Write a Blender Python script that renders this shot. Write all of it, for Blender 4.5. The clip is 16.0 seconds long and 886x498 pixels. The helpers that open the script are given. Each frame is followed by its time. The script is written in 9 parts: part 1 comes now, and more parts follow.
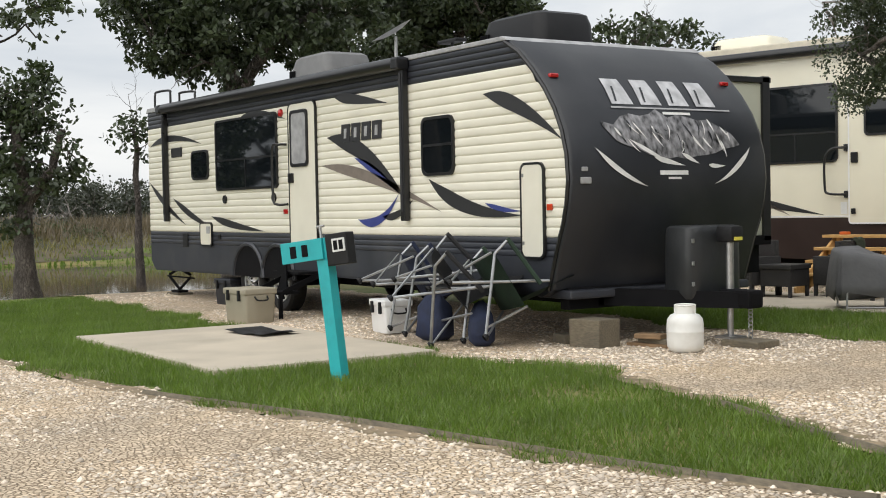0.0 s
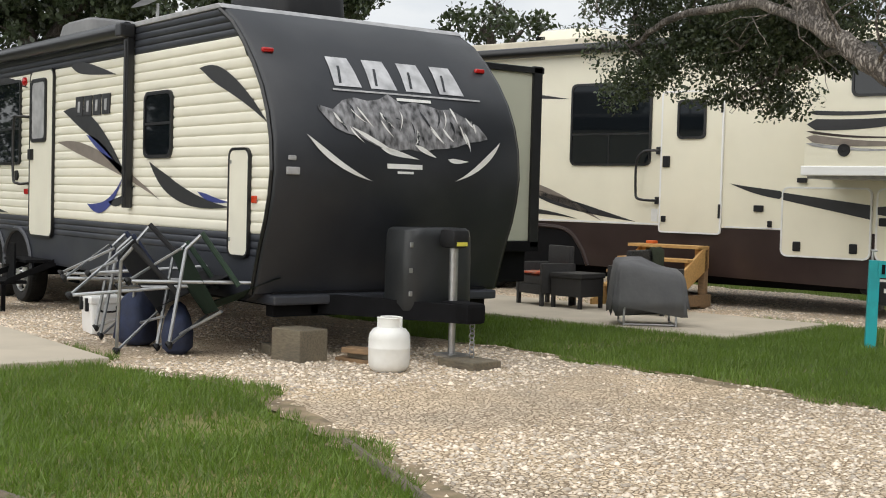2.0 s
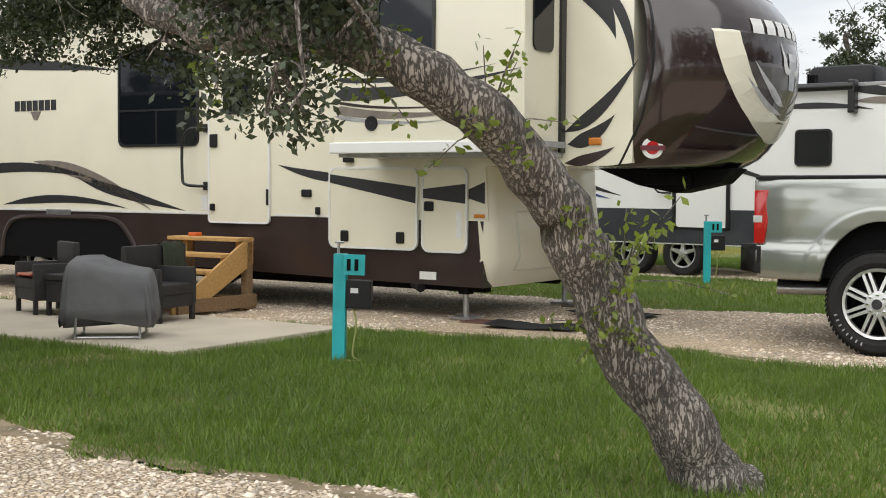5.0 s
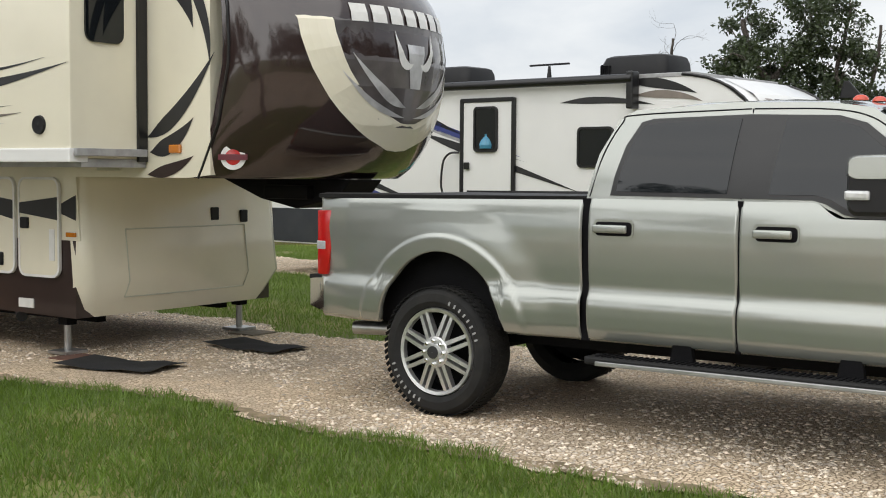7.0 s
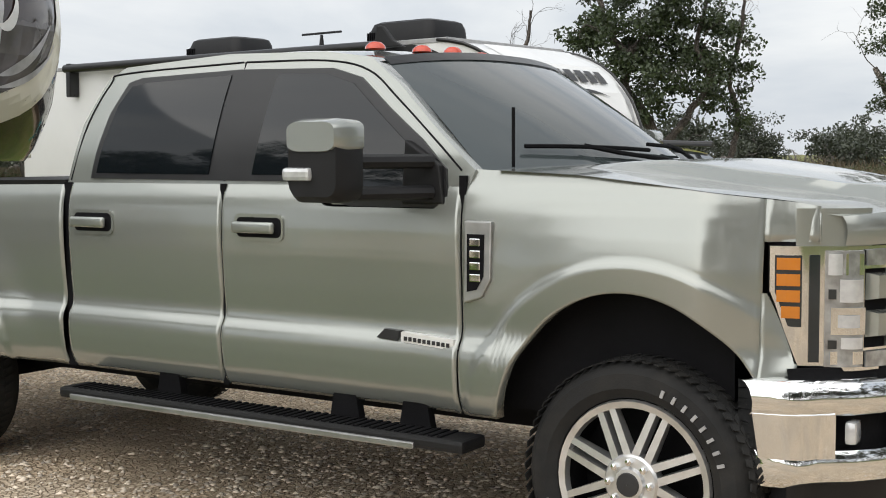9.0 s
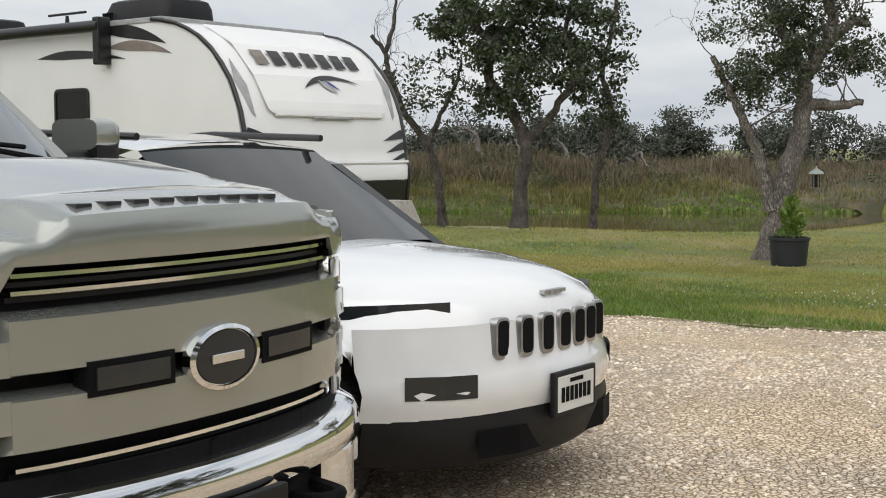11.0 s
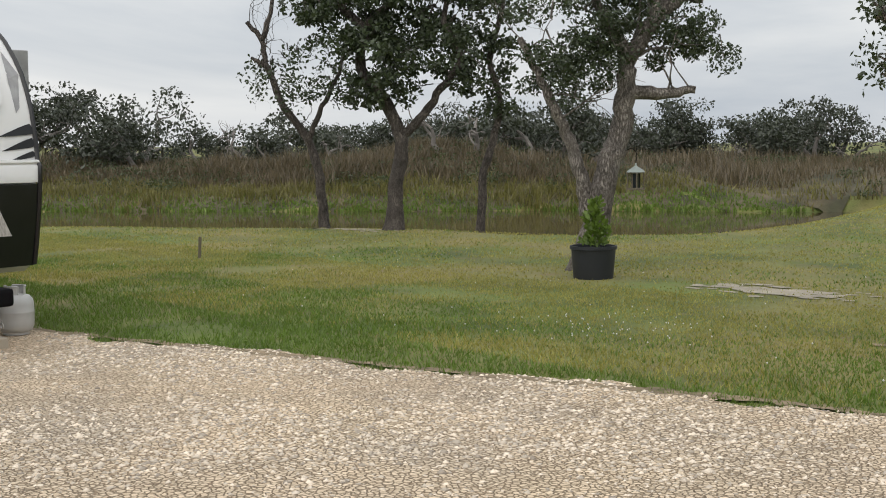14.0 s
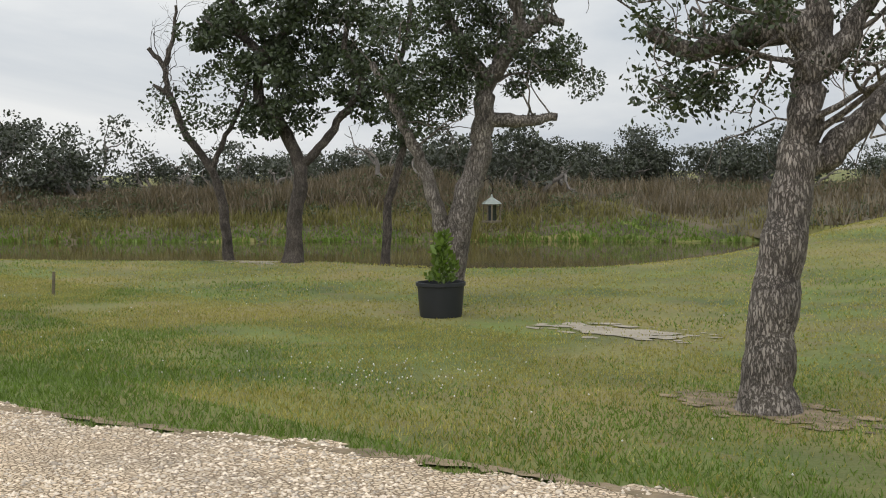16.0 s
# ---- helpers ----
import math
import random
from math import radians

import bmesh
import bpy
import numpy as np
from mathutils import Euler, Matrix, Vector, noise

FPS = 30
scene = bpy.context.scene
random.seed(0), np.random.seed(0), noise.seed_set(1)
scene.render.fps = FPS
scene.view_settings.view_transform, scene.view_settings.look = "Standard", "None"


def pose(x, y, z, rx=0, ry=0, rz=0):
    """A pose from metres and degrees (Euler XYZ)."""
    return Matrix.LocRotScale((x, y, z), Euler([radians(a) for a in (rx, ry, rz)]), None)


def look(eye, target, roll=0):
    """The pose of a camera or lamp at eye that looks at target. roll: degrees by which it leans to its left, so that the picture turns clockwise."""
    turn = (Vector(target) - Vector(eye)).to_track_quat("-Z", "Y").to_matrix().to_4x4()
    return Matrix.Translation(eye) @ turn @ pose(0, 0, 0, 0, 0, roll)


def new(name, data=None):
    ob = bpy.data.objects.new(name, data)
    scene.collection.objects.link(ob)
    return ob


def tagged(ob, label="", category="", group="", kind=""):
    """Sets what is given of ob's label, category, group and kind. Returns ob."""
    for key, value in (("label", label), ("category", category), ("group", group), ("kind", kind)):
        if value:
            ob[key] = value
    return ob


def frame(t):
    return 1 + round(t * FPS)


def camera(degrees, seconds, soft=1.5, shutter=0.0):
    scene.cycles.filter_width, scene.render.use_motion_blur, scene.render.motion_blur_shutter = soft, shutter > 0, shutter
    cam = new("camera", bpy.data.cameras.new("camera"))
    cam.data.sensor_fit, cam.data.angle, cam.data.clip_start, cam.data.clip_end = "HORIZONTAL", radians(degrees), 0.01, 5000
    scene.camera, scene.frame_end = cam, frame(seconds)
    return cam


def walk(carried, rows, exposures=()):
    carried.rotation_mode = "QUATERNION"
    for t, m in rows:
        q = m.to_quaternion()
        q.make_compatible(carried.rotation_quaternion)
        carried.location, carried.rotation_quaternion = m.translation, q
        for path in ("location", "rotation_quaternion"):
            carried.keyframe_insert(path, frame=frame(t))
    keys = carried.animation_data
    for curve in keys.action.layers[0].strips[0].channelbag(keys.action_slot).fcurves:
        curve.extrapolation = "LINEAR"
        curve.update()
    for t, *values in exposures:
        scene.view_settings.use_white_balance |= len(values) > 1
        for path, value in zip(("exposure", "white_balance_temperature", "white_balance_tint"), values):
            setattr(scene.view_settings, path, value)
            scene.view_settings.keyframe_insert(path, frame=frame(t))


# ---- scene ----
cam = camera(38.3, 16.0, 1.0)
PATH = [
    (0, (9.105, -7.023, 1.291), (7.428, -5.936, 1.225), -1.1),
    (0.5, (9.071, -6.528, 1.286), (7.412, -5.412, 1.227), -0.4),
    (1, (9.018, -5.976, 1.306), (7.365, -4.852, 1.244), 0.4),
    (1.5, (8.982, -5.405, 1.318), (7.348, -4.253, 1.248), 0.9),
    (1.8, (8.955, -5.056, 1.315), (7.341, -3.877, 1.239), 1.2),
    (2, (8.974, -4.798, 1.32), (7.371, -3.604, 1.24), 1.5),
    (2.5, (8.981, -4.158, 1.346), (7.407, -2.927, 1.257), 2.1),
    (3, (9.017, -3.495, 1.352), (7.471, -2.229, 1.265), 2.5),
    (3.5, (9.085, -2.82, 1.362), (7.57, -1.517, 1.277), 2.3),
    (4, (9.166, -2.148, 1.358), (7.689, -0.803, 1.27), 1.4),
    (4.5, (9.244, -1.468, 1.358), (7.808, -0.08, 1.261), 0.6),
    (4.7, (9.273, -1.242, 1.346), (7.858, 0.168, 1.251), 0.4),
    (6.8, (10.704, 2.907, 1.634), (9.248, 4.272, 1.514), 0.4),
    (7, (10.732, 3.23, 1.629), (9.28, 4.6, 1.51), 0.4),
    (7.5, (10.836, 3.985, 1.622), (9.394, 5.366, 1.502), 0.2),
    (8, (10.933, 4.727, 1.611), (9.502, 6.119, 1.485), -0.2),
    (8.5, (11.062, 5.415, 1.606), (9.651, 6.826, 1.471), -0.2),
    (9, (11.167, 6.18, 1.594), (9.768, 7.602, 1.449), -0.3),
    (9.5, (11.297, 6.902, 1.587), (9.906, 8.332, 1.437), -0.2),
    (10, (11.471, 7.64, 1.587), (10.08, 9.069, 1.436), -0.6),
    (10.1, (11.496, 7.792, 1.581), (10.108, 9.223, 1.43), -0.8),
    (10.2, (11.53, 7.935, 1.583), (10.14, 9.367, 1.432), -0.5),
    (12.3, (12.246, 10.893, 1.609), (10.901, 12.365, 1.451), -0.5),
    (12.5, (12.328, 11.184, 1.612), (10.98, 12.653, 1.451), -0.3),
    (13, (12.576, 11.921, 1.606), (11.203, 13.366, 1.442), -0.0),
    (13.5, (12.794, 12.633, 1.597), (11.386, 14.043, 1.43), -0.2),
    (14, (12.977, 13.298, 1.605), (11.538, 14.677, 1.442), -0.4),
    (14.5, (13.19, 13.826, 1.625), (11.737, 15.192, 1.477), -0.1),
    (15, (13.337, 14.376, 1.631), (11.881, 15.741, 1.501), 0.0),
    (15.5, (13.49, 14.829, 1.637), (12.042, 16.204, 1.517), -0.2),
    (16, (13.618, 15.208, 1.624), (12.177, 16.59, 1.504), -0.5),
]
walk(cam, [(t, look(e, g, r)) for t, e, g, r in PATH], [(0.0, 0.36), (2.5, 0.40), (4.5, 0.50), (7.5, 0.42), (9.5, 0.40), (12.5, 0.15), (16.0, 0.22)])

# ==== build ====

# ---- world and sun: an overcast, cloudy sky ----
world = bpy.data.worlds.new("sky")
scene.world = world
world.use_nodes = True
wn, wl = world.node_tree.nodes, world.node_tree.links
wn.clear()
w_out = wn.new("ShaderNodeOutputWorld")
w_bg = wn.new("ShaderNodeBackground")
w_sky = wn.new("ShaderNodeTexSky")
w_sky.sky_type = "NISHITA"
w_sky.sun_disc = False
w_sky.sun_elevation, w_sky.sun_rotation = radians(48), radians(160)
w_sky.air_density, w_sky.dust_density = 1.0, 3.0
w_tc = wn.new("ShaderNodeTexCoord")
w_map = wn.new("ShaderNodeMapping")
w_map.inputs["Scale"].default_value = (1.2, 1.2, 4.5)
w_noise = wn.new("ShaderNodeTexNoise")
w_noise.inputs["Scale"].default_value = 1.7
w_noise.inputs["Detail"].default_value = 7
w_noise.inputs["Roughness"].default_value = 0.55
w_noise.inputs["Distortion"].default_value = 0.4
w_ramp = wn.new("ShaderNodeValToRGB")
w_ramp.color_ramp.elements[0].position, w_ramp.color_ramp.elements[1].position = 0.36, 0.66
w_ramp.color_ramp.elements[0].color = (4.5, 4.9, 5.4, 1)
w_ramp.color_ramp.elements[1].color = (7.4, 7.45, 7.4, 1)
w_mix = wn.new("ShaderNodeMixRGB")
w_mix.inputs["Fac"].default_value = 0.93
w_bg.inputs["Strength"].default_value = 0.105
wl.new(w_tc.outputs["Generated"], w_map.inputs["Vector"])
wl.new(w_map.outputs["Vector"], w_noise.inputs["Vector"])
wl.new(w_noise.outputs["Fac"], w_ramp.inputs["Fac"])
wl.new(w_sky.outputs["Color"], w_mix.inputs["Color1"])
wl.new(w_ramp.outputs["Color"], w_mix.inputs["Color2"])
wl.new(w_mix.outputs["Color"], w_bg.inputs["Color"])
wl.new(w_bg.outputs["Background"], w_out.inputs["Surface"])

sun = bpy.data.lights.new("sun", "SUN")
sun.energy, sun.angle, sun.color = 2.1, radians(110), (1.0, 0.97, 0.92)
sun_ob = new("sun", sun)
sun_ob.matrix_world = look((20, -30, 40), (4, 5, 0))


# ---- small builders ----
def part(name, bm, mat, parent=None, label="", smooth=False, m=None):
    """One mesh object from a bmesh."""
    me = bpy.data.meshes.new(name)
    bmesh.ops.recalc_face_normals(bm, faces=bm.faces)
    if smooth:
        for f in bm.faces:
            f.smooth = True
    bm.to_mesh(me)
    bm.free()
    me.materials.append(mat)
    ob = new(name, me)
    if smooth and smooth != "all":
        me.set_sharp_from_angle(angle=radians(38))
    if parent:
        ob.parent = parent
    if m is not None:
        ob.matrix_basis = m
    if label:
        ob["label"] = label
    return ob


def mesh_part(name, verts, faces, mat, parent=None, label="", smooth=False):
    me = bpy.data.meshes.new(name)
    me.from_pydata([tuple(v) for v in verts], [], faces)
    me.update()
    if smooth:
        me.polygons.foreach_set("use_smooth", [True] * len(me.polygons))
    me.materials.append(mat)
    ob = new(name, me)
    if parent:
        ob.parent = parent
    if label:
        ob["label"] = label
    return ob


def thing(name, label, category, m=None, group=""):
    ob = new(name)
    ob.empty_display_size = 0.1
    if m is not None:
        ob.matrix_basis = m
    return tagged(ob, label, category, group)


def bevel(bm, w, seg=2):
    if w > 0:
        bmesh.ops.bevel(bm, geom=list(bm.edges), offset=w, segments=seg, profile=0.6, affect="EDGES", clamp_overlap=True)
    return bm


def box(x0, x1, y0, y1, z0, z1, w=0.0, seg=2, bm=None):
    own = bmesh.new()
    bmesh.ops.create_cube(own, size=1)
    for v in own.verts:
        v.co = ((x0 + x1) / 2 + v.co.x * (x1 - x0), (y0 + y1) / 2 + v.co.y * (y1 - y0), (z0 + z1) / 2 + v.co.z * (z1 - z0))
    bevel(own, w, seg)
    return own if bm is None else add(bm, own)


def add(bm, other, m=None):
    """Joins other into bm."""
    if m is not None:
        other.transform(m)
    me = bpy.data.meshes.new("tmp")
    other.to_mesh(me)
    other.free()
    bm.from_mesh(me)
    bpy.data.meshes.remove(me)
    return bm


def prism(pts, y0, y1, w=0.0, seg=2, plane="xz"):
    """A polygon drawn in a plane, given thickness along the third axis."""
    bm = bmesh.new()
    put = {"xz": lambda a, b, c: (a, c, b), "yz": lambda a, b, c: (c, a, b), "xy": lambda a, b, c: (a, b, c)}[plane]
    lo = [bm.verts.new(put(a, b, y0)) for a, b in pts]
    hi = [bm.verts.new(put(a, b, y1)) for a, b in pts]
    n = len(pts)
    bm.faces.new(lo)
    bm.faces.new(hi[::-1])
    for i in range(n):
        bm.faces.new((lo[i], hi[i], hi[(i + 1) % n], lo[(i + 1) % n]))
    bmesh.ops.recalc_face_normals(bm, faces=bm.faces)
    bevel(bm, w, seg)
    return bm


def rrect(x0, x1, z0, z1, r, n=4):
    pts = []
    for cx, cz, a0 in ((x1 - r, z1 - r, 0), (x0 + r, z1 - r, 90), (x0 + r, z0 + r, 180), (x1 - r, z0 + r, 270)):
        for i in range(n + 1):
            a = radians(a0 + 90 * i / n)
            pts.append((cx + r * math.cos(a), cz + r * math.sin(a)))
    return pts


def ring(outer, inner, y0, y1, plane="xz"):
    """A frame between two outlines with the same count of points."""
    bm = bmesh.new()
    put = {"xz": lambda a, b, c: (a, c, b), "yz": lambda a, b, c: (c, a, b), "xy": lambda a, b, c: (a, b, c)}[plane]
    rows = [[bm.verts.new(put(a, b, y)) for a, b in o] for o, y in ((outer, y1), (outer, y0), (inner, y0), (inner, y1))]
    n = len(outer)
    for k in range(4):
        p, q = rows[k], rows[(k + 1) % 4]
        for i in range(n):
            bm.faces.new((p[i], p[(i + 1) % n], q[(i + 1) % n], q[i]))
    bmesh.ops.recalc_face_normals(bm, faces=bm.faces)
    return bm


def tube(pts, r, n=8, bm=None, r2=None, caps=True):
    """A round bar along a line of points; the radius runs from r to r2, or is a list."""
    own = bm if bm is not None else bmesh.new()
    pts = [Vector(p) for p in pts]
    k = len(pts)
    rad = r if isinstance(r, (list, tuple)) else [r + ((r2 if r2 is not None else r) - r) * i / max(1, k - 1) for i in range(k)]
    prev, side = None, None
    rings = []
    for i, p in enumerate(pts):
        d = (pts[min(i + 1, k - 1)] - pts[max(i - 1, 0)]).normalized()
        if side is None:
            side = d.orthogonal().normalized()
        side = (side - d * side.dot(d))
        side = side.normalized() if side.length > 1e-6 else d.orthogonal().normalized()
        up = d.cross(side)
        cur = [own.verts.new(p + (side * math.cos(2 * math.pi * j / n) + up * math.sin(2 * math.pi * j / n)) * rad[i]) for j in range(n)]
        if prev:
            for j in range(n):
                own.faces.new((prev[j], prev[(j + 1) % n], cur[(j + 1) % n], cur[j]))
        prev = cur
        rings.append(cur)
    if caps:
        own.faces.new(rings[0][::-1])
        own.faces.new(rings[-1])
    return own


def arc(pts, n=6):
    """A Catmull-Rom line through the points."""
    pts = [Vector(p) for p in pts]
    ext = [pts[0] * 2 - pts[1]] + pts + [pts[-1] * 2 - pts[-2]]
    out = []
    for i in range(1, len(ext) - 2):
        a, b, c, d = ext[i - 1:i + 3]
        for j in range(n):
            t = j / n
            out.append(0.5 * ((2 * b) + (c - a) * t + (2 * a - 5 * b + 4 * c - d) * t * t + (3 * b - a - 3 * c + d) * t ** 3))
    out.append(pts[-1])
    return out


def spin(profile, c, axis="y", n=28, bm=None):
    """A turned solid: profile rows (radius, along), around an axis through c."""
    own = bm if bm is not None else bmesh.new()
    put = {"y": lambda u, v, a: (c[0] + u, c[1] + a, c[2] + v), "z": lambda u, v, a: (c[0] + u, c[1] + v, c[2] + a),
           "x": lambda u, v, a: (c[0] + a, c[1] + u, c[2] + v)}[axis]
    prev = None
    for r, a in profile:
        cur = [own.verts.new(put(r * math.cos(2 * math.pi * j / n), r * math.sin(2 * math.pi * j / n), a)) for j in range(n)]
        if prev:
            for j in range(n):
                own.faces.new((prev[j], prev[(j + 1) % n], cur[(j + 1) % n], cur[j]))
        prev = cur
    return own


def loft(rows, close=False, caps=True):
    """A skin over rows of points with equal counts."""
    bm = bmesh.new()
    vr = [[bm.verts.new(p) for p in row] for row in rows]
    n = len(rows[0])
    for p, q in zip(vr, vr[1:]):
        for i in range(n if close else n - 1):
            bm.faces.new((p[i], p[(i + 1) % n], q[(i + 1) % n], q[i]))
    if caps and close:
        bm.faces.new(vr[0][::-1])
        bm.faces.new(vr[-1])
    return bm


def swoosh(p0, p1, p2, w, n=14, w_end=0.0, lead=0.35):
    """Outline rows (top, bottom) of a tapered curved stroke in a plane."""
    rows = []
    for i in range(n + 1):
        t = i / n
        c = [(1 - t) ** 2 * a + 2 * t * (1 - t) * b + t * t * d for a, b, d in zip(p0, p1, p2)]
        g = [2 * (1 - t) * (b - a) + 2 * t * (d - b) for a, b, d in zip(p0, p1, p2)]
        l = math.hypot(*g) or 1
        nx, nz = -g[1] / l, g[0] / l
        s = t / lead if t < lead else 1 - (1 - w_end) * (t - lead) / (1 - lead)
        h = w / 2 * max(0.02, math.sin(min(1, max(0, s)) * math.pi / 2))
        rows.append(((c[0] + nx * h, c[1] + nz * h), (c[0] - nx * h, c[1] - nz * h)))
    return rows


def decal(name, rows, place, mat, parent, label="", cols=1):
    """A thin sticker: rows of (a, b) edge points, put on a surface by place(u, v)."""
    bm = bmesh.new()
    prev = None
    for a, b in rows:
        cur = [bm.verts.new(place(a[0] + (b[0] - a[0]) * j / cols, a[1] + (b[1] - a[1]) * j / cols)) for j in range(cols + 1)]
        if prev:
            for j in range(cols):
                bm.faces.new((prev[j], prev[j + 1], cur[j + 1], cur[j]))
        prev = cur
    return part(name, bm, mat, parent, label)


# ---- materials ----
def mat(name, col, rough=0.5, metal=0.0, vary=0.12, scale=6.0, bump=0.0, bscale=60.0, coat=0.0, spec=0.5, col2=None, island=0.0, objrand=0.0, trans=0.0, stretch=None, dirt=None):
    m = bpy.data.materials.new(name)
    m.use_nodes = True
    n, l = m.node_tree.nodes, m.node_tree.links
    b = n["Principled BSDF"]
    b.inputs["Roughness"].default_value, b.inputs["Metallic"].default_value = rough, metal
    b.inputs["Coat Weight"].default_value, b.inputs["Specular IOR Level"].default_value = coat, spec
    b.inputs["Coat Roughness"].default_value = 0.04
    b.inputs["Transmission Weight"].default_value = trans
    tc = n.new("ShaderNodeTexCoord")
    src = tc.outputs["Object"]
    if stretch:
        mp = n.new("ShaderNodeMapping")
        mp.inputs["Scale"].default_value = stretch
        l.new(src, mp.inputs["Vector"])
        src = mp.outputs["Vector"]
    no = n.new("ShaderNodeTexNoise")
    no.inputs["Scale"].default_value, no.inputs["Detail"].default_value = scale, 6
    l.new(src, no.inputs["Vector"])
    rp = n.new("ShaderNodeValToRGB")
    rp.color_ramp.elements[0].position, rp.color_ramp.elements[1].position = 0.3, 0.7
    c2 = col2 or col
    rp.color_ramp.elements[0].color = (*[max(0, c * (1 - vary)) for c in c2], 1)
    rp.color_ramp.elements[1].color = (*[min(1, c * (1 + vary)) for c in col], 1)
    l.new(no.outputs["Fac"], rp.inputs["Fac"])
    out = rp.outputs["Color"]
    if island or objrand:
        rnd = n.new("ShaderNodeNewGeometry") if island else n.new("ShaderNodeObjectInfo")
        mr = n.new("ShaderNodeMapRange")
        amt = island or objrand
        mr.inputs["To Min"].default_value, mr.inputs["To Max"].default_value = 1 - amt, 1 + amt
        l.new(rnd.outputs["Random Per Island" if island else "Random"], mr.inputs["Value"])
        mx = n.new("ShaderNodeMixRGB")
        mx.blend_type = "MULTIPLY"
        mx.inputs["Fac"].default_value = 1
        l.new(out, mx.inputs["Color1"])
        l.new(mr.outputs["Result"], mx.inputs["Color2"])
        out = mx.outputs["Color"]
    if dirt:
        d2 = n.new("ShaderNodeTexNoise")
        d2.inputs["Scale"].default_value, d2.inputs["Detail"].default_value = dirt[1], 8
        l.new(tc.outputs["Object"], d2.inputs["Vector"])
        dr = n.new("ShaderNodeValToRGB")
        dr.color_ramp.elements[0].position, dr.color_ramp.elements[1].position = 0.48, 0.78
        dr.color_ramp.elements[1].color = (dirt[2],) * 3 + (1,)
        dr.color_ramp.elements[0].color = (0, 0, 0, 1)
        l.new(d2.outputs["Fac"], dr.inputs["Fac"])
        dm = n.new("ShaderNodeMixRGB")
        dm.inputs["Color2"].default_value = (*dirt[0], 1)
        l.new(dr.outputs["Color"], dm.inputs["Fac"])
        l.new(out, dm.inputs["Color1"])
        out = dm.outputs["Color"]
    l.new(out, b.inputs["Base Color"])
    rr = n.new("ShaderNodeMapRange")
    rr.inputs["To Min"].default_value, rr.inputs["To Max"].default_value = max(0.02, rough * 0.8), min(1, rough * 1.2)
    l.new(no.outputs["Fac"], rr.inputs["Value"])
    l.new(rr.outputs["Result"], b.inputs["Roughness"])
    if bump:
        bn = n.new("ShaderNodeTexNoise")
        bn.inputs["Scale"].default_value, bn.inputs["Detail"].default_value = bscale, 5
        l.new(src, bn.inputs["Vector"])
        bu = n.new("ShaderNodeBump")
        bu.inputs["Strength"].default_value, bu.inputs["Distance"].default_value = min(1, bump), 0.02
        l.new(bn.outputs["Fac"], bu.inputs["Height"])
        l.new(bu.outputs["Normal"], b.inputs["Normal"])
    return m


def bark_mat(name, dark, light):
    m = mat(name, light, 0.9, vary=0.2, scale=5, col2=dark, bump=0)
    n, l = m.node_tree.nodes, m.node_tree.links
    b = n["Principled BSDF"]
    tc = n.new("ShaderNodeTexCoord")
    mp = n.new("ShaderNodeMapping")
    mp.inputs["Scale"].default_value = (40, 40, 10)
    no = n.new("ShaderNodeTexNoise")
    no.inputs["Scale"].default_value, no.inputs["Detail"].default_value = 3.0, 3
    ad = n.new("ShaderNodeMixRGB")
    ad.inputs["Fac"].default_value = 0.35
    vo = n.new("ShaderNodeTexVoronoi")
    vo.feature = "DISTANCE_TO_EDGE"
    vo.inputs["Scale"].default_value = 1.0
    l.new(tc.outputs["Object"], mp.inputs["Vector"])
    l.new(mp.outputs["Vector"], no.inputs["Vector"])
    l.new(mp.outputs["Vector"], ad.inputs["Color1"])
    l.new(no.outputs["Color"], ad.inputs["Color2"])
    sc = n.new("ShaderNodeVectorMath")
    sc.operation = "MULTIPLY_ADD"
    sc.inputs[1].default_value = (1.5, 1.5, 1.5)
    l.new(no.outputs["Color"], sc.inputs[0])
    l.new(mp.outputs["Vector"], sc.inputs[2])
    l.new(sc.outputs["Vector"], vo.inputs["Vector"])
    # ridge shading: furrows are darkened in the bark colour, besides the bump
    rp = n.new("ShaderNodeValToRGB")
    rp.color_ramp.elements[0].position, rp.color_ramp.elements[1].position = 0.0, 0.17
    rp.color_ramp.elements[0].color, rp.color_ramp.elements[1].color = (0.33, 0.30, 0.28, 1), (1, 1, 1, 1)
    l.new(vo.outputs["Distance"], rp.inputs["Fac"])
    mx = n.new("ShaderNodeMixRGB")
    mx.blend_type = "MULTIPLY"
    mx.inputs["Fac"].default_value = 0.85
    old = b.inputs["Base Color"].links[0].from_socket
    l.new(old, mx.inputs["Color1"])
    l.new(rp.outputs["Color"], mx.inputs["Color2"])
    l.new(mx.outputs["Color"], b.inputs["Base Color"])
    bu = n.new("ShaderNodeBump")
    bu.inputs["Strength"].default_value, bu.inputs["Distance"].default_value = 1.0, 0.03
    l.new(rp.outputs["Color"], bu.inputs["Height"])
    l.new(bu.outputs["Normal"], b.inputs["Normal"])
    return m


def leaf_mat(name, col, trans=0.25):
    m = mat(name, col, 0.42, vary=0.3, scale=2.0, island=0.45, spec=0.5)
    n, l = m.node_tree.nodes, m.node_tree.links
    b = n["Principled BSDF"]
    tr = n.new("ShaderNodeBsdfTranslucent")
    tr.inputs["Color"].default_value = (col[0] * 1.6, col[1] * 1.8, col[2], 1)
    ms = n.new("ShaderNodeMixShader")
    ms.inputs["Fac"].default_value = trans
    l.new(b.outputs["BSDF"], ms.inputs[1])
    l.new(tr.outputs["BSDF"], ms.inputs[2])
    l.new(ms.outputs["Shader"], n["Material Output"].inputs["Surface"])
    return m


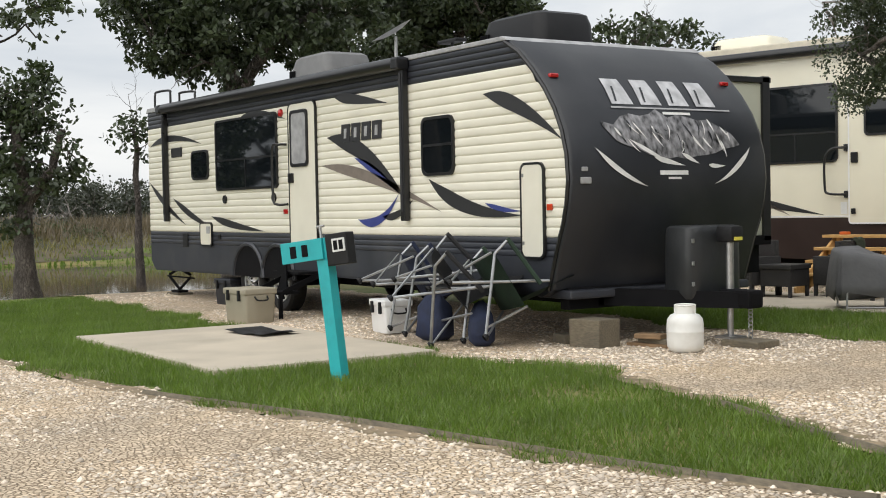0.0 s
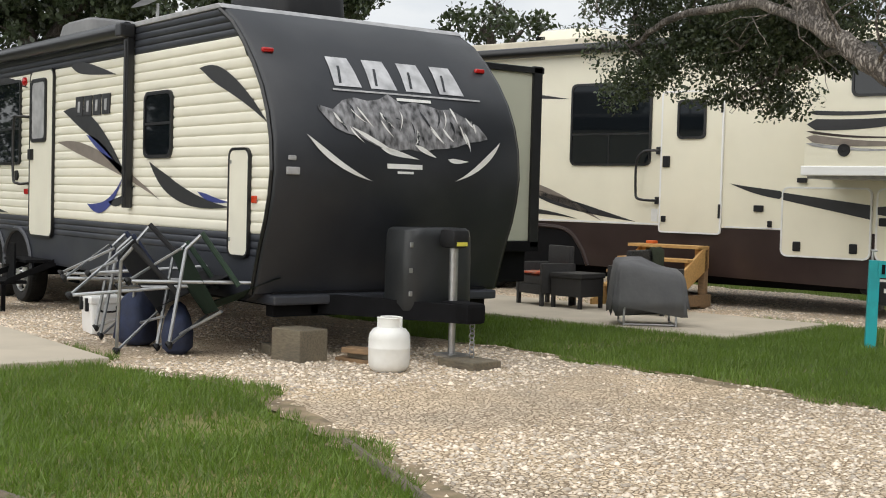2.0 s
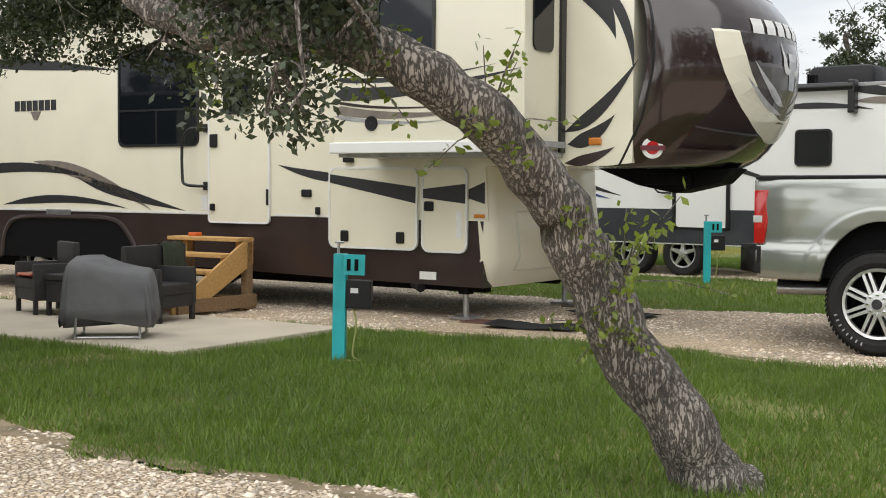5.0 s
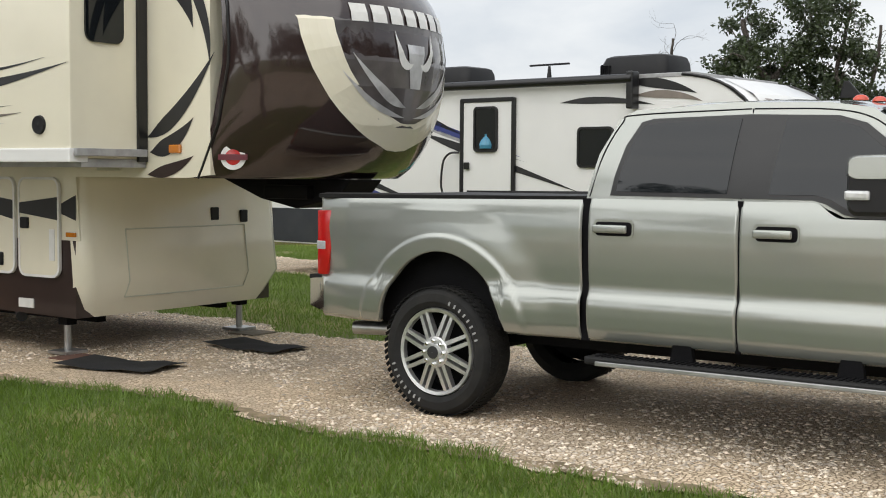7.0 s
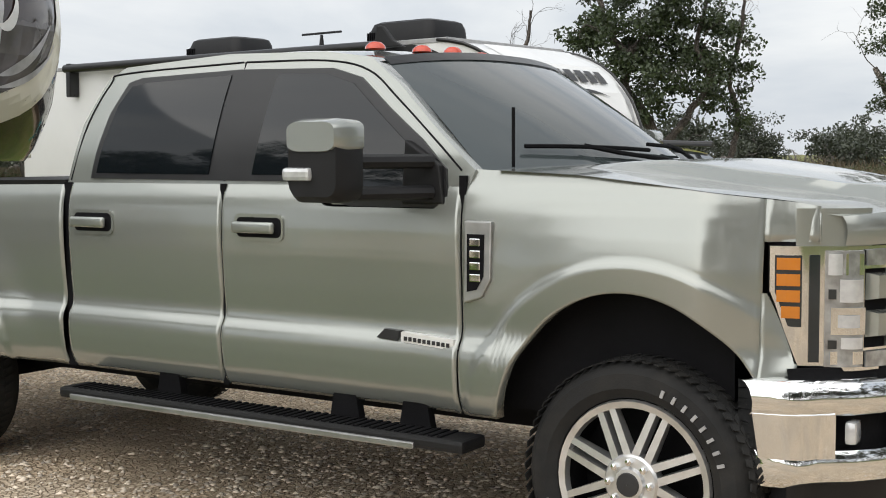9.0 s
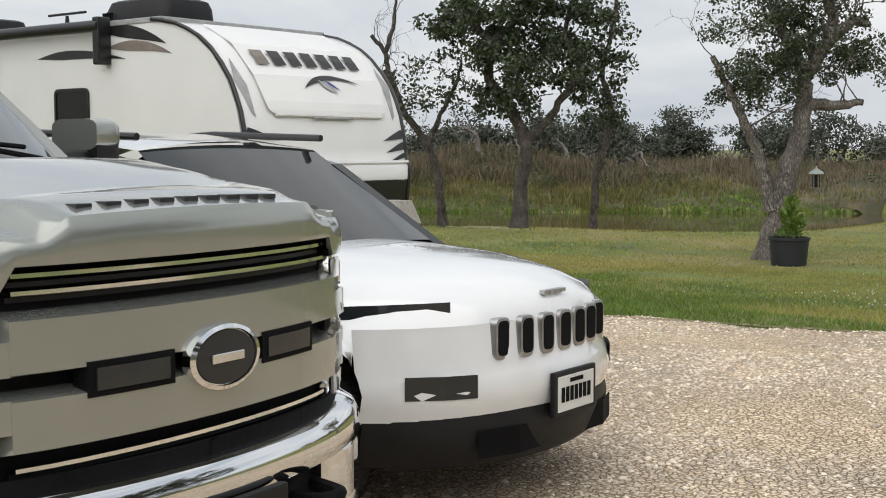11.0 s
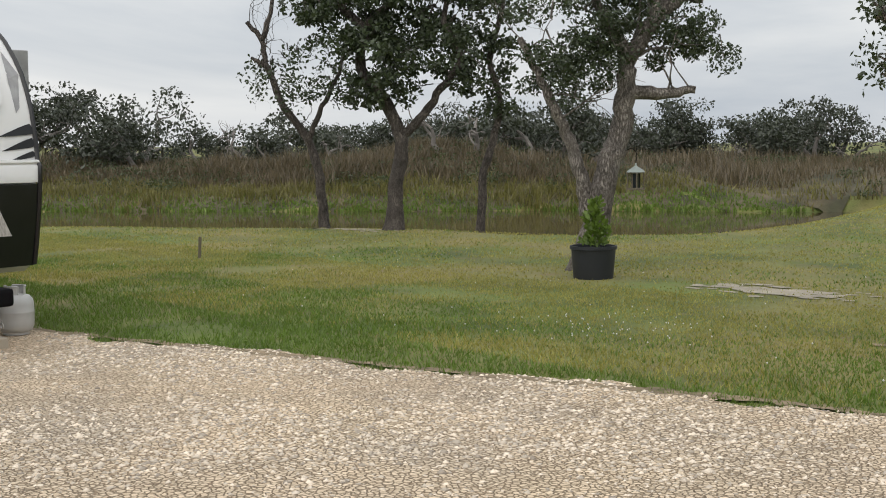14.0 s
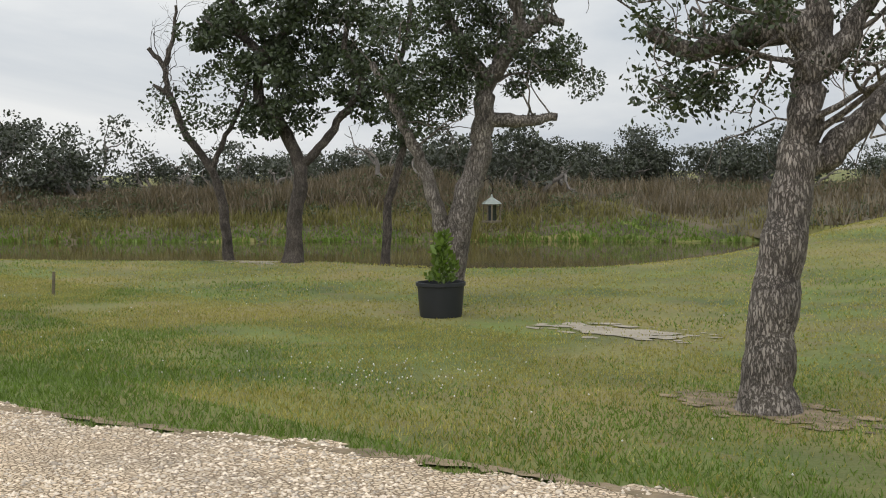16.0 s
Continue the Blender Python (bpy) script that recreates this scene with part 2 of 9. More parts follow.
CREAM = mat("cream_siding", (0.74, 0.71, 0.60), 0.38, vary=0.03, scale=2.5, dirt=((0.45, 0.42, 0.34), 3.0, 0.16))
IVORY = mat("ivory_gelcoat", (0.78, 0.74, 0.60), 0.22, vary=0.03, scale=1.5, coat=0.4, dirt=((0.5, 0.46, 0.36), 2.2, 0.12))
SLIDE_CREAM = mat("pale_slide_wall", (0.55, 0.56, 0.46), 0.4, vary=0.04, scale=2)
WHITE = mat("white_gelcoat", (0.80, 0.80, 0.79), 0.2, vary=0.02, scale=2, coat=0.5)
CHARCOAL = mat("charcoal_siding", (0.030, 0.033, 0.042), 0.42, vary=0.12, scale=3, dirt=((0.10, 0.10, 0.10), 2.0, 0.3))
CAPMAT = mat("charcoal_cap", (0.017, 0.019, 0.024), 0.42, vary=0.15, scale=2, bump=0.05, bscale=300, dirt=((0.06, 0.06, 0.065), 1.5, 0.4))
BROWN = mat("brown_gelcoat", (0.030, 0.018, 0.017), 0.13, vary=0.1, scale=2, coat=0.8)
BROWN_SKIRT = mat("brown_skirt", (0.035, 0.022, 0.02), 0.3, vary=0.15, scale=3, coat=0.3)
BLACK = mat("black_plastic", (0.011, 0.011, 0.012), 0.5, spec=0.3, vary=0.2, scale=8, bump=0.08, bscale=200)
SATIN = mat("black_satin_metal", (0.012, 0.012, 0.013), 0.3, vary=0.2, scale=5)
RUBBER = mat("tyre_rubber", (0.018, 0.018, 0.018), 0.8, spec=0.25, vary=0.25, scale=9, bump=0.12, bscale=120, dirt=((0.06, 0.055, 0.045), 6, 0.3))
STEEL = mat("galvanised_steel", (0.42, 0.42, 0.42), 0.38, metal=0.9, vary=0.15, scale=12)
CHROME = mat("chrome", (0.82, 0.83, 0.84), 0.06, metal=1.0, vary=0.02, scale=3)
ALLOY = mat("machined_alloy", (0.66, 0.66, 0.66), 0.33, metal=0.85, vary=0.08, scale=20)
GLASS = mat("dark_tinted_glass", (0.006, 0.008, 0.010), 0.035, vary=0.1, scale=2, spec=0.5)
DIMGLASS = mat("smoked_glass", (0.02, 0.024, 0.026), 0.05, vary=0.3, scale=3, spec=0.6)
DGREY = mat("dark_grey_decal", (0.022, 0.022, 0.024), 0.42, vary=0.12, scale=14)
LGREY = mat("light_grey_decal", (0.34, 0.34, 0.345), 0.35, vary=0.25, scale=9)
SILVER = mat("silver_decal", (0.52, 0.52, 0.53), 0.3, metal=0.3, vary=0.3, scale=7)
BLUE = mat("blue_decal", (0.045, 0.06, 0.22), 0.3, vary=0.1, scale=10)
TAN = mat("taupe_decal", (0.20, 0.17, 0.145), 0.3, vary=0.15, scale=10)
PALE = mat("pale_decal", (0.72, 0.72, 0.70), 0.3, vary=0.08, scale=10)
REDLENS = mat("red_lens", (0.42, 0.012, 0.012), 0.12, vary=0.1, scale=12, coat=0.6)
AMBER = mat("amber_lens", (0.52, 0.17, 0.012), 0.15, vary=0.08, scale=12, coat=0.6)
REDPL = mat("orange_red_lens", (0.55, 0.05, 0.015), 0.15, vary=0.08, scale=12, coat=0.6)
CLEAR = mat("clear_lens", (0.55, 0.56, 0.57), 0.12, metal=0.3, vary=0.15, scale=25, coat=1.0)
PAINT = mat("grey_green_metallic_paint", (0.335, 0.35, 0.325), 0.24, metal=0.6, vary=0.03, scale=400, coat=1.0)
CONC = mat("concrete", (0.50, 0.44, 0.35), 0.9, vary=0.1, scale=1.3, bump=0.25, bscale=90, dirt=((0.27, 0.24, 0.19), 1.1, 0.5))
TEAL = mat("teal_paint", (0.018, 0.40, 0.43), 0.5, vary=0.1, scale=4, bump=0.1, bscale=50, stretch=(1, 1, 0.15), dirt=((0.02, 0.2, 0.22), 8, 0.4))
PINE = mat("new_pine", (0.50, 0.30, 0.11), 0.6, vary=0.18, scale=5, stretch=(2, 9, 9), bump=0.1, bscale=30)
PINE_DARK = mat("treated_lumber", (0.22, 0.14, 0.075), 0.75, vary=0.25, scale=5, stretch=(2, 9, 9))
OLDWOOD = mat("weathered_wood_block", (0.16, 0.135, 0.095), 0.85, vary=0.3, scale=6, stretch=(3, 12, 12), bump=0.3, bscale=25, dirt=((0.06, 0.055, 0.045), 4, 0.6))
TANKWHITE = mat("white_tank_paint", (0.76, 0.76, 0.73), 0.35, vary=0.05, scale=5, dirt=((0.4, 0.36, 0.3), 7, 0.3))
FRAME = mat("chassis_black", (0.006, 0.006, 0.007), 0.75, spec=0.12, vary=0.35, scale=6, bump=0.15, bscale=60)
COVER = mat("dark_vinyl_cover", (0.022, 0.024, 0.026), 0.42, vary=0.2, scale=4, bump=0.35, bscale=7)
GREYCOVER = mat("grey_cloth_cover", (0.125, 0.125, 0.13), 0.8, vary=0.12, scale=6, bump=0.45, bscale=9)
NAVY = mat("navy_fabric", (0.018, 0.026, 0.06), 0.8, vary=0.3, scale=9, bump=0.4, bscale=16)
DKGREEN = mat("dark_green_fabric", (0.022, 0.045, 0.028), 0.8, vary=0.25, scale=9, bump=0.3, bscale=16)
CHAIRSTEEL = mat("chair_tube_steel", (0.36, 0.37, 0.38), 0.35, metal=0.7, vary=0.2, scale=10)
WICKER = mat("dark_wicker", (0.022, 0.021, 0.022), 0.55, vary=0.4, scale=40, bump=0.6, bscale=120)
COOLERTAN = mat("tan_cooler_plastic", (0.32, 0.29, 0.22), 0.6, vary=0.08, scale=4, bump=0.1, bscale=120)
COOLERWHITE = mat("white_cooler_plastic", (0.75, 0.75, 0.74), 0.45, vary=0.05, scale=4)
ORANGE = mat("orange_cloth", (0.55, 0.14, 0.06), 0.9, vary=0.4, scale=14, col2=(0.7, 0.6, 0.5), bump=0.3, bscale=20)
MOSS = mat("olive_blanket", (0.07, 0.085, 0.055), 0.9, vary=0.2, scale=8, bump=0.4, bscale=20)
JEEPWHITE = mat("white_car_paint", (0.80, 0.81, 0.82), 0.12, vary=0.02, scale=3, coat=1.0)
POTBLACK = mat("black_nursery_pot", (0.018, 0.02, 0.026), 0.55, vary=0.15, scale=6, bump=0.1, bscale=40)
GREYRUB = mat("grey_rubber_mat", (0.05, 0.05, 0.052), 0.8, vary=0.3, scale=5, bump=0.25, bscale=40)
SIGNWHITE = mat("white_number_plate", (0.7, 0.7, 0.68), 0.5, vary=0.06, scale=12)
BARK = bark_mat("live_oak_bark", (0.19, 0.165, 0.145), (0.33, 0.295, 0.26))
FARBARK = bark_mat("weathered_bark", (0.085, 0.07, 0.06), (0.17, 0.145, 0.125))
DEADWOOD = mat("bare_grey_branches", (0.17, 0.155, 0.14), 0.9, vary=0.25, scale=4)
LEAF = leaf_mat("oak_leaves", (0.046, 0.062, 0.030), 0.16)
LEAFNEW = leaf_mat("young_leaves", (0.16, 0.2, 0.035), 0.4)
LEAFFAR = leaf_mat("far_leaves", (0.048, 0.056, 0.038), 0.12)
GRASSBLADE = leaf_mat("grass_blades", (0.125, 0.185, 0.036), 0.35)
LAWNDRY = leaf_mat("dry_grass_blades", (0.30, 0.265, 0.085), 0.35)
REED = leaf_mat("dry_reeds", (0.125, 0.098, 0.062), 0.15)
BANKGRASS = leaf_mat("bank_grass_blades", (0.155, 0.14, 0.048), 0.25)
SHRUB = leaf_mat("scrub_leaves", (0.055, 0.072, 0.028), 0.2)
STONE = mat("limestone_gravel", (0.66, 0.57, 0.465), 0.9, vary=0.1, scale=3, island=0.45, spec=0.25)


# ---- lie of the land ----
def smooth01(t):
    t = max(0.0, min(1.0, t))
    return t * t * (3 - 2 * t)


def lerp_line(v, pts):
    for (a, b), (c, d) in zip(pts, pts[1:]):
        if v <= c:
            return b + (d - b) * max(0.0, (v - a) / (c - a))
    return pts[-1][1]


SHORE = [(-60, -40), (-30, -22), (-8, -13.6), (0, -12.8), (10, -13.5), (20, -14.5), (25.5, -13.5), (27.5, -10.5), (30, -7.2), (30.6, -3.8), (32, -2.2), (35, -1.0), (38.5, -1.6), (44, -3), (60, -12)]
FARSHORE = [(-60, -60), (-30, -44), (0, -31), (14, -29), (26, -26), (31.5, -21.9), (33.7, -18.8), (35.6, -16.4), (38.9, -13.0), (41.8, -9.2), (43.5, -6.2), (45, -4.4), (60, -20)]


def water_depth(x, y):
    """How far inside the pond a place is, in metres."""
    if y < -60 or y > 45:
        return -5.0
    a, b = lerp_line(y, SHORE), lerp_line(y, FARSHORE)
    wob = 0.35 * noise.noise(Vector((x * 0.3, y * 0.3, 1.7)))
    return min(a - x, x - b) + wob


def height(x, y):
    d = water_depth(x, y)
    h = 0.03 * noise.noise(Vector((x * 0.35, y * 0.35, 0)))
    if d > -2.5:
        h -= 0.75 * smooth01((d + 2.5) / 3.5) * (1 if d > -0.2 else 0.55) if d < 1 else 0.75
    # rising scrub beyond the water and the green slope on the far side of the lawn
    far = 0.0
    if y < 45:
        far = max(0.0, lerp_line(max(-60, y), FARSHORE) - x)
    else:
        far = max(0.0, min(40.0, (y - 45) * 0.7 + max(0, -3.5 - x) * 0.2))
    h += 0.75 * smooth01(far / 9) + 0.30 * smooth01(far / 6) * noise.noise(Vector((x * 0.16, y * 0.16, 4)))
    h += 0.95 * math.exp(-(((x + 19) / 4.0) ** 2 + ((y - 45.5) / 3.2) ** 2))
    h += 1.25 * math.exp(-(((x - 0.5) / 6.5) ** 2 + ((y - 51.5) / 4.5) ** 2))
    h += 1.1 * smooth01((y - 31 + (x + 1) * 0.25) / 16) * smooth01((x + 3.5) / 6) if y > 28 and x > -4 else 0
    return h


# ---- ground ----
STRIP_A = [(-16, -1.2), (-7.6, -1.1), (-4, -1.25), (0, -0.98), (0.42, -1.0), (1.33, -0.75), (1.94, -0.85), (3.65, -1.2), (4.6, -1.45), (5.8, -2.0), (6.1, -2.4), (5.44, -2.6), (4.82, -2.84), (3.16, -3.3), (0.48, -3.88), (-2.47, -4.3), (-4, -4.1), (-16, -6)]
STRIP_B = [(-16, 2.6), (-3, 2.45), (0.1, 2.25), (2.06, 2.36), (3.58, 2.5), (4.67, 2.75), (5.77, 3.02), (6.8, 3.6), (7.5, 5), (8.0, 7), (7.6, 8.4), (7.13, 8.62), (5.4, 8.3), (4.5, 8.12), (3.14, 8.1), (1.72, 7.62), (0.89, 7.4), (0.19, 6.95), (-2, 6.5), (-7, 5.4), (-16, 4.2)]
STRIP_C = [(-16, 10.8), (1.3, 11.0), (2.5, 11.7), (3.5, 13.0), (4.6, 14.8), (5.15, 15.7), (4.4, 16.7), (3.7, 16.5), (0, 15.7), (-16, 14.7)]
LAWN = [(-16, 17.4), (0.9, 17.9), (2.32, 18.45), (4.63, 18.97), (6.63, 19.5), (8.5, 20.05), (9.8, 20.3), (14, 21.2), (40, 26), (40, 80), (-16, 80)]
GRAVEL = [(-11.5, -16), (24, -16), (24, 24), (-11.5, 24)]


def inside(poly, x, y):
    """Which of the points lie inside the outline."""
    res = np.zeros(np.shape(x), bool)
    for (xa, ya), (xb, yb) in zip(poly, poly[1:] + poly[:1]):
        if ya != yb:
            res ^= ((ya > y) != (yb > y)) & (x < (xb - xa) * (y - ya) / (yb - ya) + xa)
    return res


def wobble(x, y, a=0.1):
    return x + a * np.sin(3.1 * y + 1.3 * x) + 0.5 * a * np.sin(7.7 * y - 5 * x), y + a * np.sin(2.7 * x - 1.1 * y) + 0.5 * a * np.sin(8.3 * x + 4 * y)


def on_gravel(x, y, a=0.1):
    u, v = wobble(x, y, a)
    g = inside(GRAVEL, u, v) & ~((u < -2.8) & (v < -4.0) & (u + 0.7 * v < -6.2))
    for p in (STRIP_A, STRIP_B, STRIP_C, LAWN):
        g &= ~inside(p, u, v)
    return g


def ground_mat():
    m = mat("grass_and_soil", (0.125, 0.16, 0.035), 0.95, vary=0.25, scale=0.9, col2=(0.085, 0.115, 0.025), bump=0.7, bscale=22)
    n, l = m.node_tree.nodes, m.node_tree.links
    b = n["Principled BSDF"]
    old = b.inputs["Base Color"].links[0].from_socket
    tc = n.new("ShaderNodeTexCoord")
    for scale, lo, hi, col, amt in ((0.33, 0.42, 0.64, (0.24, 0.20, 0.075), 0.9), (2.6, 0.56, 0.72, (0.20, 0.15, 0.07), 0.7), (14, 0.55, 0.78, (0.05, 0.075, 0.016), 0.6)):
        no = n.new("ShaderNodeTexNoise")
        no.inputs["Scale"].default_value, no.inputs["Detail"].default_value = scale, 8
        rp = n.new("ShaderNodeValToRGB")
        rp.color_ramp.elements[0].position, rp.color_ramp.elements[1].position = lo, hi
        rp.color_ramp.elements[0].color, rp.color_ramp.elements[1].color = (0, 0, 0, 1), (amt, amt, amt, 1)
        mx = n.new("ShaderNodeMixRGB")
        mx.inputs["Color2"].default_value = (*col, 1)
        l.new(tc.outputs["Object"], no.inputs["Vector"])
        l.new(no.outputs["Fac"], rp.inputs["Fac"])
        l.new(rp.outputs["Color"], mx.inputs["Fac"])
        l.new(old, mx.inputs["Color1"])
        old = mx.outputs["Color"]
    l.new(old, b.inputs["Base Color"])
    return m


def gravel_mat():
    m = mat("limestone_gravel_bed", (0.70, 0.56, 0.405), 0.95, vary=0.15, scale=0.8, col2=(0.62, 0.52, 0.40), bump=0.9, bscale=38, dirt=((0.72, 0.58, 0.41), 0.7, 0.85))
    n, l = m.node_tree.nodes, m.node_tree.links
    b = n["Principled BSDF"]
    old = b.inputs["Base Color"].links[0].from_socket
    tc = n.new("ShaderNodeTexCoord")
    vo = n.new("ShaderNodeTexVoronoi")
    vo.inputs["Scale"].default_value = 30
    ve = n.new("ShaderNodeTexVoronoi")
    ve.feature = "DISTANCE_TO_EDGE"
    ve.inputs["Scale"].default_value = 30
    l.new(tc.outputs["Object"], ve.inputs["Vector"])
    # shade in the gaps between stones is painted into the bed colour
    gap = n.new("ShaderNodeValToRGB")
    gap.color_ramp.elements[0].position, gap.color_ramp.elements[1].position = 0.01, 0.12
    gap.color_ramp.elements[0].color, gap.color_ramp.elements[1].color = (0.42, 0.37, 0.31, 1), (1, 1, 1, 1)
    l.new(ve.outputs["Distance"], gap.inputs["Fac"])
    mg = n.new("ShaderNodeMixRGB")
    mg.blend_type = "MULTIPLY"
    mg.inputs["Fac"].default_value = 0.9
    l.new(tc.outputs["Object"], vo.inputs["Vector"])
    hs = n.new("ShaderNodeValToRGB")
    hs.color_ramp.elements[0].color, hs.color_ramp.elements[1].color = (0.70, 0.66, 0.60, 1), (1.25, 1.24, 1.22, 1)
    l.new(vo.outputs["Color"], hs.inputs["Fac"])
    mx = n.new("ShaderNodeMixRGB")
    mx.blend_type = "MULTIPLY"
    mx.inputs["Fac"].default_value = 0.8
    l.new(old, mx.inputs["Color1"])
    l.new(hs.outputs["Color"], mx.inputs["Color2"])
    l.new(mx.outputs["Color"], mg.inputs["Color1"])
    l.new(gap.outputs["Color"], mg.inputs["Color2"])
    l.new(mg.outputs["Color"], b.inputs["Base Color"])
    bu = n.new("ShaderNodeBump")
    bu.inputs["Strength"].default_value, bu.inputs["Distance"].default_value = 1.0, 0.02
    l.new(gap.outputs["Color"], bu.inputs["Height"])
    l.new(bu.outputs["Normal"], b.inputs["Normal"])
    return m


GROUNDMAT, GRAVELMAT = ground_mat(), gravel_mat()


def axis_steps(lo, hi, fine, far):
    """Even steps within lo..hi, then ever wider ones out to far."""
    a = list(np.arange(lo, hi + 1e-6, fine))
    s, up, down = fine, hi, lo
    while up < far:
        s *= 1.18
        up += s
        down -= s
        a.append(up)
        a.insert(0, down)
    return a


def sheet(name, xs, ys, z, keep, material, label, category):
    zz = {}
    verts, faces = [], []

    def vert(i, j):
        if (i, j) not in zz:
            zz[i, j] = len(verts)
            verts.append((xs[i], ys[j], z(xs[i], ys[j])))
        return zz[i, j]

    for i in range(len(xs) - 1):
        for j in range(len(ys) - 1):
            if keep is None or keep[i, j]:
                faces.append((vert(i, j), vert(i + 1, j), vert(i + 1, j + 1), vert(i, j + 1)))
    ob = mesh_part(name, verts, faces, material, smooth=True)
    return tagged(ob, label, category, kind="structure")


sheet("ground", axis_steps(-34, 16, 0.5, 1800), axis_steps(-10, 56, 0.5, 1800), height, None, GROUNDMAT, "green mown grass lawn with worn brown soil patches", "ground")
gx, gy = np.arange(-11.5, 20.01, 0.1), np.arange(-12, 24.01, 0.1)
cx, cy = np.meshgrid(gx[:-1] + 0.05, gy[:-1] + 0.05, indexing="ij")
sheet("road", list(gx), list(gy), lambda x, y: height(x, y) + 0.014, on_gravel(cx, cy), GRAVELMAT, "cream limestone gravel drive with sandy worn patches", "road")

SCRUBSOIL = mat("brown_scrub_earth", (0.10, 0.080, 0.048), 0.95, vary=0.4, scale=0.8, col2=(0.055, 0.062, 0.024), bump=0.8, bscale=6, dirt=((0.045, 0.035, 0.022), 2.2, 0.7))
bkx, bky = np.concatenate([np.arange(-70, -30, 1.5), np.arange(-30, 20.1, 0.5)]), np.arange(-40, 80.1, 0.75)
far_bank = np.array([[(x < lerp_line(y, FARSHORE) - 0.2) if y < 44 else (y > 45.4 + 0.2 * max(0, x + 3) or x < lerp_line(y, FARSHORE) - 0.2) and x < 8 + 3 * math.sin(y * 0.4) for y in bky[:-1] + 0.37] for x in (bkx[:-1] + bkx[1:]) / 2])
sheet("ground", list(bkx), list(bky), lambda x, y: height(x, y) + 0.02, far_bank, SCRUBSOIL, "brown scrubby earth of the far pond bank", "ground")

water = mat("pond_water", (0.075, 0.058, 0.034), 0.045, vary=0.2, scale=0.5, bump=0.012, bscale=1.6, spec=0.5)
tagged(part("water", box(-110, 6, -62, 46, -0.75, -0.30), water), "still brown-green pond water reflecting the sky", "water", kind="structure")

# patios of poured concrete, with a shallow bevelled rim
slab = part("patio_slab", box(-3.85, -0.25, -3.12, -1.05, -0.08, 0.045, 0.015), CONC)
tagged(slab, "pale poured concrete patio slab beside the trailer", "pavement", kind="structure")
slab2 = part("patio_slab", box(-6.4, 0.0, -3.6, -1.35, -0.08, 0.05, 0.015), CONC, m=pose(0, 8.25, 0, 0, 0, 12.3))
tagged(slab2, "pale poured concrete patio slab under wicker chairs", "pavement", kind="structure")
# thin edging board between grass and gravel
edge = bmesh.new()
for p, q in (((0.4, -3.92), (5.6, -2.58)), ((3.3, -1.18), (5.2, -1.75))):
    d = Vector((q[0] - p[0], q[1] - p[1], 0))
    n_ = int(d.length / 0.5)
    pts = [(p[0] + d.x * i / n_, p[1] + d.y * i / n_, height(p[0] + d.x * i / n_, p[1] + d.y * i / n_) + 0.02) for i in range(n_ + 1)]
    tube(pts, 0.028, 5, edge)
tagged(part("edging", edge, OLDWOOD), "weathered wooden edging board between grass and gravel", "edging", kind="structure")


# ---- travel trailer in charcoal and cream ----
CAP = [(-0.58, 2.82), (-0.36, 2.70), (-0.16, 2.53), (0.02, 2.34), (0.16, 2.15), (0.26, 1.95), (0.32, 1.74), (0.34, 1.5), (0.31, 1.3), (0.26, 1.12), (0.17, 0.9), (0.04, 0.52)]


def cap_x(z):
    for (xa, za), (xb, zb) in zip(CAP, CAP[1:]):
        if zb <= z <= za:
            return xb + (xa - xb) * (z - zb) / (za - zb)
    return CAP[0][0] if z > CAP[0][1] else CAP[-1][0]


def corrugated(x0, x1, z0, z1, pitch, depth, y=0.0, xfront=None):
    """Siding with rounded horizontal ribs, facing -y."""
    rows = []
    n = max(1, round((z1 - z0) / pitch))
    for i in range(n):
        for t, d in ((0.0, 0.0), (0.10, -0.7), (0.25, -1.0), (0.75, -1.0), (0.9, -0.7)):
            z = z0 + (z1 - z0) * (i + t) / n
            xe = x1 if xfront is None else min(x1, xfront(z))
            rows.append([(x0, y + d * depth, z), (xe, y + d * depth, z)])
    xe = x1 if xfront is None else min(x1, xfront(z1))
    rows.append([(x0, y, z1), (xe, y, z1)])
    return loft(rows)


def framed_window(parent, x0, x1, z0, z1, y, rail=None, name="window", mull=None, r=0.05):
    w = part(name, prism(rrect(x0 + 0.02, x1 - 0.02, z0 + 0.02, z1 - 0.02, r), y - 0.012, y + 0.02), GLASS, parent, "dark tinted glass window with black frame")
    part("frame", ring(rrect(x0, x1, z0, z1, r + 0.015), rrect(x0 + 0.03, x1 - 0.03, z0 + 0.03, z1 - 0.03, r), y - 0.022, y + 0.015), SATIN, w)
    if rail:
        part("rail", box(x0 + 0.02, x1 - 0.02, y - 0.02, y, rail - 0.012, rail + 0.012), SATIN, w)
    if mull:
        part("rail", box(mull - 0.01, mull + 0.01, y - 0.019, y, z0 + 0.02, rail or z1), SATIN, w)
    return w


def slab_door(parent, x0, x1, z0, z1, y, material, label, name="hatch", r=0.05, trim=None):
    d = part(name, prism(rrect(x0 + 0.02, x1 - 0.02, z0 + 0.02, z1 - 0.02, r), y - 0.018, y + 0.01, 0.004), material, parent, label)
    part("trim", ring(rrect(x0, x1, z0, z1, r + 0.02), rrect(x0 + 0.022, x1 - 0.022, z0 + 0.022, z1 - 0.022, r), y - 0.022, y + 0.005), trim or SATIN, d)
    return d


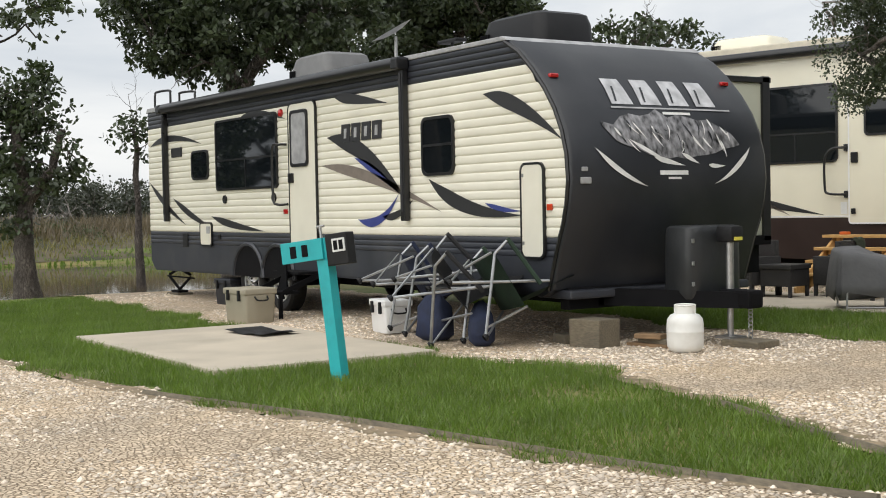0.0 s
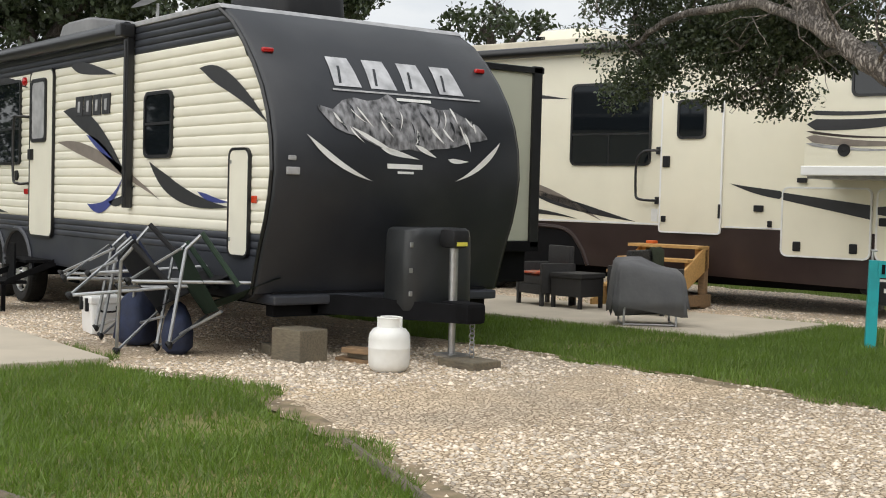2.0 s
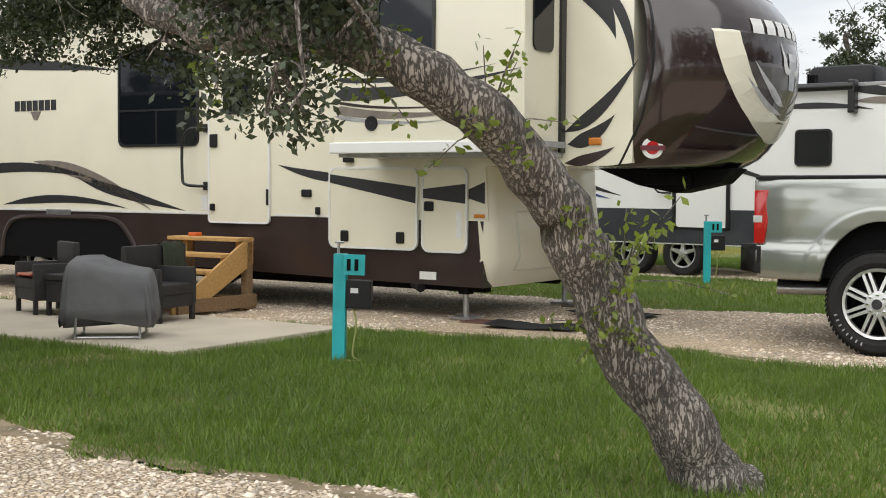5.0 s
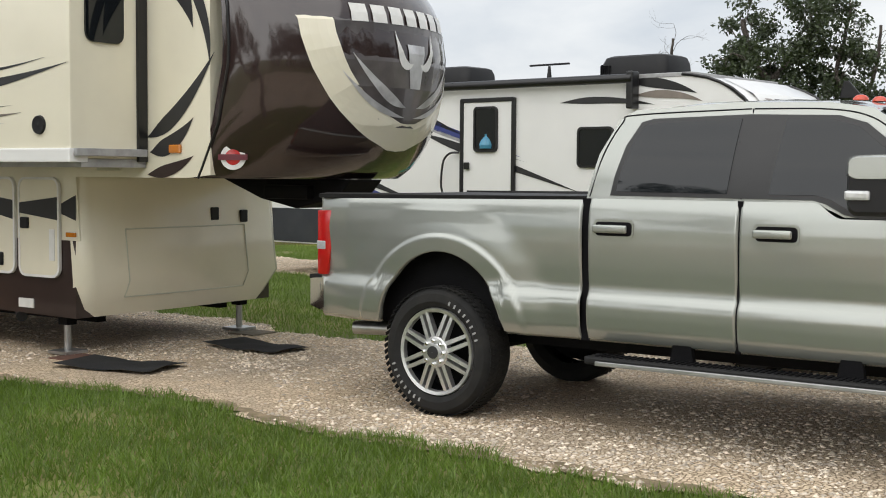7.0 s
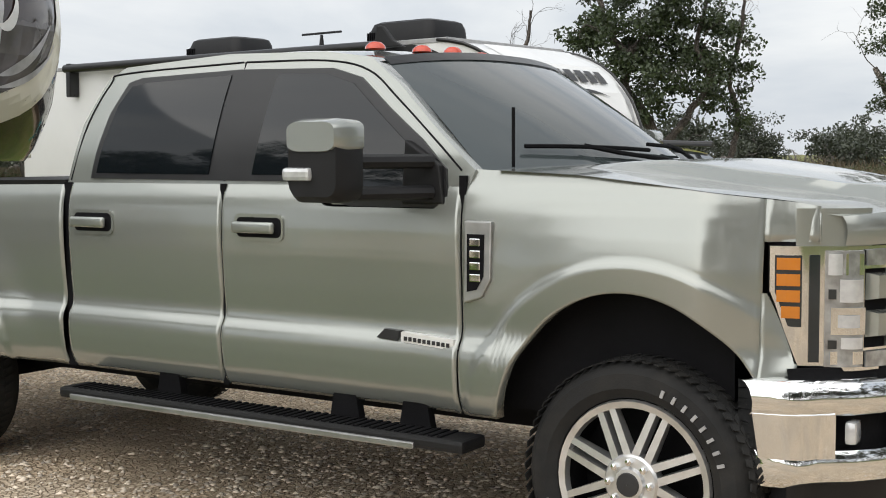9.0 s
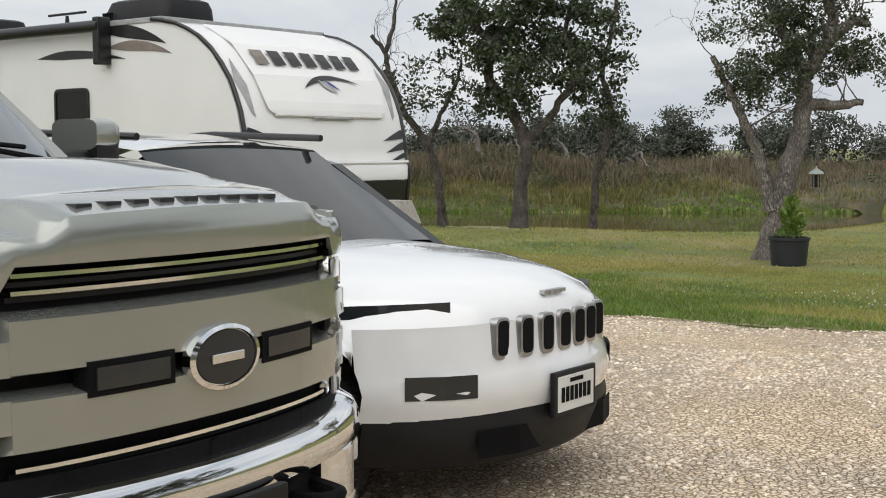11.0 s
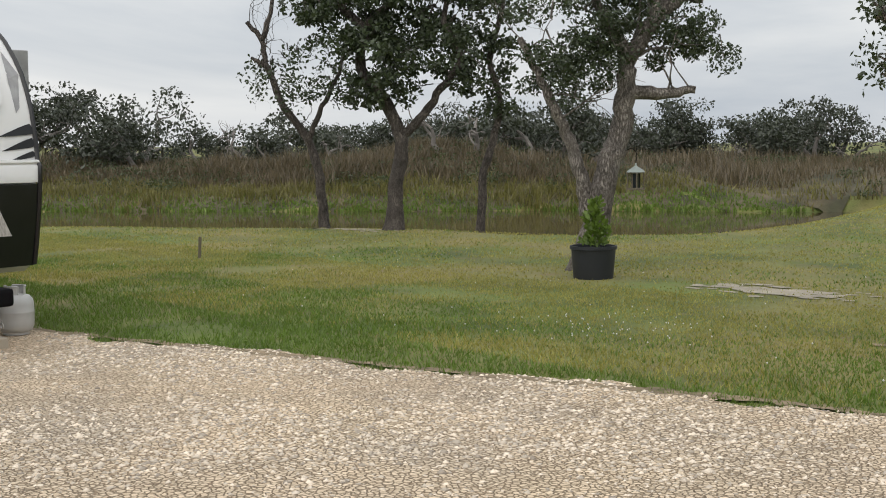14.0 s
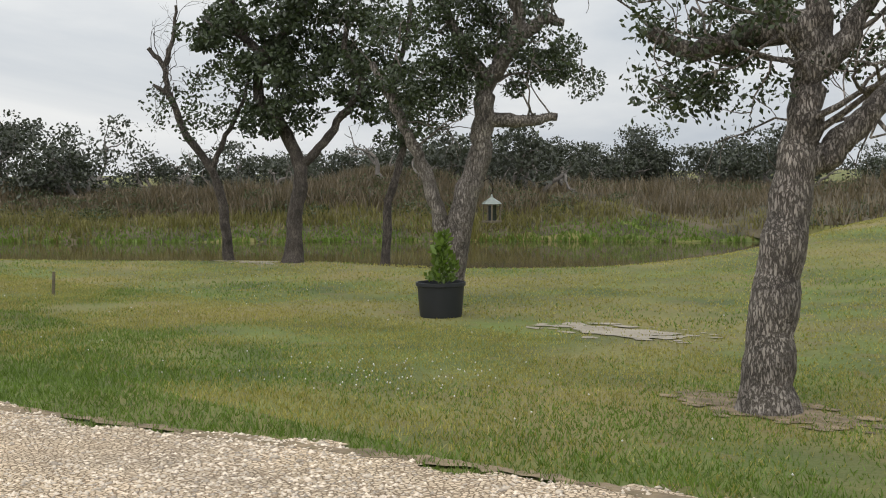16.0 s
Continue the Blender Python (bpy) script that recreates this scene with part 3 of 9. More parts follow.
def rooftop_unit(parent, c, label, sx=0.95, sy=0.7, h=0.32, material=None):
    """A moulded roof air conditioner with a louvred end."""
    x, y, z = c
    rows = []
    for f, zz in ((1.0, 0.0), (1.0, 0.10), (0.97, h * 0.7), (0.9, h * 0.93), (0.78, h)):
        rows.append([(x + a * sx / 2 * (f if a < 0 else f * 0.92), y + b * sy / 2 * f, z + zz) for a, b in rrect(-1, 1, -1, 1, 0.3, 3)])
    u = part("roof_air_conditioner", loft(rows, close=True), material or BLACK, parent, label, smooth=True)
    g = bmesh.new()
    for i in range(6):
        box(x - sx / 2 - 0.012, x - sx / 2 + 0.05, y - sy * 0.38, y + sy * 0.38, z + 0.07 + i * 0.03, z + 0.085 + i * 0.03, bm=g)
    for i in range(5):
        box(x - sx * 0.46 + i * 0.035, x - sx * 0.46 + i * 0.035 + 0.012, y - sy / 2 - 0.012, y - sy / 2 + 0.04, z + 0.08, z + h * 0.62, bm=g)
    part("louvre", g, FRAME, u)
    return u


def wheel(parent, c, r, w, spokes=5, rim=None, name="wheel", letter=False, facing=-1, rim_r=0.62, double=False):
    """A tyre with grooved tread and a spoked rim; its outer face looks along facing * y."""
    x, y, z = c
    f = facing
    hold = new(name)
    hold.parent = parent
    hold.matrix_basis = Matrix.Translation(c)
    rr = r * rim_r
    prof = [(rr, -0.05 * f), (rr + 0.012, -0.005 * f), (r * 0.78, 0.018 * f), (r * 0.90, 0.012 * f), (r * 0.965, -0.02 * f), (r, -0.055 * f), (r, -w * 0.5 * f), (r, (0.055 - w) * f), (r * 0.96, (0.02 - w) * f), (r * 0.8, -w * f), (rr, (0.05 - w) * f)]
    part("tyre", spin(prof, (0, 0, 0), "y", 40), RUBBER, hold, "black rubber tyre with blocky tread", smooth=True)
    tr = bmesh.new()
    n = 64
    for i in range(n):
        for k, off in ((0, 0.0), (1, 0.33), (2, 0.66), (3, 0.2)):
            a = 2 * math.pi * (i + off) / n
            b0 = box(-0.3 * 2 * math.pi * r / n, 0.3 * 2 * math.pi * r / n, -w * (0.12 + 0.2 * k) * 1.0 - 0.02, -w * (0.12 + 0.2 * k) + w * 0.17 - 0.02, -0.0022, 0.0022)
            if f < 0:
                b0.transform(Matrix.Scale(-1, 4, (0, 1, 0)))
            add(tr, b0, Matrix.Rotation(a, 4, "Y") @ Matrix.Translation((0, 0, r)) @ Matrix.Rotation(0.35 if k % 2 else -0.35, 4, "Z"))
    part("tread", tr, RUBBER, hold)
    part("barrel", spin([(rr * 1.0, -0.02 * f), (rr * 0.93, -0.05 * f), (rr * 0.90, -0.16 * f), (0.01, -0.17 * f)], (0, 0, 0), "y", 32), FRAME, hold, "dark wheel barrel", smooth=True)
    part("rim_lip", spin([(rr * 0.9, -0.03 * f), (rr * 0.92, 0.0), (rr * 1.0, 0.004 * f), (rr * 1.02, -0.012 * f)], (0, 0, 0), "y", 40), rim or ALLOY, hold, "machined alloy rim lip", smooth=True)
    hr = 0.36 if double else 0.27
    hub = spin([(rr * hr, -0.04 * f), (rr * hr, 0.006 * f), (rr * (hr - 0.03), 0.016 * f), (rr * 0.21, 0.018 * f), (rr * 0.19, 0.034 * f), (0.002, 0.038 * f)], (0, 0, 0), "y", 24)
    part("hub", hub, rim or ALLOY, hold, "bright hub cap", smooth=True)
    if double:
        part("hub_badge", spin([(rr * 0.15, 0.036 * f), (rr * 0.14, 0.042 * f), (0.002, 0.043 * f)], (0, 0, 0), "y", 20), DGREY, hold, "dark hub badge", smooth=True)
    for i in range(8):
        a = 2 * math.pi * i / 8
        part("lug_nut", spin([(0.015, 0.006 * f), (0.013, 0.034 * f), (0.001, 0.036 * f)], (rr * 0.27 * math.cos(a), 0, rr * 0.27 * math.sin(a)), "y", 6), CHROME, hold)
    for i in range(spokes):
        a = 2 * math.pi * i / spokes
        for s in ((-1, 1) if double else (0,)):
            bm = bmesh.new()
            w0, w1 = (0.055, 0.045) if double else (0.16, 0.10)
            o = rr * s * 0.045
            e = rr * s * 0.31
            r_in = rr * (0.33 if double else 0.24)
            pts = [(o - rr * w0, r_in), (o + rr * w0, r_in), (e + rr * w1, rr * 0.95), (e - rr * w1, rr * 0.95)]
            lo = [bm.verts.new((px, -0.045 * f, pz)) for px, pz in pts]
            hi = [bm.verts.new((px * 0.97, (0.008 if k < 2 else -0.002) * f, pz)) for k, (px, pz) in enumerate(pts)]
            bm.faces.new(lo)
            bm.faces.new(hi[::-1])
            for k in range(4):
                bm.faces.new((lo[k], hi[k], hi[(k + 1) % 4], lo[(k + 1) % 4]))
            bm.transform(Matrix.Rotation(a, 4, "Y"))
            part("spoke", bm, rim or ALLOY, hold)
    if letter:
        for a0 in (200, 20):
            bars = bmesh.new()
            for k in range(8):
                b0 = box(-0.006, 0.006, -0.003, 0.003, -0.013, 0.013)
                b0.verts.ensure_lookup_table()
                add(bars, b0, Matrix.Rotation(radians(a0 + k * 7.5), 4, "Y") @ Matrix.Translation((0, 0.02 * f, r * 0.81)))
            part("sidewall_marking", bars, LGREY, hold, "raised pale sidewall marking")["kind"] = "stuff"
    return hold


def build_puma():
    t = thing("travel_trailer", "charcoal and cream travel trailer with corrugated siding and slide-out", "trailer", pose(0, 0, 0))
    W = 2.44
    outline = [(-10.12, 2.84)] + CAP + [(-0.1, 0.46), (-4.6, 0.5), (-6.9, 0.42), (-9.95, 0.40), (-10.12, 0.55)]
    part("body", prism(outline, 0.012, W, 0.0), CHARCOAL, t)
    # sides: cream ribs between two dark bands
    def front(z):
        return cap_x(z) - 0.02
    part("siding", corrugated(-10.1, 0.3, 1.0, 2.575, 0.0875, 0.012, 0.0, lambda z: min(front(z), -0.12 + (2.40 - z) * 0.55 if z > 2.40 else 9)), CREAM, t, "cream corrugated metal siding", smooth=True)
    part("lower_band", corrugated(-10.1, 0.3, 0.82, 1.0, 0.06, 0.012, 0.004, front), CHARCOAL, t, "charcoal ribbed lower band", smooth=True)
    part("upper_band", corrugated(-10.1, 0.3, 2.578, 2.83, 0.06, 0.012, 0.003, front), CHARCOAL, t, "charcoal ribbed upper band", smooth=True)
    part("skirt", prism([(-10.1, 0.82), (front(0.82), 0.82), (0.03, 0.5), (-4.6, 0.52), (-6.9, 0.44), (-9.95, 0.42), (-10.1, 0.55)], -0.004, 0.012), CHARCOAL, t, "smooth charcoal skirt")
    # front cap, a little proud of the body and softly rounded at the edges
    rows = []
    for x, z in CAP:
        rows.append([(x - 0.045, 0.0, z - 0.01), (x + 0.008, 0.0, z), (x + 0.022, 0.03, z + 0.01), (x + 0.03, 0.5, z + 0.012), (x + 0.04, W / 2, z + 0.012), (x + 0.03, W - 0.5, z + 0.012), (x + 0.022, W - 0.03, z + 0.01), (x + 0.008, W, z), (x - 0.045, W, z - 0.01)])
    part("front_cap", loft(rows), CAPMAT, t, "charcoal moulded front cap", smooth="all")
    part("cap_trim", tube([(x - 0.02, -0.008, z) for x, z in CAP], 0.02, 6), SATIN, t)
    part("cap_trim", tube([(x - 0.02, W + 0.008, z) for x, z in CAP], 0.02, 6), SATIN, t)

    def cap(u, v):
        x = cap_x(v) + 0.03 + 0.010 * (1 - ((u - W / 2) / (W / 2)) ** 2) + 0.004
        return (x, u, v + 0.012)
    # four bright slanted blocks and a grey mountain picture stand for the maker's mark
    for i in range(4):
        y0 = 0.62 + i * 0.35
        decal("emblem_block", [((y0 + 0.02 * k / 6 + 0.01, 2.19 + 0.25 * k / 6), (y0 + 0.27 - 0.03 * k / 6, 2.19 + 0.25 * k / 6)) for k in range(7)], cap, SILVER, t, "bevelled silver emblem block")
        decal("emblem_block", [((y0 + 0.06 + 0.01 * k, 2.215 + 0.15 * k / 4), (y0 + 0.085 + 0.01 * k, 2.215 + 0.15 * k / 4)) for k in range(5)], lambda u, v: (cap(u, v)[0] + 0.003, u, v + 0.012), CAPMAT, t)
    decal("emblem_line", [((0.60 + 0.1 * k, 2.165), (0.60 + 0.1 * k, 2.15)) for k in range(16)], cap, LGREY, t)
    rnd = random.Random(5)
    top, low = [], []
    prof = [(0.42, 2.02), (0.55, 1.99), (0.66, 2.07), (0.78, 2.10), (0.9, 2.08), (1.02, 2.10), (1.12, 2.15), (1.24, 2.07), (1.36, 2.10), (1.5, 2.08), (1.62, 2.05), (1.74, 2.06), (1.86, 2.0), (2.0, 1.93), (2.08, 1.84)]
    base = [(0.42, 1.98), (0.55, 1.84), (0.66, 1.80), (0.78, 1.78), (0.9, 1.72), (1.02, 1.70), (1.12, 1.68), (1.24, 1.70), (1.36, 1.68), (1.5, 1.71), (1.62, 1.72), (1.74, 1.74), (1.86, 1.78), (2.0, 1.80), (2.08, 1.82)]
    mural = mat("grey_mountain_print", (0.22, 0.22, 0.23), 0.4, vary=0.6, scale=11, col2=(0.012, 0.012, 0.014), stretch=(1, 1.6, 1))
    decal("mountain_print", list(zip(prof, base)), cap, mural, t, "grey printed mountain range", cols=6)
    for k in range(26):
        y0 = rnd.uniform(0.5, 1.95)
        z0 = rnd.uniform(1.80, 2.02)
        decal("print_streak", swoosh((y0, z0 + 0.06), (y0 + 0.03, z0), (y0 + rnd.uniform(-0.04, 0.14), z0 - rnd.uniform(0.05, 0.11)), rnd.uniform(0.012, 0.03), 6), lambda u, v: (cap(u, v)[0] + 0.003, u, v + 0.012), PALE if k % 3 else CAPMAT, t)
    for a, b, c, w in (((0.70, 1.86), (0.95, 1.72), (1.12, 1.66), 0.04), ((0.96, 1.70), (1.1, 1.66), (1.34, 1.62), 0.05), ((1.30, 1.74), (1.42, 1.68), (1.52, 1.64), 0.04), ((1.64, 1.63), (1.72, 1.61), (1.86, 1.62), 0.04)):
        decal("pale_streak", swoosh(a, b, c, w), cap, PALE, t)
    decal("pale_streak", swoosh((0.28, 1.78), (0.55, 1.52), (0.88, 1.43), 0.05), cap, PALE, t, "long pale curved stripe")
    decal("pale_streak", swoosh((2.22, 1.80), (2.0, 1.55), (1.72, 1.45), 0.05), cap, PALE, t, "long pale curved stripe")
    decal("small_lettering_bar", [((1.02 + 0.05 * k, 1.575), (1.02 + 0.05 * k, 1.535)) for k in range(8)], cap, PALE, t)
    decal("small_lettering_bar", [((1.12 + 0.04 * k, 1.515), (1.12 + 0.04 * k, 1.495)) for k in range(5)], cap, PALE, t)
    decal("small_lettering_bar", [((1.2 + 0.05 * k, 2.125), (1.2 + 0.05 * k, 2.10)) for k in range(8)], lambda u, v: (cap(u, v)[0] + 0.003, u, v + 0.012), PALE, t)
    for y, z in ((0.13, 2.45), (2.27, 2.45)):
        part("marker_light", box(cap_x(z) + 0.02, cap_x(z) + 0.062, y - 0.05, y + 0.05, z - 0.012, z + 0.028, 0.014, 3), REDLENS, t, "red marker lamp", smooth=True)
    part("cap_vent", box(cap_x(1.5) + 0.02, cap_x(1.5) + 0.04, 0.09, 0.21, 1.47, 1.53, 0.01), LGREY, t)
    part("cap_vent", box(cap_x(1.6) + 0.02, cap_x(1.6) + 0.04, 0.11, 0.18, 1.58, 1.62, 0.01), LGREY, t)
    # openings on the side
    framed_window(t, -7.43, -5.48, 1.57, 2.53, -0.012, rail=1.98, mull=-6.45)
    framed_window(t, -8.32, -7.70, 1.74, 2.16, -0.012, r=0.08)
    framed_window(t, -2.06, -1.46, 1.61, 2.21, -0.012, rail=1.92, r=0.07)
    d = slab_door(t, -5.14, -4.40, 0.78, 2.60, -0.018, CREAM, "cream entry door with a narrow window", "entry_door", 0.08)
    part("door_window", prism(rrect(-5.03, -4.62, 1.84, 2.47, 0.05), -0.052, -0.036), LGREY, d, "frosted door window")
    part("frame", ring(rrect(-5.06, -4.59, 1.81, 2.50, 0.06), rrect(-5.02, -4.63, 1.85, 2.46, 0.05), -0.056, -0.03), SATIN, d)
    part("door_latch", box(-5.11, -5.0, -0.07, -0.03, 1.62, 1.74, 0.012), SATIN, d)
    h = slab_door(t, -0.36, -0.0, 0.80, 1.68, -0.014, CREAM, "tall cream storage hatch with black surround", "hatch", 0.06)
    for z in (0.93, 1.55):
        part("hinge", box(-0.325, -0.305, -0.04, -0.03, z, z + 0.03), STEEL, h)
    part("grab_handle", tube(arc([(-5.22, -0.02, 2.10), (-5.3, -0.09, 2.10), (-5.42, -0.12, 2.05), (-5.42, -0.12, 1.45), (-5.34, -0.1, 1.36), (-5.22, -0.02, 1.36)], 4), 0.016, 8), SATIN, t, "folded black grab handle", smooth=True)
    part("lamp", spin([(0.05, 0.0), (0.045, -0.03), (0.002, -0.04)], (-5.36, -0.012, 2.50), "y", 12), REDLENS, t, "round red porch lamp")
    part("speaker", spin([(0.06, 0.0), (0.055, -0.02), (0.002, -0.015)], (-7.16, -0.012, 1.45), "y", 14), BLACK, t)
    part("speaker", spin([(0.06, 0.0), (0.055, -0.02), (0.002, -0.015)], (-5.61, -0.012, 1.45), "y", 14), BLACK, t)
    part("reflector", box(-5.33, -5.23, -0.03, -0.01, 1.24, 1.30, 0.008), REDLENS, t)
    part("reflector", box(0.03, 0.10, -0.03, -0.01, 1.24, 1.30, 0.008), REDPL, t, "orange side marker")
    part("vent_plate", box(-9.1, -8.7, -0.03, -0.01, 2.10, 2.24, 0.01), DGREY, t)
    wh = slab_door(t, -8.05, -7.62, 0.80, 1.14, -0.014, CREAM, "white water heater door", "utility_hatch", 0.04)
    part("grille", box(-7.80, -7.68, -0.04, -0.03, 0.98, 1.08, 0.01), LGREY, wh)
    part("vent_plate", box(-8.75, -8.55, -0.02, 0.0, 0.78, 0.98, 0.02), BLACK, t)
    part("vent_plate", box(-7.45, -7.35, -0.02, 0.0, 0.9, 0.97, 0.01), BLACK, t)
    # stripes
    def side(u, v):
        return (u, -0.0165, v)
    for a, b, c, w, mm in (((-4.15, 2.12), (-3.3, 2.05), (-2.45, 1.42), 0.20, DGREY), ((-4.3, 1.80), (-3.2, 1.72), (-1.72, 1.24), 0.13, TAN), ((-3.5, 1.86), (-3.0, 1.72), (-2.45, 1.40), 0.09, BLUE), ((-3.45, 1.17), (-2.95, 1.02), (-2.55, 1.44), 0.10, BLUE), ((-2.9, 1.2), (-2.6, 1.15), (-2.25, 1.38), 0.08, DGREY),
                           ((-1.95, 1.58), (-1.4, 1.2), (-0.36, 1.20), 0.15, DGREY), ((-0.95, 1.32), (-0.7, 1.24), (-0.36, 1.24), 0.05, BLUE), ((-0.95, 2.36), (-0.4, 2.28), (0.26, 1.86), 0.15, DGREY), ((-3.95, 2.575), (-3.6, 2.54), (-2.75, 2.42), 0.12, DGREY),
                           ((-6.7, 2.5), (-6.0, 2.6), (-5.25, 2.42), 0.10, DGREY), ((-10.0, 2.3), (-9.2, 2.5), (-7.95, 2.25), 0.10, DGREY), ((-10.05, 1.75), (-9.4, 1.35), (-8.6, 1.10), 0.10, DGREY), ((-9.1, 1.5), (-8.4, 1.2), (-7.6, 1.05), 0.10, DGREY), ((-7.65, 1.22), (-7.0, 1.08), (-5.9, 1.02), 0.10, DGREY)):
        decal("stripe", swoosh(a, b, c, w, 18), side, mm, t)
    for i in range(4):
        x0 = -3.8 + i * 0.235
        part("side_emblem", prism([(x0, 2.05), (x0 + 0.2, 2.05), (x0 + 0.215, 2.25), (x0 + 0.015, 2.25)], -0.022, -0.012), DGREY, t, "outlined dark emblem block")
        part("side_emblem", prism([(x0 + 0.07, 2.09), (x0 + 0.13, 2.09), (x0 + 0.14, 2.2), (x0 + 0.08, 2.2)], -0.025, -0.02), LGREY, t)
    # awning, its arms and the roof
    part("roof", prism([(-10.15, 2.83), (-0.55, 2.83), (-0.62, 2.875), (-10.1, 2.90)], -0.02, W + 0.02, 0.01), LGREY, t, "pale rubber roof edge")
    aw = part("awning", tube([(-9.35, -0.10, 2.83), (-2.30, -0.10, 2.80)], 0.07, 12), SATIN, t, "rolled black awning", smooth=True)
    for x, z in ((-9.28, 2.83), (-2.36, 2.80)):
        part("awning_arm", box(x - 0.045, x + 0.045, -0.09, -0.02, 1.15, z - 0.02, 0.012), SATIN, t)
        part("awning_arm", box(x - 0.02, x + 0.02, -0.10, -0.085, 1.25, z - 0.1, 0.005), DGREY, t)
        part("awning_head", box(x - 0.07, x + 0.07, -0.17, -0.02, z - 0.07, z + 0.06, 0.02), SATIN, t)
    rooftop_unit(t, (-1.72, 1.25, 2.86), "dark grey roof air conditioner", 1.15, 0.75, 0.42)
    rooftop_unit(t, (-6.35, 1.25, 2.88), "grey roof air conditioner", 1.15, 0.75, 0.5, mat("grey_housing", (0.16, 0.16, 0.16), 0.6, vary=0.15))
    part("satellite_dish", spin([(0.002, 0.0), (0.14, 0.01), (0.27, 0.045), (0.28, 0.05)], (0, 0, 0), "z", 24), LGREY, t, "pale satellite dish on a mast", smooth=True, m=pose(-4.62, 1.2, 3.46, 14, -26, 40))
    part("mast", tube([(-4.57, 1.2, 2.86), (-4.57, 1.2, 3.42)], 0.02, 8), STEEL, t)
    part("aerial", tube([(-3.3, 1.2, 2.86), (-3.3, 1.2, 3.22)], 0.018, 6), BLACK, t)
    part("aerial", box(-3.5, -3.1, 1.12, 1.28, 3.19, 3.23, 0.015), BLACK, t, "flat black roof aerial")
    part("ladder_hoop", tube(arc([(-10.05, 0.10, 2.7), (-10.05, 0.10, 3.1), (-10.0, 0.13, 3.16), (-9.7, 0.2, 3.16), (-9.66, 0.2, 3.1), (-9.66, 0.2, 2.85)], 4), 0.018, 8), SATIN, t, smooth=True)
    part("ladder_hoop", tube(arc([(-10.05, 0.5, 2.7), (-10.05, 0.5, 3.1), (-10.0, 0.5, 3.16), (-9.7, 0.6, 3.16), (-9.66, 0.6, 3.1), (-9.66, 0.6, 2.85)], 4), 0.018, 8), SATIN, t, smooth=True)
    # slide-out room on the far side, its end wall and edge
    so = part("slide_out", box(-6.0, -0.52, W - 0.01, W + 0.95, 0.92, 2.55, 0.01), SLIDE_CREAM, t, "pale slide-out room with black flange")
    part("flange", box(-0.53, -0.49, W + 0.86, W + 0.97, 0.86, 2.62, 0.006), SATIN, so)
    part("flange", box(-6.0, -0.49, W, W + 0.97, 0.82, 0.92, 0.006), FRAME, so)
    part("flange", box(-6.0, -0.49, W, W + 0.99, 2.55, 2.61, 0.006), SATIN, so)
    part("slide_floor_arm", box(-0.75, -0.6, W - 0.1, W + 0.9, 0.52, 0.82, 0.01), FRAME, so)
    # running gear
    for x in (-6.45, -5.55):
        part("wheel_arch", prism([(x + 0.47 * math.cos(a), 0.42 + 0.43 * math.sin(a)) for a in [math.pi * i / 14 for i in range(15)]], -0.012, 0.3), FRAME, t)
        part("arch_trim", tube([(x + 0.47 * math.cos(a), -0.012, 0.42 + 0.43 * math.sin(a)) for a in [math.pi * i / 14 for i in range(15)]], 0.03, 6), CHARCOAL, t, smooth=True)
        wheel(t, (x, 0.03, 0.35), 0.35, 0.21, 5, name="wheel")
        wheel(t, (x, W - 0.03, 0.35), 0.35, 0.21, 5, name="wheel", facing=1)
    part("frame_rail", box(-9.9, 0.1, 0.5, 0.58, 0.36, 0.52), FRAME, t)
    part("frame_rail", box(-9.9, 0.1, W - 0.58, W - 0.5, 0.36, 0.52), FRAME, t)
    part("frame_rail", box(-6.2, -5.8, 0.1, W - 0.1, 0.3, 0.4), FRAME, t)
    # drawbar: two rails to the coupler, the tank cover and the jack
    for y in (0.55, W - 0.55):
        part("drawbar_rail", loft([[(0.0, y - 0.04, 0.36), (0.0, y + 0.04, 0.36), (0.0, y + 0.04, 0.52), (0.0, y - 0.04, 0.52)], [(1.25, W / 2 - 0.04 + (y - W / 2) * 0.05, 0.36), (1.25, W / 2 + 0.04 + (y - W / 2) * 0.05, 0.36), (1.25, W / 2 + 0.04 + (y - W / 2) * 0.05, 0.50), (1.25, W / 2 - 0.04 + (y - W / 2) * 0.05, 0.50)]], close=True), FRAME, t)
    part("drawbar_sill", box(-0.02, 0.10, 0.15, W - 0.15, 0.34, 0.54, 0.01), FRAME, t)
    part("front_panel_lip", box(-0.3, 0.2, 0.1, W - 0.1, 0.44, 0.52, 0.02), CHARCOAL, t)
    part("coupler", box(0.98, 1.35, W / 2 - 0.09, W / 2 + 0.09, 0.36, 0.52, 0.03), FRAME, t)
    rows = []
    for f, z in ((0.92, 0.43), (1.0, 0.49), (1.0, 0.83), (0.98, 1.01), (0.95, 1.06), (0.86, 1.08)):
        rows.append([(0.70 + a * 0.20 * f, W / 2 + b * 0.33 * f, z) for a, b in rrect(-1, 1, -1, 1, 0.45, 4)])
    tc = part("gas_bottle_cover", loft(rows, close=True), COVER, t, "black moulded gas bottle cover", smooth=True)
    for z in (0.55, 0.73, 0.93):
        part("clip", box(0.895, 0.91, W / 2 - 0.325, W / 2 - 0.295, z, z + 0.04, 0.005), STEEL, tc)
    part("jack_head", box(0.94, 1.14, W / 2 - 0.08, W / 2 + 0.08, 0.93, 1.08, 0.04), BLACK, t, "black electric jack head", smooth=True)
    part("jack_label", box(1.14, 1.145, W / 2 - 0.05, W / 2 + 0.05, 0.95, 0.98), mat("yellow_tag", (0.6, 0.55, 0.08), 0.4), t)
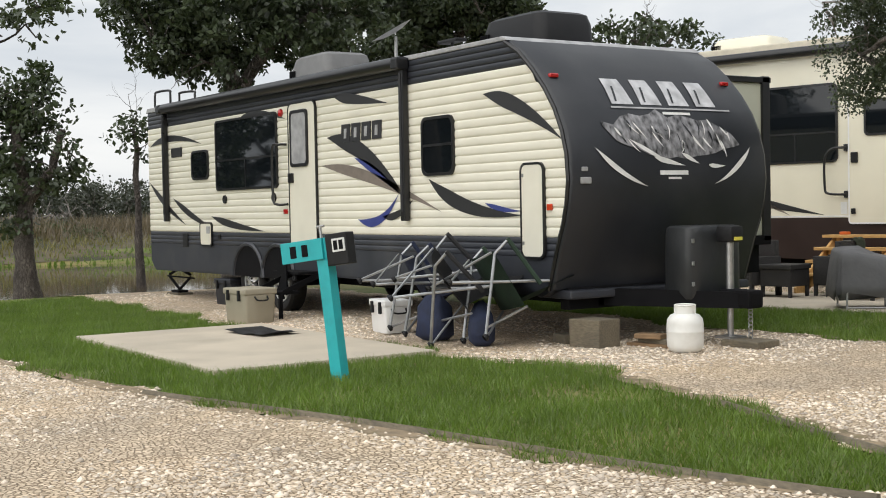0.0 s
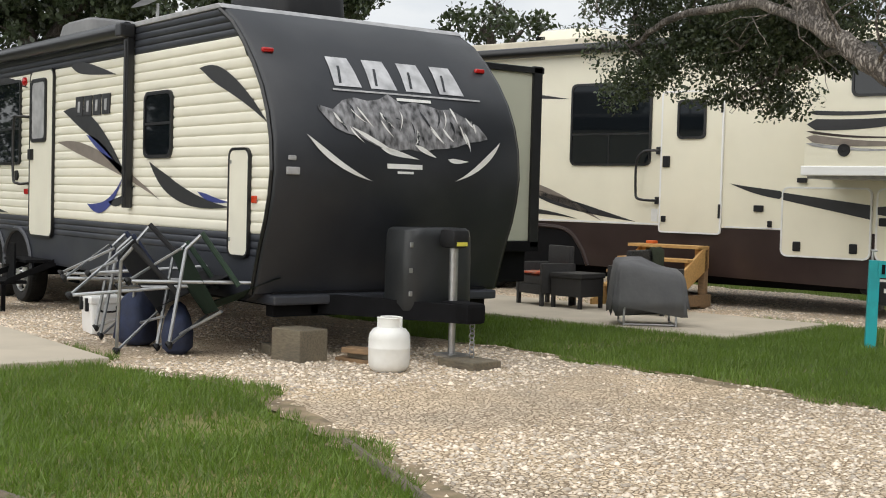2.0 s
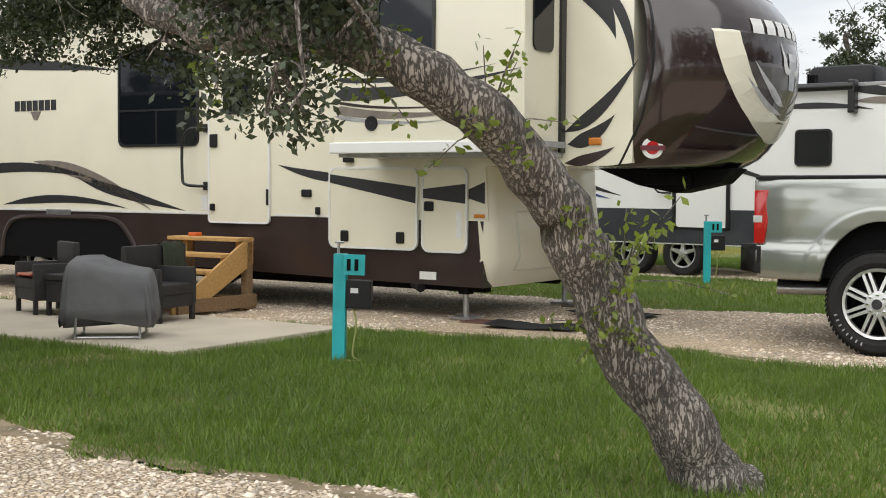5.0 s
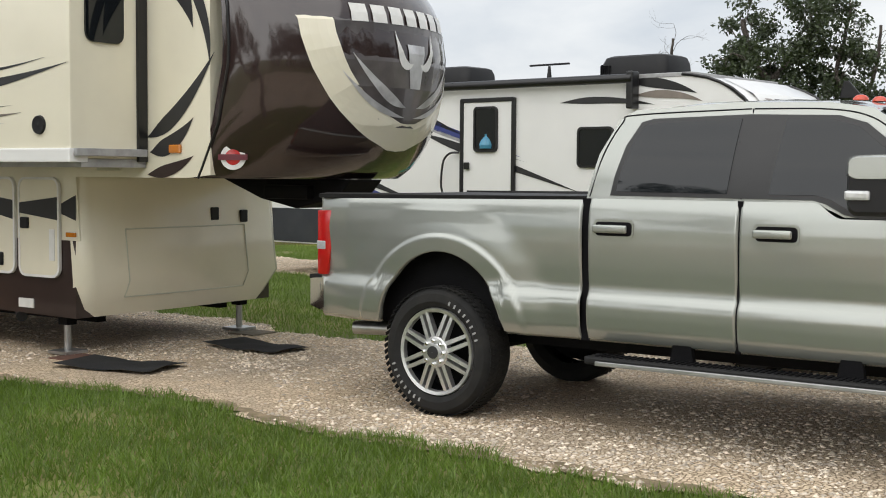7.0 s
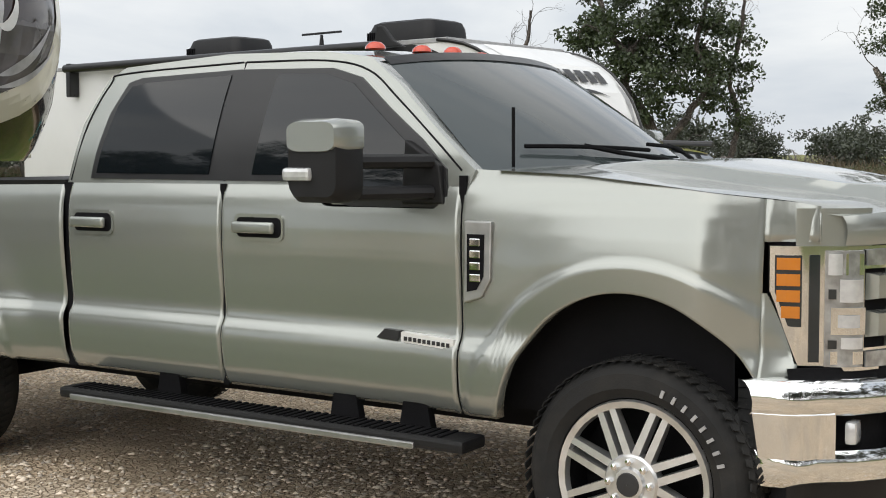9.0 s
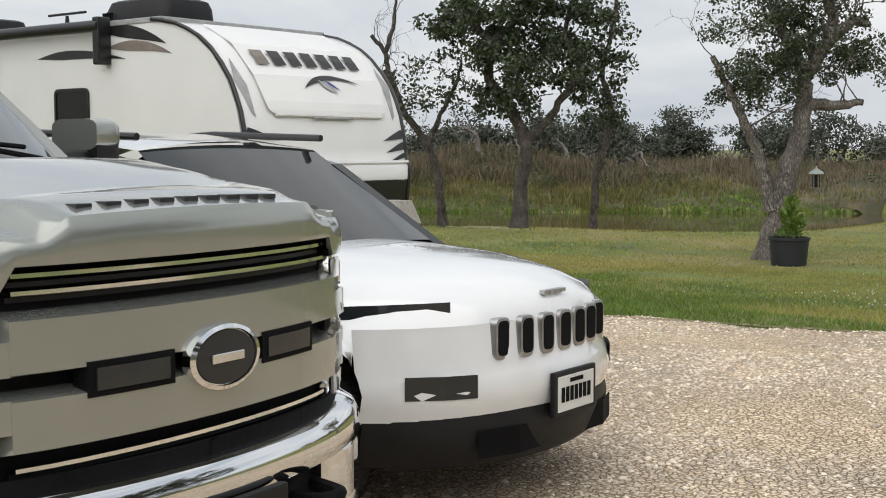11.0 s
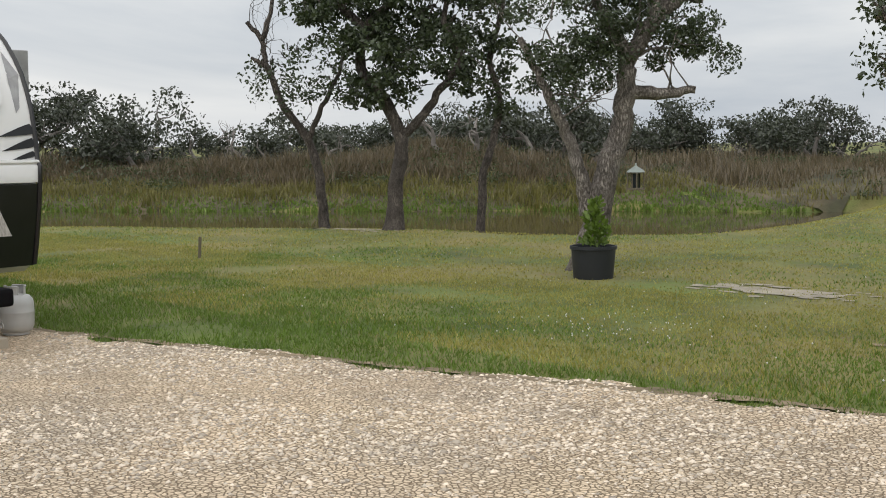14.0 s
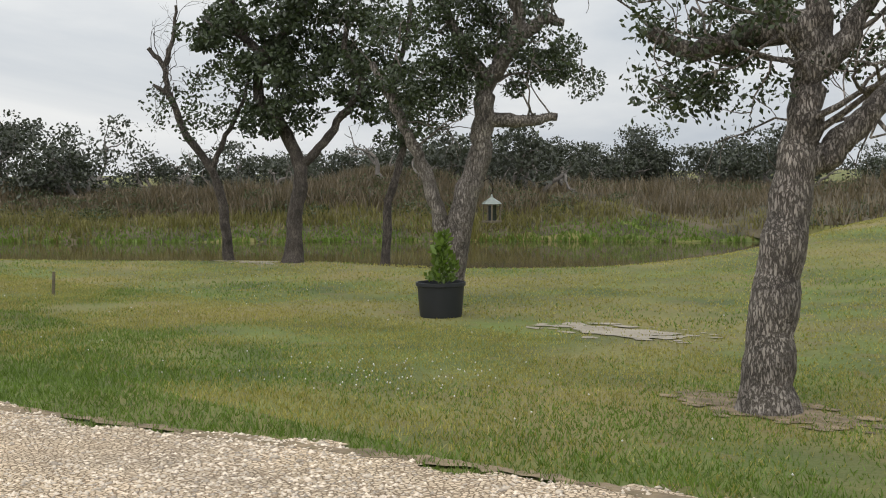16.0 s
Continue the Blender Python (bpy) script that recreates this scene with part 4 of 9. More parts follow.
    part("jack_post", tube([(1.04, W / 2, 0.5), (1.04, W / 2, 0.95)], 0.035, 12), STEEL, t, smooth=True)
    part("jack_post", tube([(1.04, W / 2, 0.10), (1.04, W / 2, 0.5)], 0.028, 12), STEEL, t, smooth=True)
    part("jack_foot", box(0.94, 1.14, W / 2 - 0.1, W / 2 + 0.1, 0.085, 0.105), STEEL, t)
    ch = bmesh.new()
    for i in range(11):
        add(ch, spin([(0.028, -0.004), (0.030, 0.0), (0.028, 0.004), (0.020, 0.004), (0.020, -0.004), (0.028, -0.004)], (0, 0, 0), "y", 8), Matrix.Translation((1.22, W / 2 + 0.06, 0.44 - i * 0.036)) @ Matrix.Rotation(math.pi / 2 * (i % 2), 4, "Z"))
    part("safety_chain", ch, STEEL, t)
    # rear scissor jack
    sj = bmesh.new()
    for a, b in (((-9.6, 0.06), (-9.15, 0.30)), ((-9.15, 0.30), (-9.6, 0.42)), ((-9.6, 0.06), (-10.0, 0.28)), ((-10.0, 0.28), (-9.6, 0.42))):
        tube([(a[0], 0.25, a[1] + 0.04), (b[0], 0.25, b[1] + 0.0)], 0.022, 6, sj)
    tube([(-10.1, 0.25, 0.29), (-9.0, 0.25, 0.29)], 0.014, 6, sj)
    box(-9.75, -9.45, 0.17, 0.33, 0.05, 0.09, bm=sj)
    part("scissor_jack", sj, FRAME, t, "black scissor jack under the rear corner")
    return t


build_puma()


# ---- crew-cab pickup truck, grey-green metallic ----
HEADLENS = mat("headlamp_glass", (0.36, 0.37, 0.375), 0.18, metal=0.55, vary=0.35, scale=22, coat=1.0)


def build_truck():
    t = thing("pickup_truck", "grey-green metallic crew-cab pickup truck with chrome bumpers parked on gravel", "truck", pose(4.537, 9.023, 0, 0, 0, 11.5))
    W = 2.03
    PROF = [(0.58, 0.06), (0.62, 0.02), (0.68, -0.004), (0.76, -0.014), (0.83, -0.016), (0.865, -0.008), (0.90, 0.014), (0.94, 0.018), (1.05, 0.008), (1.2, 0.0), (1.3, 0.0), (1.38, 0.006), (1.43, 0.016), (1.47, 0.03), (1.50, 0.045), (1.58, 0.07)]

    def prof(z):
        return lerp_line(z, PROF)

    def taper(x):
        return 0.19 * smooth01((x - 4.28) / 0.34)

    def side_y(x, z):
        y = prof(z)
        for cx, cz in ((0.03, 0.5), (4.04, 0.5)):
            r = math.hypot(x - cx, (z - cz) * 0.95)
            y -= 0.022 * smooth01((0.93 - r) / 0.26) + 0.015 * smooth01((0.70 - r) / 0.035)
        y += taper(x)
        y += 0.05 * smooth01((-0.75 - x) / 0.35)
        return y

    def arch(x):
        lo = 0.60
        for cx, cz, rx, rz in ((0.03, 0.50, 0.52, 0.61), (4.03, 0.50, 0.53, 0.61)):
            if abs(x - cx) < rx:
                lo = max(lo, cz + rz * math.sqrt(1 - ((x - cx) / rx) ** 2))
        return lo

    def flip(bm, k):
        if k:
            for v in bm.verts:
                v.co.y = W - v.co.y
        return bm

    def panel(x0, x1, top, low=arch, n=None, rows=44):
        n = n or max(6, int((x1 - x0) / 0.02))
        cols = []
        xs = [x0, x0 + 0.007] + [x0 + (x1 - x0) * i / n for i in range(1, n)] + [x1 - 0.007, x1]
        for x in xs:
            a, b = low(x), top(x)
            col = [(x, side_y(x, a) + 0.05, a)]
            col += [(x, side_y(x, a + (b - a) * j / rows) + (0.012 if x in (x0, x1) else 0), a + (b - a) * j / rows) for j in range(rows + 1)]
            cols.append(col)
        return loft(cols)

    def belt(x):
        return 1.492 if x < 2.5 else 1.492 - 0.1 * smooth01((x - 2.5) / 0.2) if x < 3.22 else 1.40 + 0.15 * smooth01((x - 3.22) / 0.1)

    def hx(y):
        """Plan curve of the nose: how far forward it stands at each place across."""
        u = (y - W / 2) / (W / 2)
        return 4.93 - 0.20 * u * u - 0.35 * abs(u) ** 6

    # plan line of the lamp corner, from the fender round to the grille
    LAMP = [(4.487, 0.146), (4.55, 0.156), (4.60, 0.170), (4.645, 0.198)] + [(hx(y), y) for y in (0.25, 0.30, 0.36, 0.42)]
    RUN = [0.0]
    for (xa, ya), (xb, yb) in zip(LAMP, LAMP[1:]):
        RUN.append(RUN[-1] + math.hypot(xb - xa, yb - ya))
    RUN = [r * 0.429 / RUN[-1] for r in RUN]

    def lamp_at(q, off):
        x, y = lerp_line(q, list(zip(RUN, [a[0] for a in LAMP]))), lerp_line(q, list(zip(RUN, [a[1] for a in LAMP])))
        e = 0.02
        dx = lerp_line(q + e, list(zip(RUN, [a[0] for a in LAMP]))) - lerp_line(q - e, list(zip(RUN, [a[0] for a in LAMP])))
        dy = lerp_line(q + e, list(zip(RUN, [a[1] for a in LAMP]))) - lerp_line(q - e, list(zip(RUN, [a[1] for a in LAMP])))
        d = math.hypot(dx, dy)
        return x + off * dy / d, y - off * dx / d

    def lamp_low(q):
        return 1.13 - 0.255 * min(1.0, max(0.0, q - 0.015) / 0.085)

    def lamp_z(z):
        return 0.857 + (z - 0.875) * 0.968

    def lamp_patch(q0, q1, z0, z1, off, depth=0.03, n=8, crown=0.0):
        """A pad that follows the lamp corner; z0 may be a function of the run."""
        cols = []
        for i in range(n + 1):
            q = q0 + (q1 - q0) * i / n
            lo = lamp_z(z0(q) if callable(z0) else z0)
            hi = lamp_z(z1)
            o = lamp_at(q, off + crown * math.sin(math.pi * i / n))
            b = lamp_at(q, off - depth)
            cols.append([(*o, lo), (*o, hi), (*b, hi), (*b, lo)])
        return loft(cols, close=True)

    def fender_top(x):
        return 1.545 - 0.05 * (x - 3.36) - 0.075 * max(0, x - 3.8) ** 1.3

    for k in (0, 1):
        bed = part("bed_side", flip(panel(-1.06, 1.085, lambda x: 1.458 + 0.012 * x), k), PAINT, t, smooth="all")
        part("rear_door", flip(panel(1.13, 2.10, lambda x: 1.492), k), PAINT, t, smooth="all")
        part("front_door", flip(panel(2.108, 3.33, belt), k), PAINT, t, smooth="all")
        part("fender", flip(panel(3.338, 4.482, fender_top), k), PAINT, t, smooth="all")
        part("fender_corner", flip(panel(4.480, 4.65, fender_top, lambda x: 1.297, 6, 5), k), PAINT, t, smooth="all")
        part("fender_corner", flip(panel(4.478, 4.592, lambda x: 1.122 - 0.24 * min(1, max(0, x - 4.50) / 0.085), lambda x: 0.66 + 0.2 * smooth01((x - 4.47) / 0.12), 6, 8), k), PAINT, t, smooth="all")
        part("bed_rail", flip(loft([[(-1.06, 0.03, 1.45), (-1.06, 0.028, 1.475), (-1.06, 0.12, 1.485), (-1.06, 0.14, 1.44)], [(1.09, 0.035, 1.465), (1.09, 0.03, 1.492), (1.09, 0.12, 1.50), (1.09, 0.14, 1.45)]], close=True), k), BLACK, t, "black bed rail cap")
        # dark gaps behind the panels
        part("door_seam", flip(box(1.08, 1.135, 0.03, 0.06, 0.6, 1.48), k), FRAME, t)
        part("door_seam", flip(box(2.09, 2.12, 0.022, 0.05, 0.6, 1.48), k), FRAME, t)
        part("door_seam", flip(box(3.32, 3.35, 0.022, 0.05, 0.6, 1.52), k), FRAME, t)
        # greenhouse
        def gy(z):
            d = max(0, z - 1.46)
            return 0.032 + d * 0.11 + d * d * 0.29

        def bent(pts, y_out, y_in):
            """A pad over the outline, cut into level strips and bent to the cab's side."""
            b = prism(pts, 0.0, 1.0)
            for i in range(1, 16):
                g = b.verts[:] + b.edges[:] + b.faces[:]
                bmesh.ops.bisect_plane(b, geom=g, plane_co=(0, 0, 1.38 + 0.045 * i), plane_no=(0, 0, 1))
            for v in b.verts:
                v.co.y = gy(v.co.z) + (y_out if v.co.y < 0.5 else y_in)
            return b
        shell = [(1.10, 1.47), (1.16, 1.75), (1.27, 1.97), (1.36, 2.02), (2.0, 2.055), (2.55, 2.04), (2.80, 2.005), (2.98, 1.88), (3.20, 1.69), (3.38, 1.54), (3.33, 1.40), (2.7, 1.40), (2.55, 1.47)]
        part("cab_side", flip(bent(shell, 0.0, 0.08), k), PAINT, t, smooth=True)
        dlo = [(1.27, 1.50), (1.29, 1.62), (1.34, 1.80), (1.42, 1.945), (1.5, 1.965), (2.1, 1.98), (2.62, 1.965), (2.78, 1.92), (2.95, 1.79), (3.13, 1.66), (3.255, 1.545), (3.27, 1.42), (3.25, 1.395), (2.80, 1.395), (2.70, 1.415), (2.60, 1.47), (2.52, 1.492)]
        part("window_trim", flip(bent(dlo, -0.012, 0.03), k), SATIN, t, "gloss black window surround", smooth=True)
        for nm, pts in (("rear_side_window", [(1.31, 1.525), (1.33, 1.64), (1.39, 1.84), (1.45, 1.925), (1.55, 1.94), (2.06, 1.955), (2.02, 1.52)]), ("front_side_window", [(2.27, 1.52), (2.33, 1.95), (2.6, 1.94), (2.75, 1.895), (2.92, 1.76), (3.06, 1.65), (3.06, 1.43), (2.82, 1.425), (2.72, 1.445), (2.63, 1.495), (2.54, 1.52)])):
            part(nm, flip(bent(pts, -0.017, 0.02), k), GLASS, t, "dark tinted side glass", smooth=True)
        # fine shut lines round the upper door frames
        for line in ([(1.125, 1.49), (1.19, 1.75), (1.285, 1.945), (1.37, 1.99), (2.10, 2.012)], [(2.104, 1.49), (2.112, 2.012)], [(2.118, 2.012), (2.56, 2.0), (2.80, 1.95), (2.98, 1.825), (3.19, 1.655), (3.32, 1.54)]):
            pts = arc([(x, gy(z) - 0.001, z) for x, z in line], 5)
            part("shut_line", flip(tube(pts, 0.0045, 5), k), FRAME, t)
        # handles with bezels
        for x, z in ((1.31, 1.30), (2.33, 1.30)):
            hb = part("door_handle", flip(prism(rrect(x - 0.135, x + 0.135, z - 0.06, z + 0.055, 0.03), -0.008, 0.02), k), PAINT, t, "recessed painted door handle")
            part("recess", flip(prism(rrect(x - 0.12, x + 0.125, z - 0.045, z + 0.04, 0.025), -0.011, 0.0), k), FRAME, hb)
            part("grip", flip(box(x - 0.13, x + 0.10, -0.04, -0.012, z - 0.028, z + 0.022, 0.014, 3), k), STEEL if k else PAINT, hb, smooth=True)
        # tow mirror
        mr = part("mirror", flip(loft([[(2.98 + a * 0.13 * f, -0.31 + y, 1.575 + b * 0.15 * f) for a, b in rrect(-1, 1, -1, 1, 0.4, 4)] for y, f in ((-0.0, 1.0), (-0.10, 1.0), (-0.14, 0.85), (0.06, 0.97), (0.08, 0.9))][0:3] , close=True), k), BLACK, t, "large black towing mirror", smooth=True)
        part("mirror_cap", flip(loft([[(2.98 + a * 0.134 * f, -0.31 + y, 1.668 + b * 0.066 * f) for a, b in rrect(-1, 1, -1, 1, 0.5, 4)] for y, f in ((0.004, 1.0), (-0.10, 1.02), (-0.148, 0.82))], close=True), k), PAINT, mr, smooth=True)
        part("turn_signal", flip(box(2.85, 2.98, -0.468, -0.43, 1.505, 1.555, 0.015), k), CLEAR, mr, "clear mirror lamp")
        for z in (1.575, 1.455):
            part("mirror_arm", flip(tube([(3.05, -0.3, z), (3.2, 0.01, z)], 0.028, 8), k), BLACK, mr)
        part("mirror_foot", flip(prism([(3.06, 1.41), (3.26, 1.41), (3.24, 1.56), (3.08, 1.66)], 0.004, 0.05, 0.008), k), BLACK, mr)
        # badge on the fender and lettering bar on the door
        bd = part("fender_badge", flip(prism([(3.365, 1.35), (3.485, 1.35), (3.48, 1.13), (3.44, 1.06), (3.36, 1.035)], -0.016, 0.01, 0.006), k), STEEL, t, "silver framed fender badge")
        part("inlay", flip(prism([(3.38, 1.30), (3.455, 1.30), (3.45, 1.14), (3.42, 1.09), (3.378, 1.08)], -0.02, -0.01), k), FRAME, bd)
        for i in range(4):
            part("bar", flip(box(3.392, 3.440, -0.026, -0.018, 1.255 - i * 0.045, 1.285 - i * 0.045, 0.004), k), CHROME, bd)
        part("door_badge", flip(prism([(3.07, 0.865), (3.315, 0.85), (3.315, 0.89), (3.07, 0.905)], -0.016, 0.02), k), PALE, t, "pale badge strip with dark bars")
        for i in range(10):
            x = 3.085 + i * 0.022
            part("badge_bar", flip(box(x, x + 0.014, -0.0195, -0.012, 0.872 - i * 0.0014, 0.888 - i * 0.0014), k), DGREY, t)
        part("door_badge", flip(prism([(2.95, 0.875), (3.05, 0.868), (3.06, 0.908), (2.99, 0.912)], -0.016, 0.02), k), DGREY, t)
        # arches and wheels
        for cx in (0.03, 4.03):
            well = spin([(0.50, 0.16 if cx < 1 else 0.22), (0.52, 0.48), (0.02, 0.5)], (cx, 0.0, 0.52), "y", 28)
            for v in well.verts:
                v.co.z = max(v.co.z, 0.61)
            part("wheel_well", flip(well, k), FRAME, t, smooth=True)
        wheel(t, (0, -0.01 if not k else W + 0.01, 0.435), 0.435, 0.29, 8, name="wheel", letter=True, facing=-1 if not k else 1, rim_r=0.67, double=True)
        wheel(t, (4.06, -0.01 if not k else W + 0.01, 0.435), 0.435, 0.29, 8, name="wheel", letter=True, facing=-1 if not k else 1, rim_r=0.67, double=True)
        # running board
        rb = part("running_board", flip(box(1.18, 3.42, -0.12, 0.05, 0.475, 0.525, 0.015), k), BLACK, t, "black running board with bright edge strip")
        part("edge_strip", flip(box(1.26, 3.20, -0.128, -0.10, 0.472, 0.50, 0.006), k), STEEL, rb)
        gr = bmesh.new()
        for i in range(52):
            box(1.25 + i * 0.04, 1.268 + i * 0.04, -0.10, 0.03, 0.523, 0.531, bm=gr)
        part("grip_ribs", flip(gr, k), FRAME, rb)
        for x in (1.75, 2.75, 3.1):
            part("bracket", flip(prism([(x - 0.07, 0.50), (x + 0.09, 0.50), (x + 0.06, 0.66), (x - 0.04, 0.66)], 0.02, 0.06), k), FRAME, rb)
        # tail lamp, headlamp
        tl = part("tail_lamp", flip(prism([(-1.075, 0.90), (-0.985, 0.90), (-0.95, 1.10), (-0.965, 1.25), (-0.945, 1.36), (-1.075, 1.36)], 0.03, 0.16, 0.012), k), REDLENS, t, "red tail lamp", smooth=True)
        part("lens_band", flip(box(-1.08, -1.0, 0.028, 0.1, 1.08, 1.14, 0.004), k), CLEAR, tl)
        # headlamp: dark seat, chrome bowl with two arms, amber column, divider and clear lenses
        part("fender_corner", flip(box(4.59, 4.655, 0.205, 0.30, 1.29, 1.40, 0.01), k), PAINT, t, smooth=True)
        part("fender_corner", flip(lamp_patch(0.085, 0.33, 1.309, 1.448, -0.008, 0.02, 10), k), PAINT, t, smooth=True)
        part("lamp_seat", flip(lamp_patch(-0.0, 0.405, lambda q: lamp_low(q) - 0.02, 1.332, -0.02), k), FRAME, t)
        h = part("headlamp", flip(lamp_patch(0.008, 0.300, lamp_low, 1.315, -0.004, n=16), k), CHROME, t, "clear headlamp with chrome bowl and amber side segments", smooth=True)
        part("bowl_arm", flip(lamp_patch(0.300, 0.412, 1.235, 1.315, -0.004), k), CHROME, h, smooth=True)
        part("bowl_arm", flip(lamp_patch(0.300, 0.420, 0.875, 0.955, -0.004), k), CHROME, h, smooth=True)
        part("recess", flip(lamp_patch(0.024, 0.104, lambda q: max(1.03, lamp_low(q) + 0.05), 1.283, 0.0, 0.01), k), DIMGLASS, h)
        for i in range(4):
            part("amber_lens", flip(lamp_patch(0.030 + (0.014 if i == 3 else 0), 0.098, 1.232 - i * 0.057, 1.274 - i * 0.057, 0.005, 0.012, 5), k), AMBER, h, "amber side lamp segment")
        part("lamp_divider", flip(lamp_patch(0.126, 0.158, 0.905, 1.285, 0.0, 0.01, 4), k), DIMGLASS, h)
        for q0, q1, z0, z1, mm, cr in ((0.172, 0.292, 0.89, 1.30, HEADLENS, 0.004), (0.300, 0.402, 1.247, 1.303, HEADLENS, 0.0), (0.300, 0.410, 0.887, 0.943, HEADLENS, 0.0), (0.180, 0.222, 1.215, 1.29, CLEAR, 0.008), (0.232, 0.286, 1.215, 1.29, CHROME, -0.008), (0.190, 0.294, 1.005, 1.100, CHROME, 0.0), (0.200, 0.286, 1.016, 1.089, HEADLENS, 0.0), (0.210, 0.275, 1.03, 1.075, CLEAR, 0.01), (0.182, 0.205, 1.13, 1.165, DIMGLASS, 0.0), (0.182, 0.208, 0.955, 0.985, DIMGLASS, 0.0), (0.215, 0.285, 1.12, 1.20, CLEAR, 0.012), (0.19, 0.288, 0.90, 0.945, CHROME, -0.006), (0.22, 0.285, 0.955, 0.995, CLEAR, 0.006)):
            lens_off = 0.004 + 0.004 * (cr != 0.004) + 0.003 * (mm is not HEADLENS)
            part("lens", flip(lamp_patch(q0, q1, z0, z1, lens_off, 0.008, 6, cr), k), mm, h, smooth=True)
    # black box added inside to block light, floor and chassis
    part("inner_light_block", box(-0.95, 4.38, 0.14, W - 0.14, 0.62, 1.40), FRAME, t)
    part("bed_cover", box(-1.05, 1.10, 0.12, W - 0.12, 1.40, 1.472), BLACK, t, "black soft bed cover")
    part("tailgate", box(-1.10, -1.03, 0.10, W - 0.10, 0.80, 1.46, 0.02), PAINT, t)
    part("chassis_rail", box(-1.0, 4.6, 0.45, 0.55, 0.48, 0.64), FRAME, t)
    part("chassis_rail", box(-1.0, 4.6, W - 0.55, W - 0.45, 0.48, 0.64), FRAME, t)
    part("axle", tube([(0, 0.2, 0.43), (0, W - 0.2, 0.43)], 0.06, 10), FRAME, t)
    part("axle", tube([(4.06, 0.2, 0.43), (4.06, W - 0.2, 0.43)], 0.06, 10), FRAME, t)
    part("shock_absorber", tube([(4.05, 0.22, 0.62), (4.0, 0.25, 1.0)], 0.03, 10), STEEL, t, "bright shock absorber")
    for y in (0.42, 0.50):
        part("exhaust_tip", tube([(-0.95, y - 0.12, 0.50), (-0.55, y, 0.50)], 0.05, 12), STEEL, t, smooth=True)
    # rear bumper
    part("rear_bumper", loft([[(-1.22, y, z) for y, z in ((0.12, 0.66), (0.12, 0.86), (W - 0.12, 0.86), (W - 0.12, 0.66))], [(-1.0, y, z) for y, z in ((0.01, 0.64), (0.01, 0.88), (W - 0.01, 0.88), (W - 0.01, 0.64))]], close=True), CHROME, t, "chrome rear bumper")
    part("bumper_pad", box(-1.21, -1.0, 0.1, W - 0.1, 0.86, 0.89), BLACK, t)
    # roof, windscreen, hood
    N = 16
    us = [-1 + 2 * j / N for j in range(N + 1)]

    def crown(x, zedge, half):
        return [(x, W / 2 + u * half, zedge + 0.055 * (1 - abs(u) ** 2.6)) for u in us]
    part("roof", loft([crown(x, z, h) for x, z, h in ((1.14, 1.7, 0.90), (1.27, 1.94, 0.85), (1.38, 2.005, 0.83), (1.7, 2.035, 0.82), (2.2, 2.04, 0.815), (2.6, 2.02, 0.815), (2.83, 1.985, 0.82))]), PAINT, t, smooth="all")
    rows = []
    for f in [i / 6 for i in range(7)]:
        rows.append([(2.83 + 0.14 * (1 - u * u) + f * (0.56 + 0.24 * (1 - u * u)), W / 2 + u * (0.80 + 0.12 * f), 2.0 + 0.045 * (1 - abs(u) ** 2.6) - f * (0.475 + 0.03 * (1 - u * u)) + 0.02 * math.sin(math.pi * f)) for u in us])
    part("windscreen", loft(rows), mat("windscreen_glass", (0.05, 0.06, 0.062), 0.03, vary=0.1, scale=2, spec=0.6, coat=0.3), t, "pale reflecting windscreen", smooth="all")
    part("rear_glass", loft([[(1.10, W / 2 + u * 0.85, 1.5) for u in us], [(1.25, W / 2 + u * 0.8, 1.93) for u in us]]), GLASS, t)
    part("windscreen_band", loft([[(2.835 + 0.14 * (1 - u * u) + f * (0.56 + 0.24 * (1 - u * u)), W / 2 + u * (0.80 + 0.12 * f), 2.006 + 0.045 * (1 - abs(u) ** 2.6) - f * 0.475) for u in us] for f in (0.0, 0.07)]), SATIN, t)
    part("cowl", loft([[(3.38 + 0.24 * (1 - u * u), W / 2 + u * 0.93, 1.527) for u in us], [(3.52 + 0.22 * (1 - u * u), W / 2 + u * 0.93, 1.52 + 0.03 * (1 - u * u)) for u in us]]), BLACK, t)
    us = [-1 + 2 * j / 48 for j in range(49)]

    def hood_at(u, f):
        yf = W / 2 + u * 0.805
        x0, x1 = 3.47 + 0.2 * (1 - u * u), hx(yf) + 0.004
        x = x0 + f * (x1 - x0)
        half = 0.985 - taper(x) if abs(u) > 0.97 else 0.985 - 0.18 * smooth01((x - 4.28) / 0.37)
        edge = min(x, 4.66)
        dome = 0.055 * smooth01((0.74 - 0.12 * f - abs(u)) / 0.07) * smooth01((f - 0.02) / 0.35) * (1 - 0.25 * f) + 0.035 * (1 - u * u)
        return x, W / 2 + u * half, fender_top(edge) + 0.002 + dome - 0.035 * smooth01((f - 0.86) / 0.14)
    hood = [[hood_at(u, i / 24) for u in us] for i in range(25)]
    last = hood[-1]
    for k, g in ((0.012, 0.2), (0.018, 0.55), (0.012, 1.0)):
        hood.append([(x + k, y, z + ((1.345 if 0.43 < y < W - 0.43 else 1.288) - z) * g) for x, y, z in last])
    part("hood", loft(hood), PAINT, t, "sculpted hood with raised centre", smooth=True)
    for i in range(9):
        u = -0.46 + i * 0.103
        x, y, z = hood_at(u, 0.93)
        part("hood_letter_bar", box(x - 0.03, x + 0.03, y, y + 0.05, z - 0.01, z + 0.003, 0.002), DGREY, t)
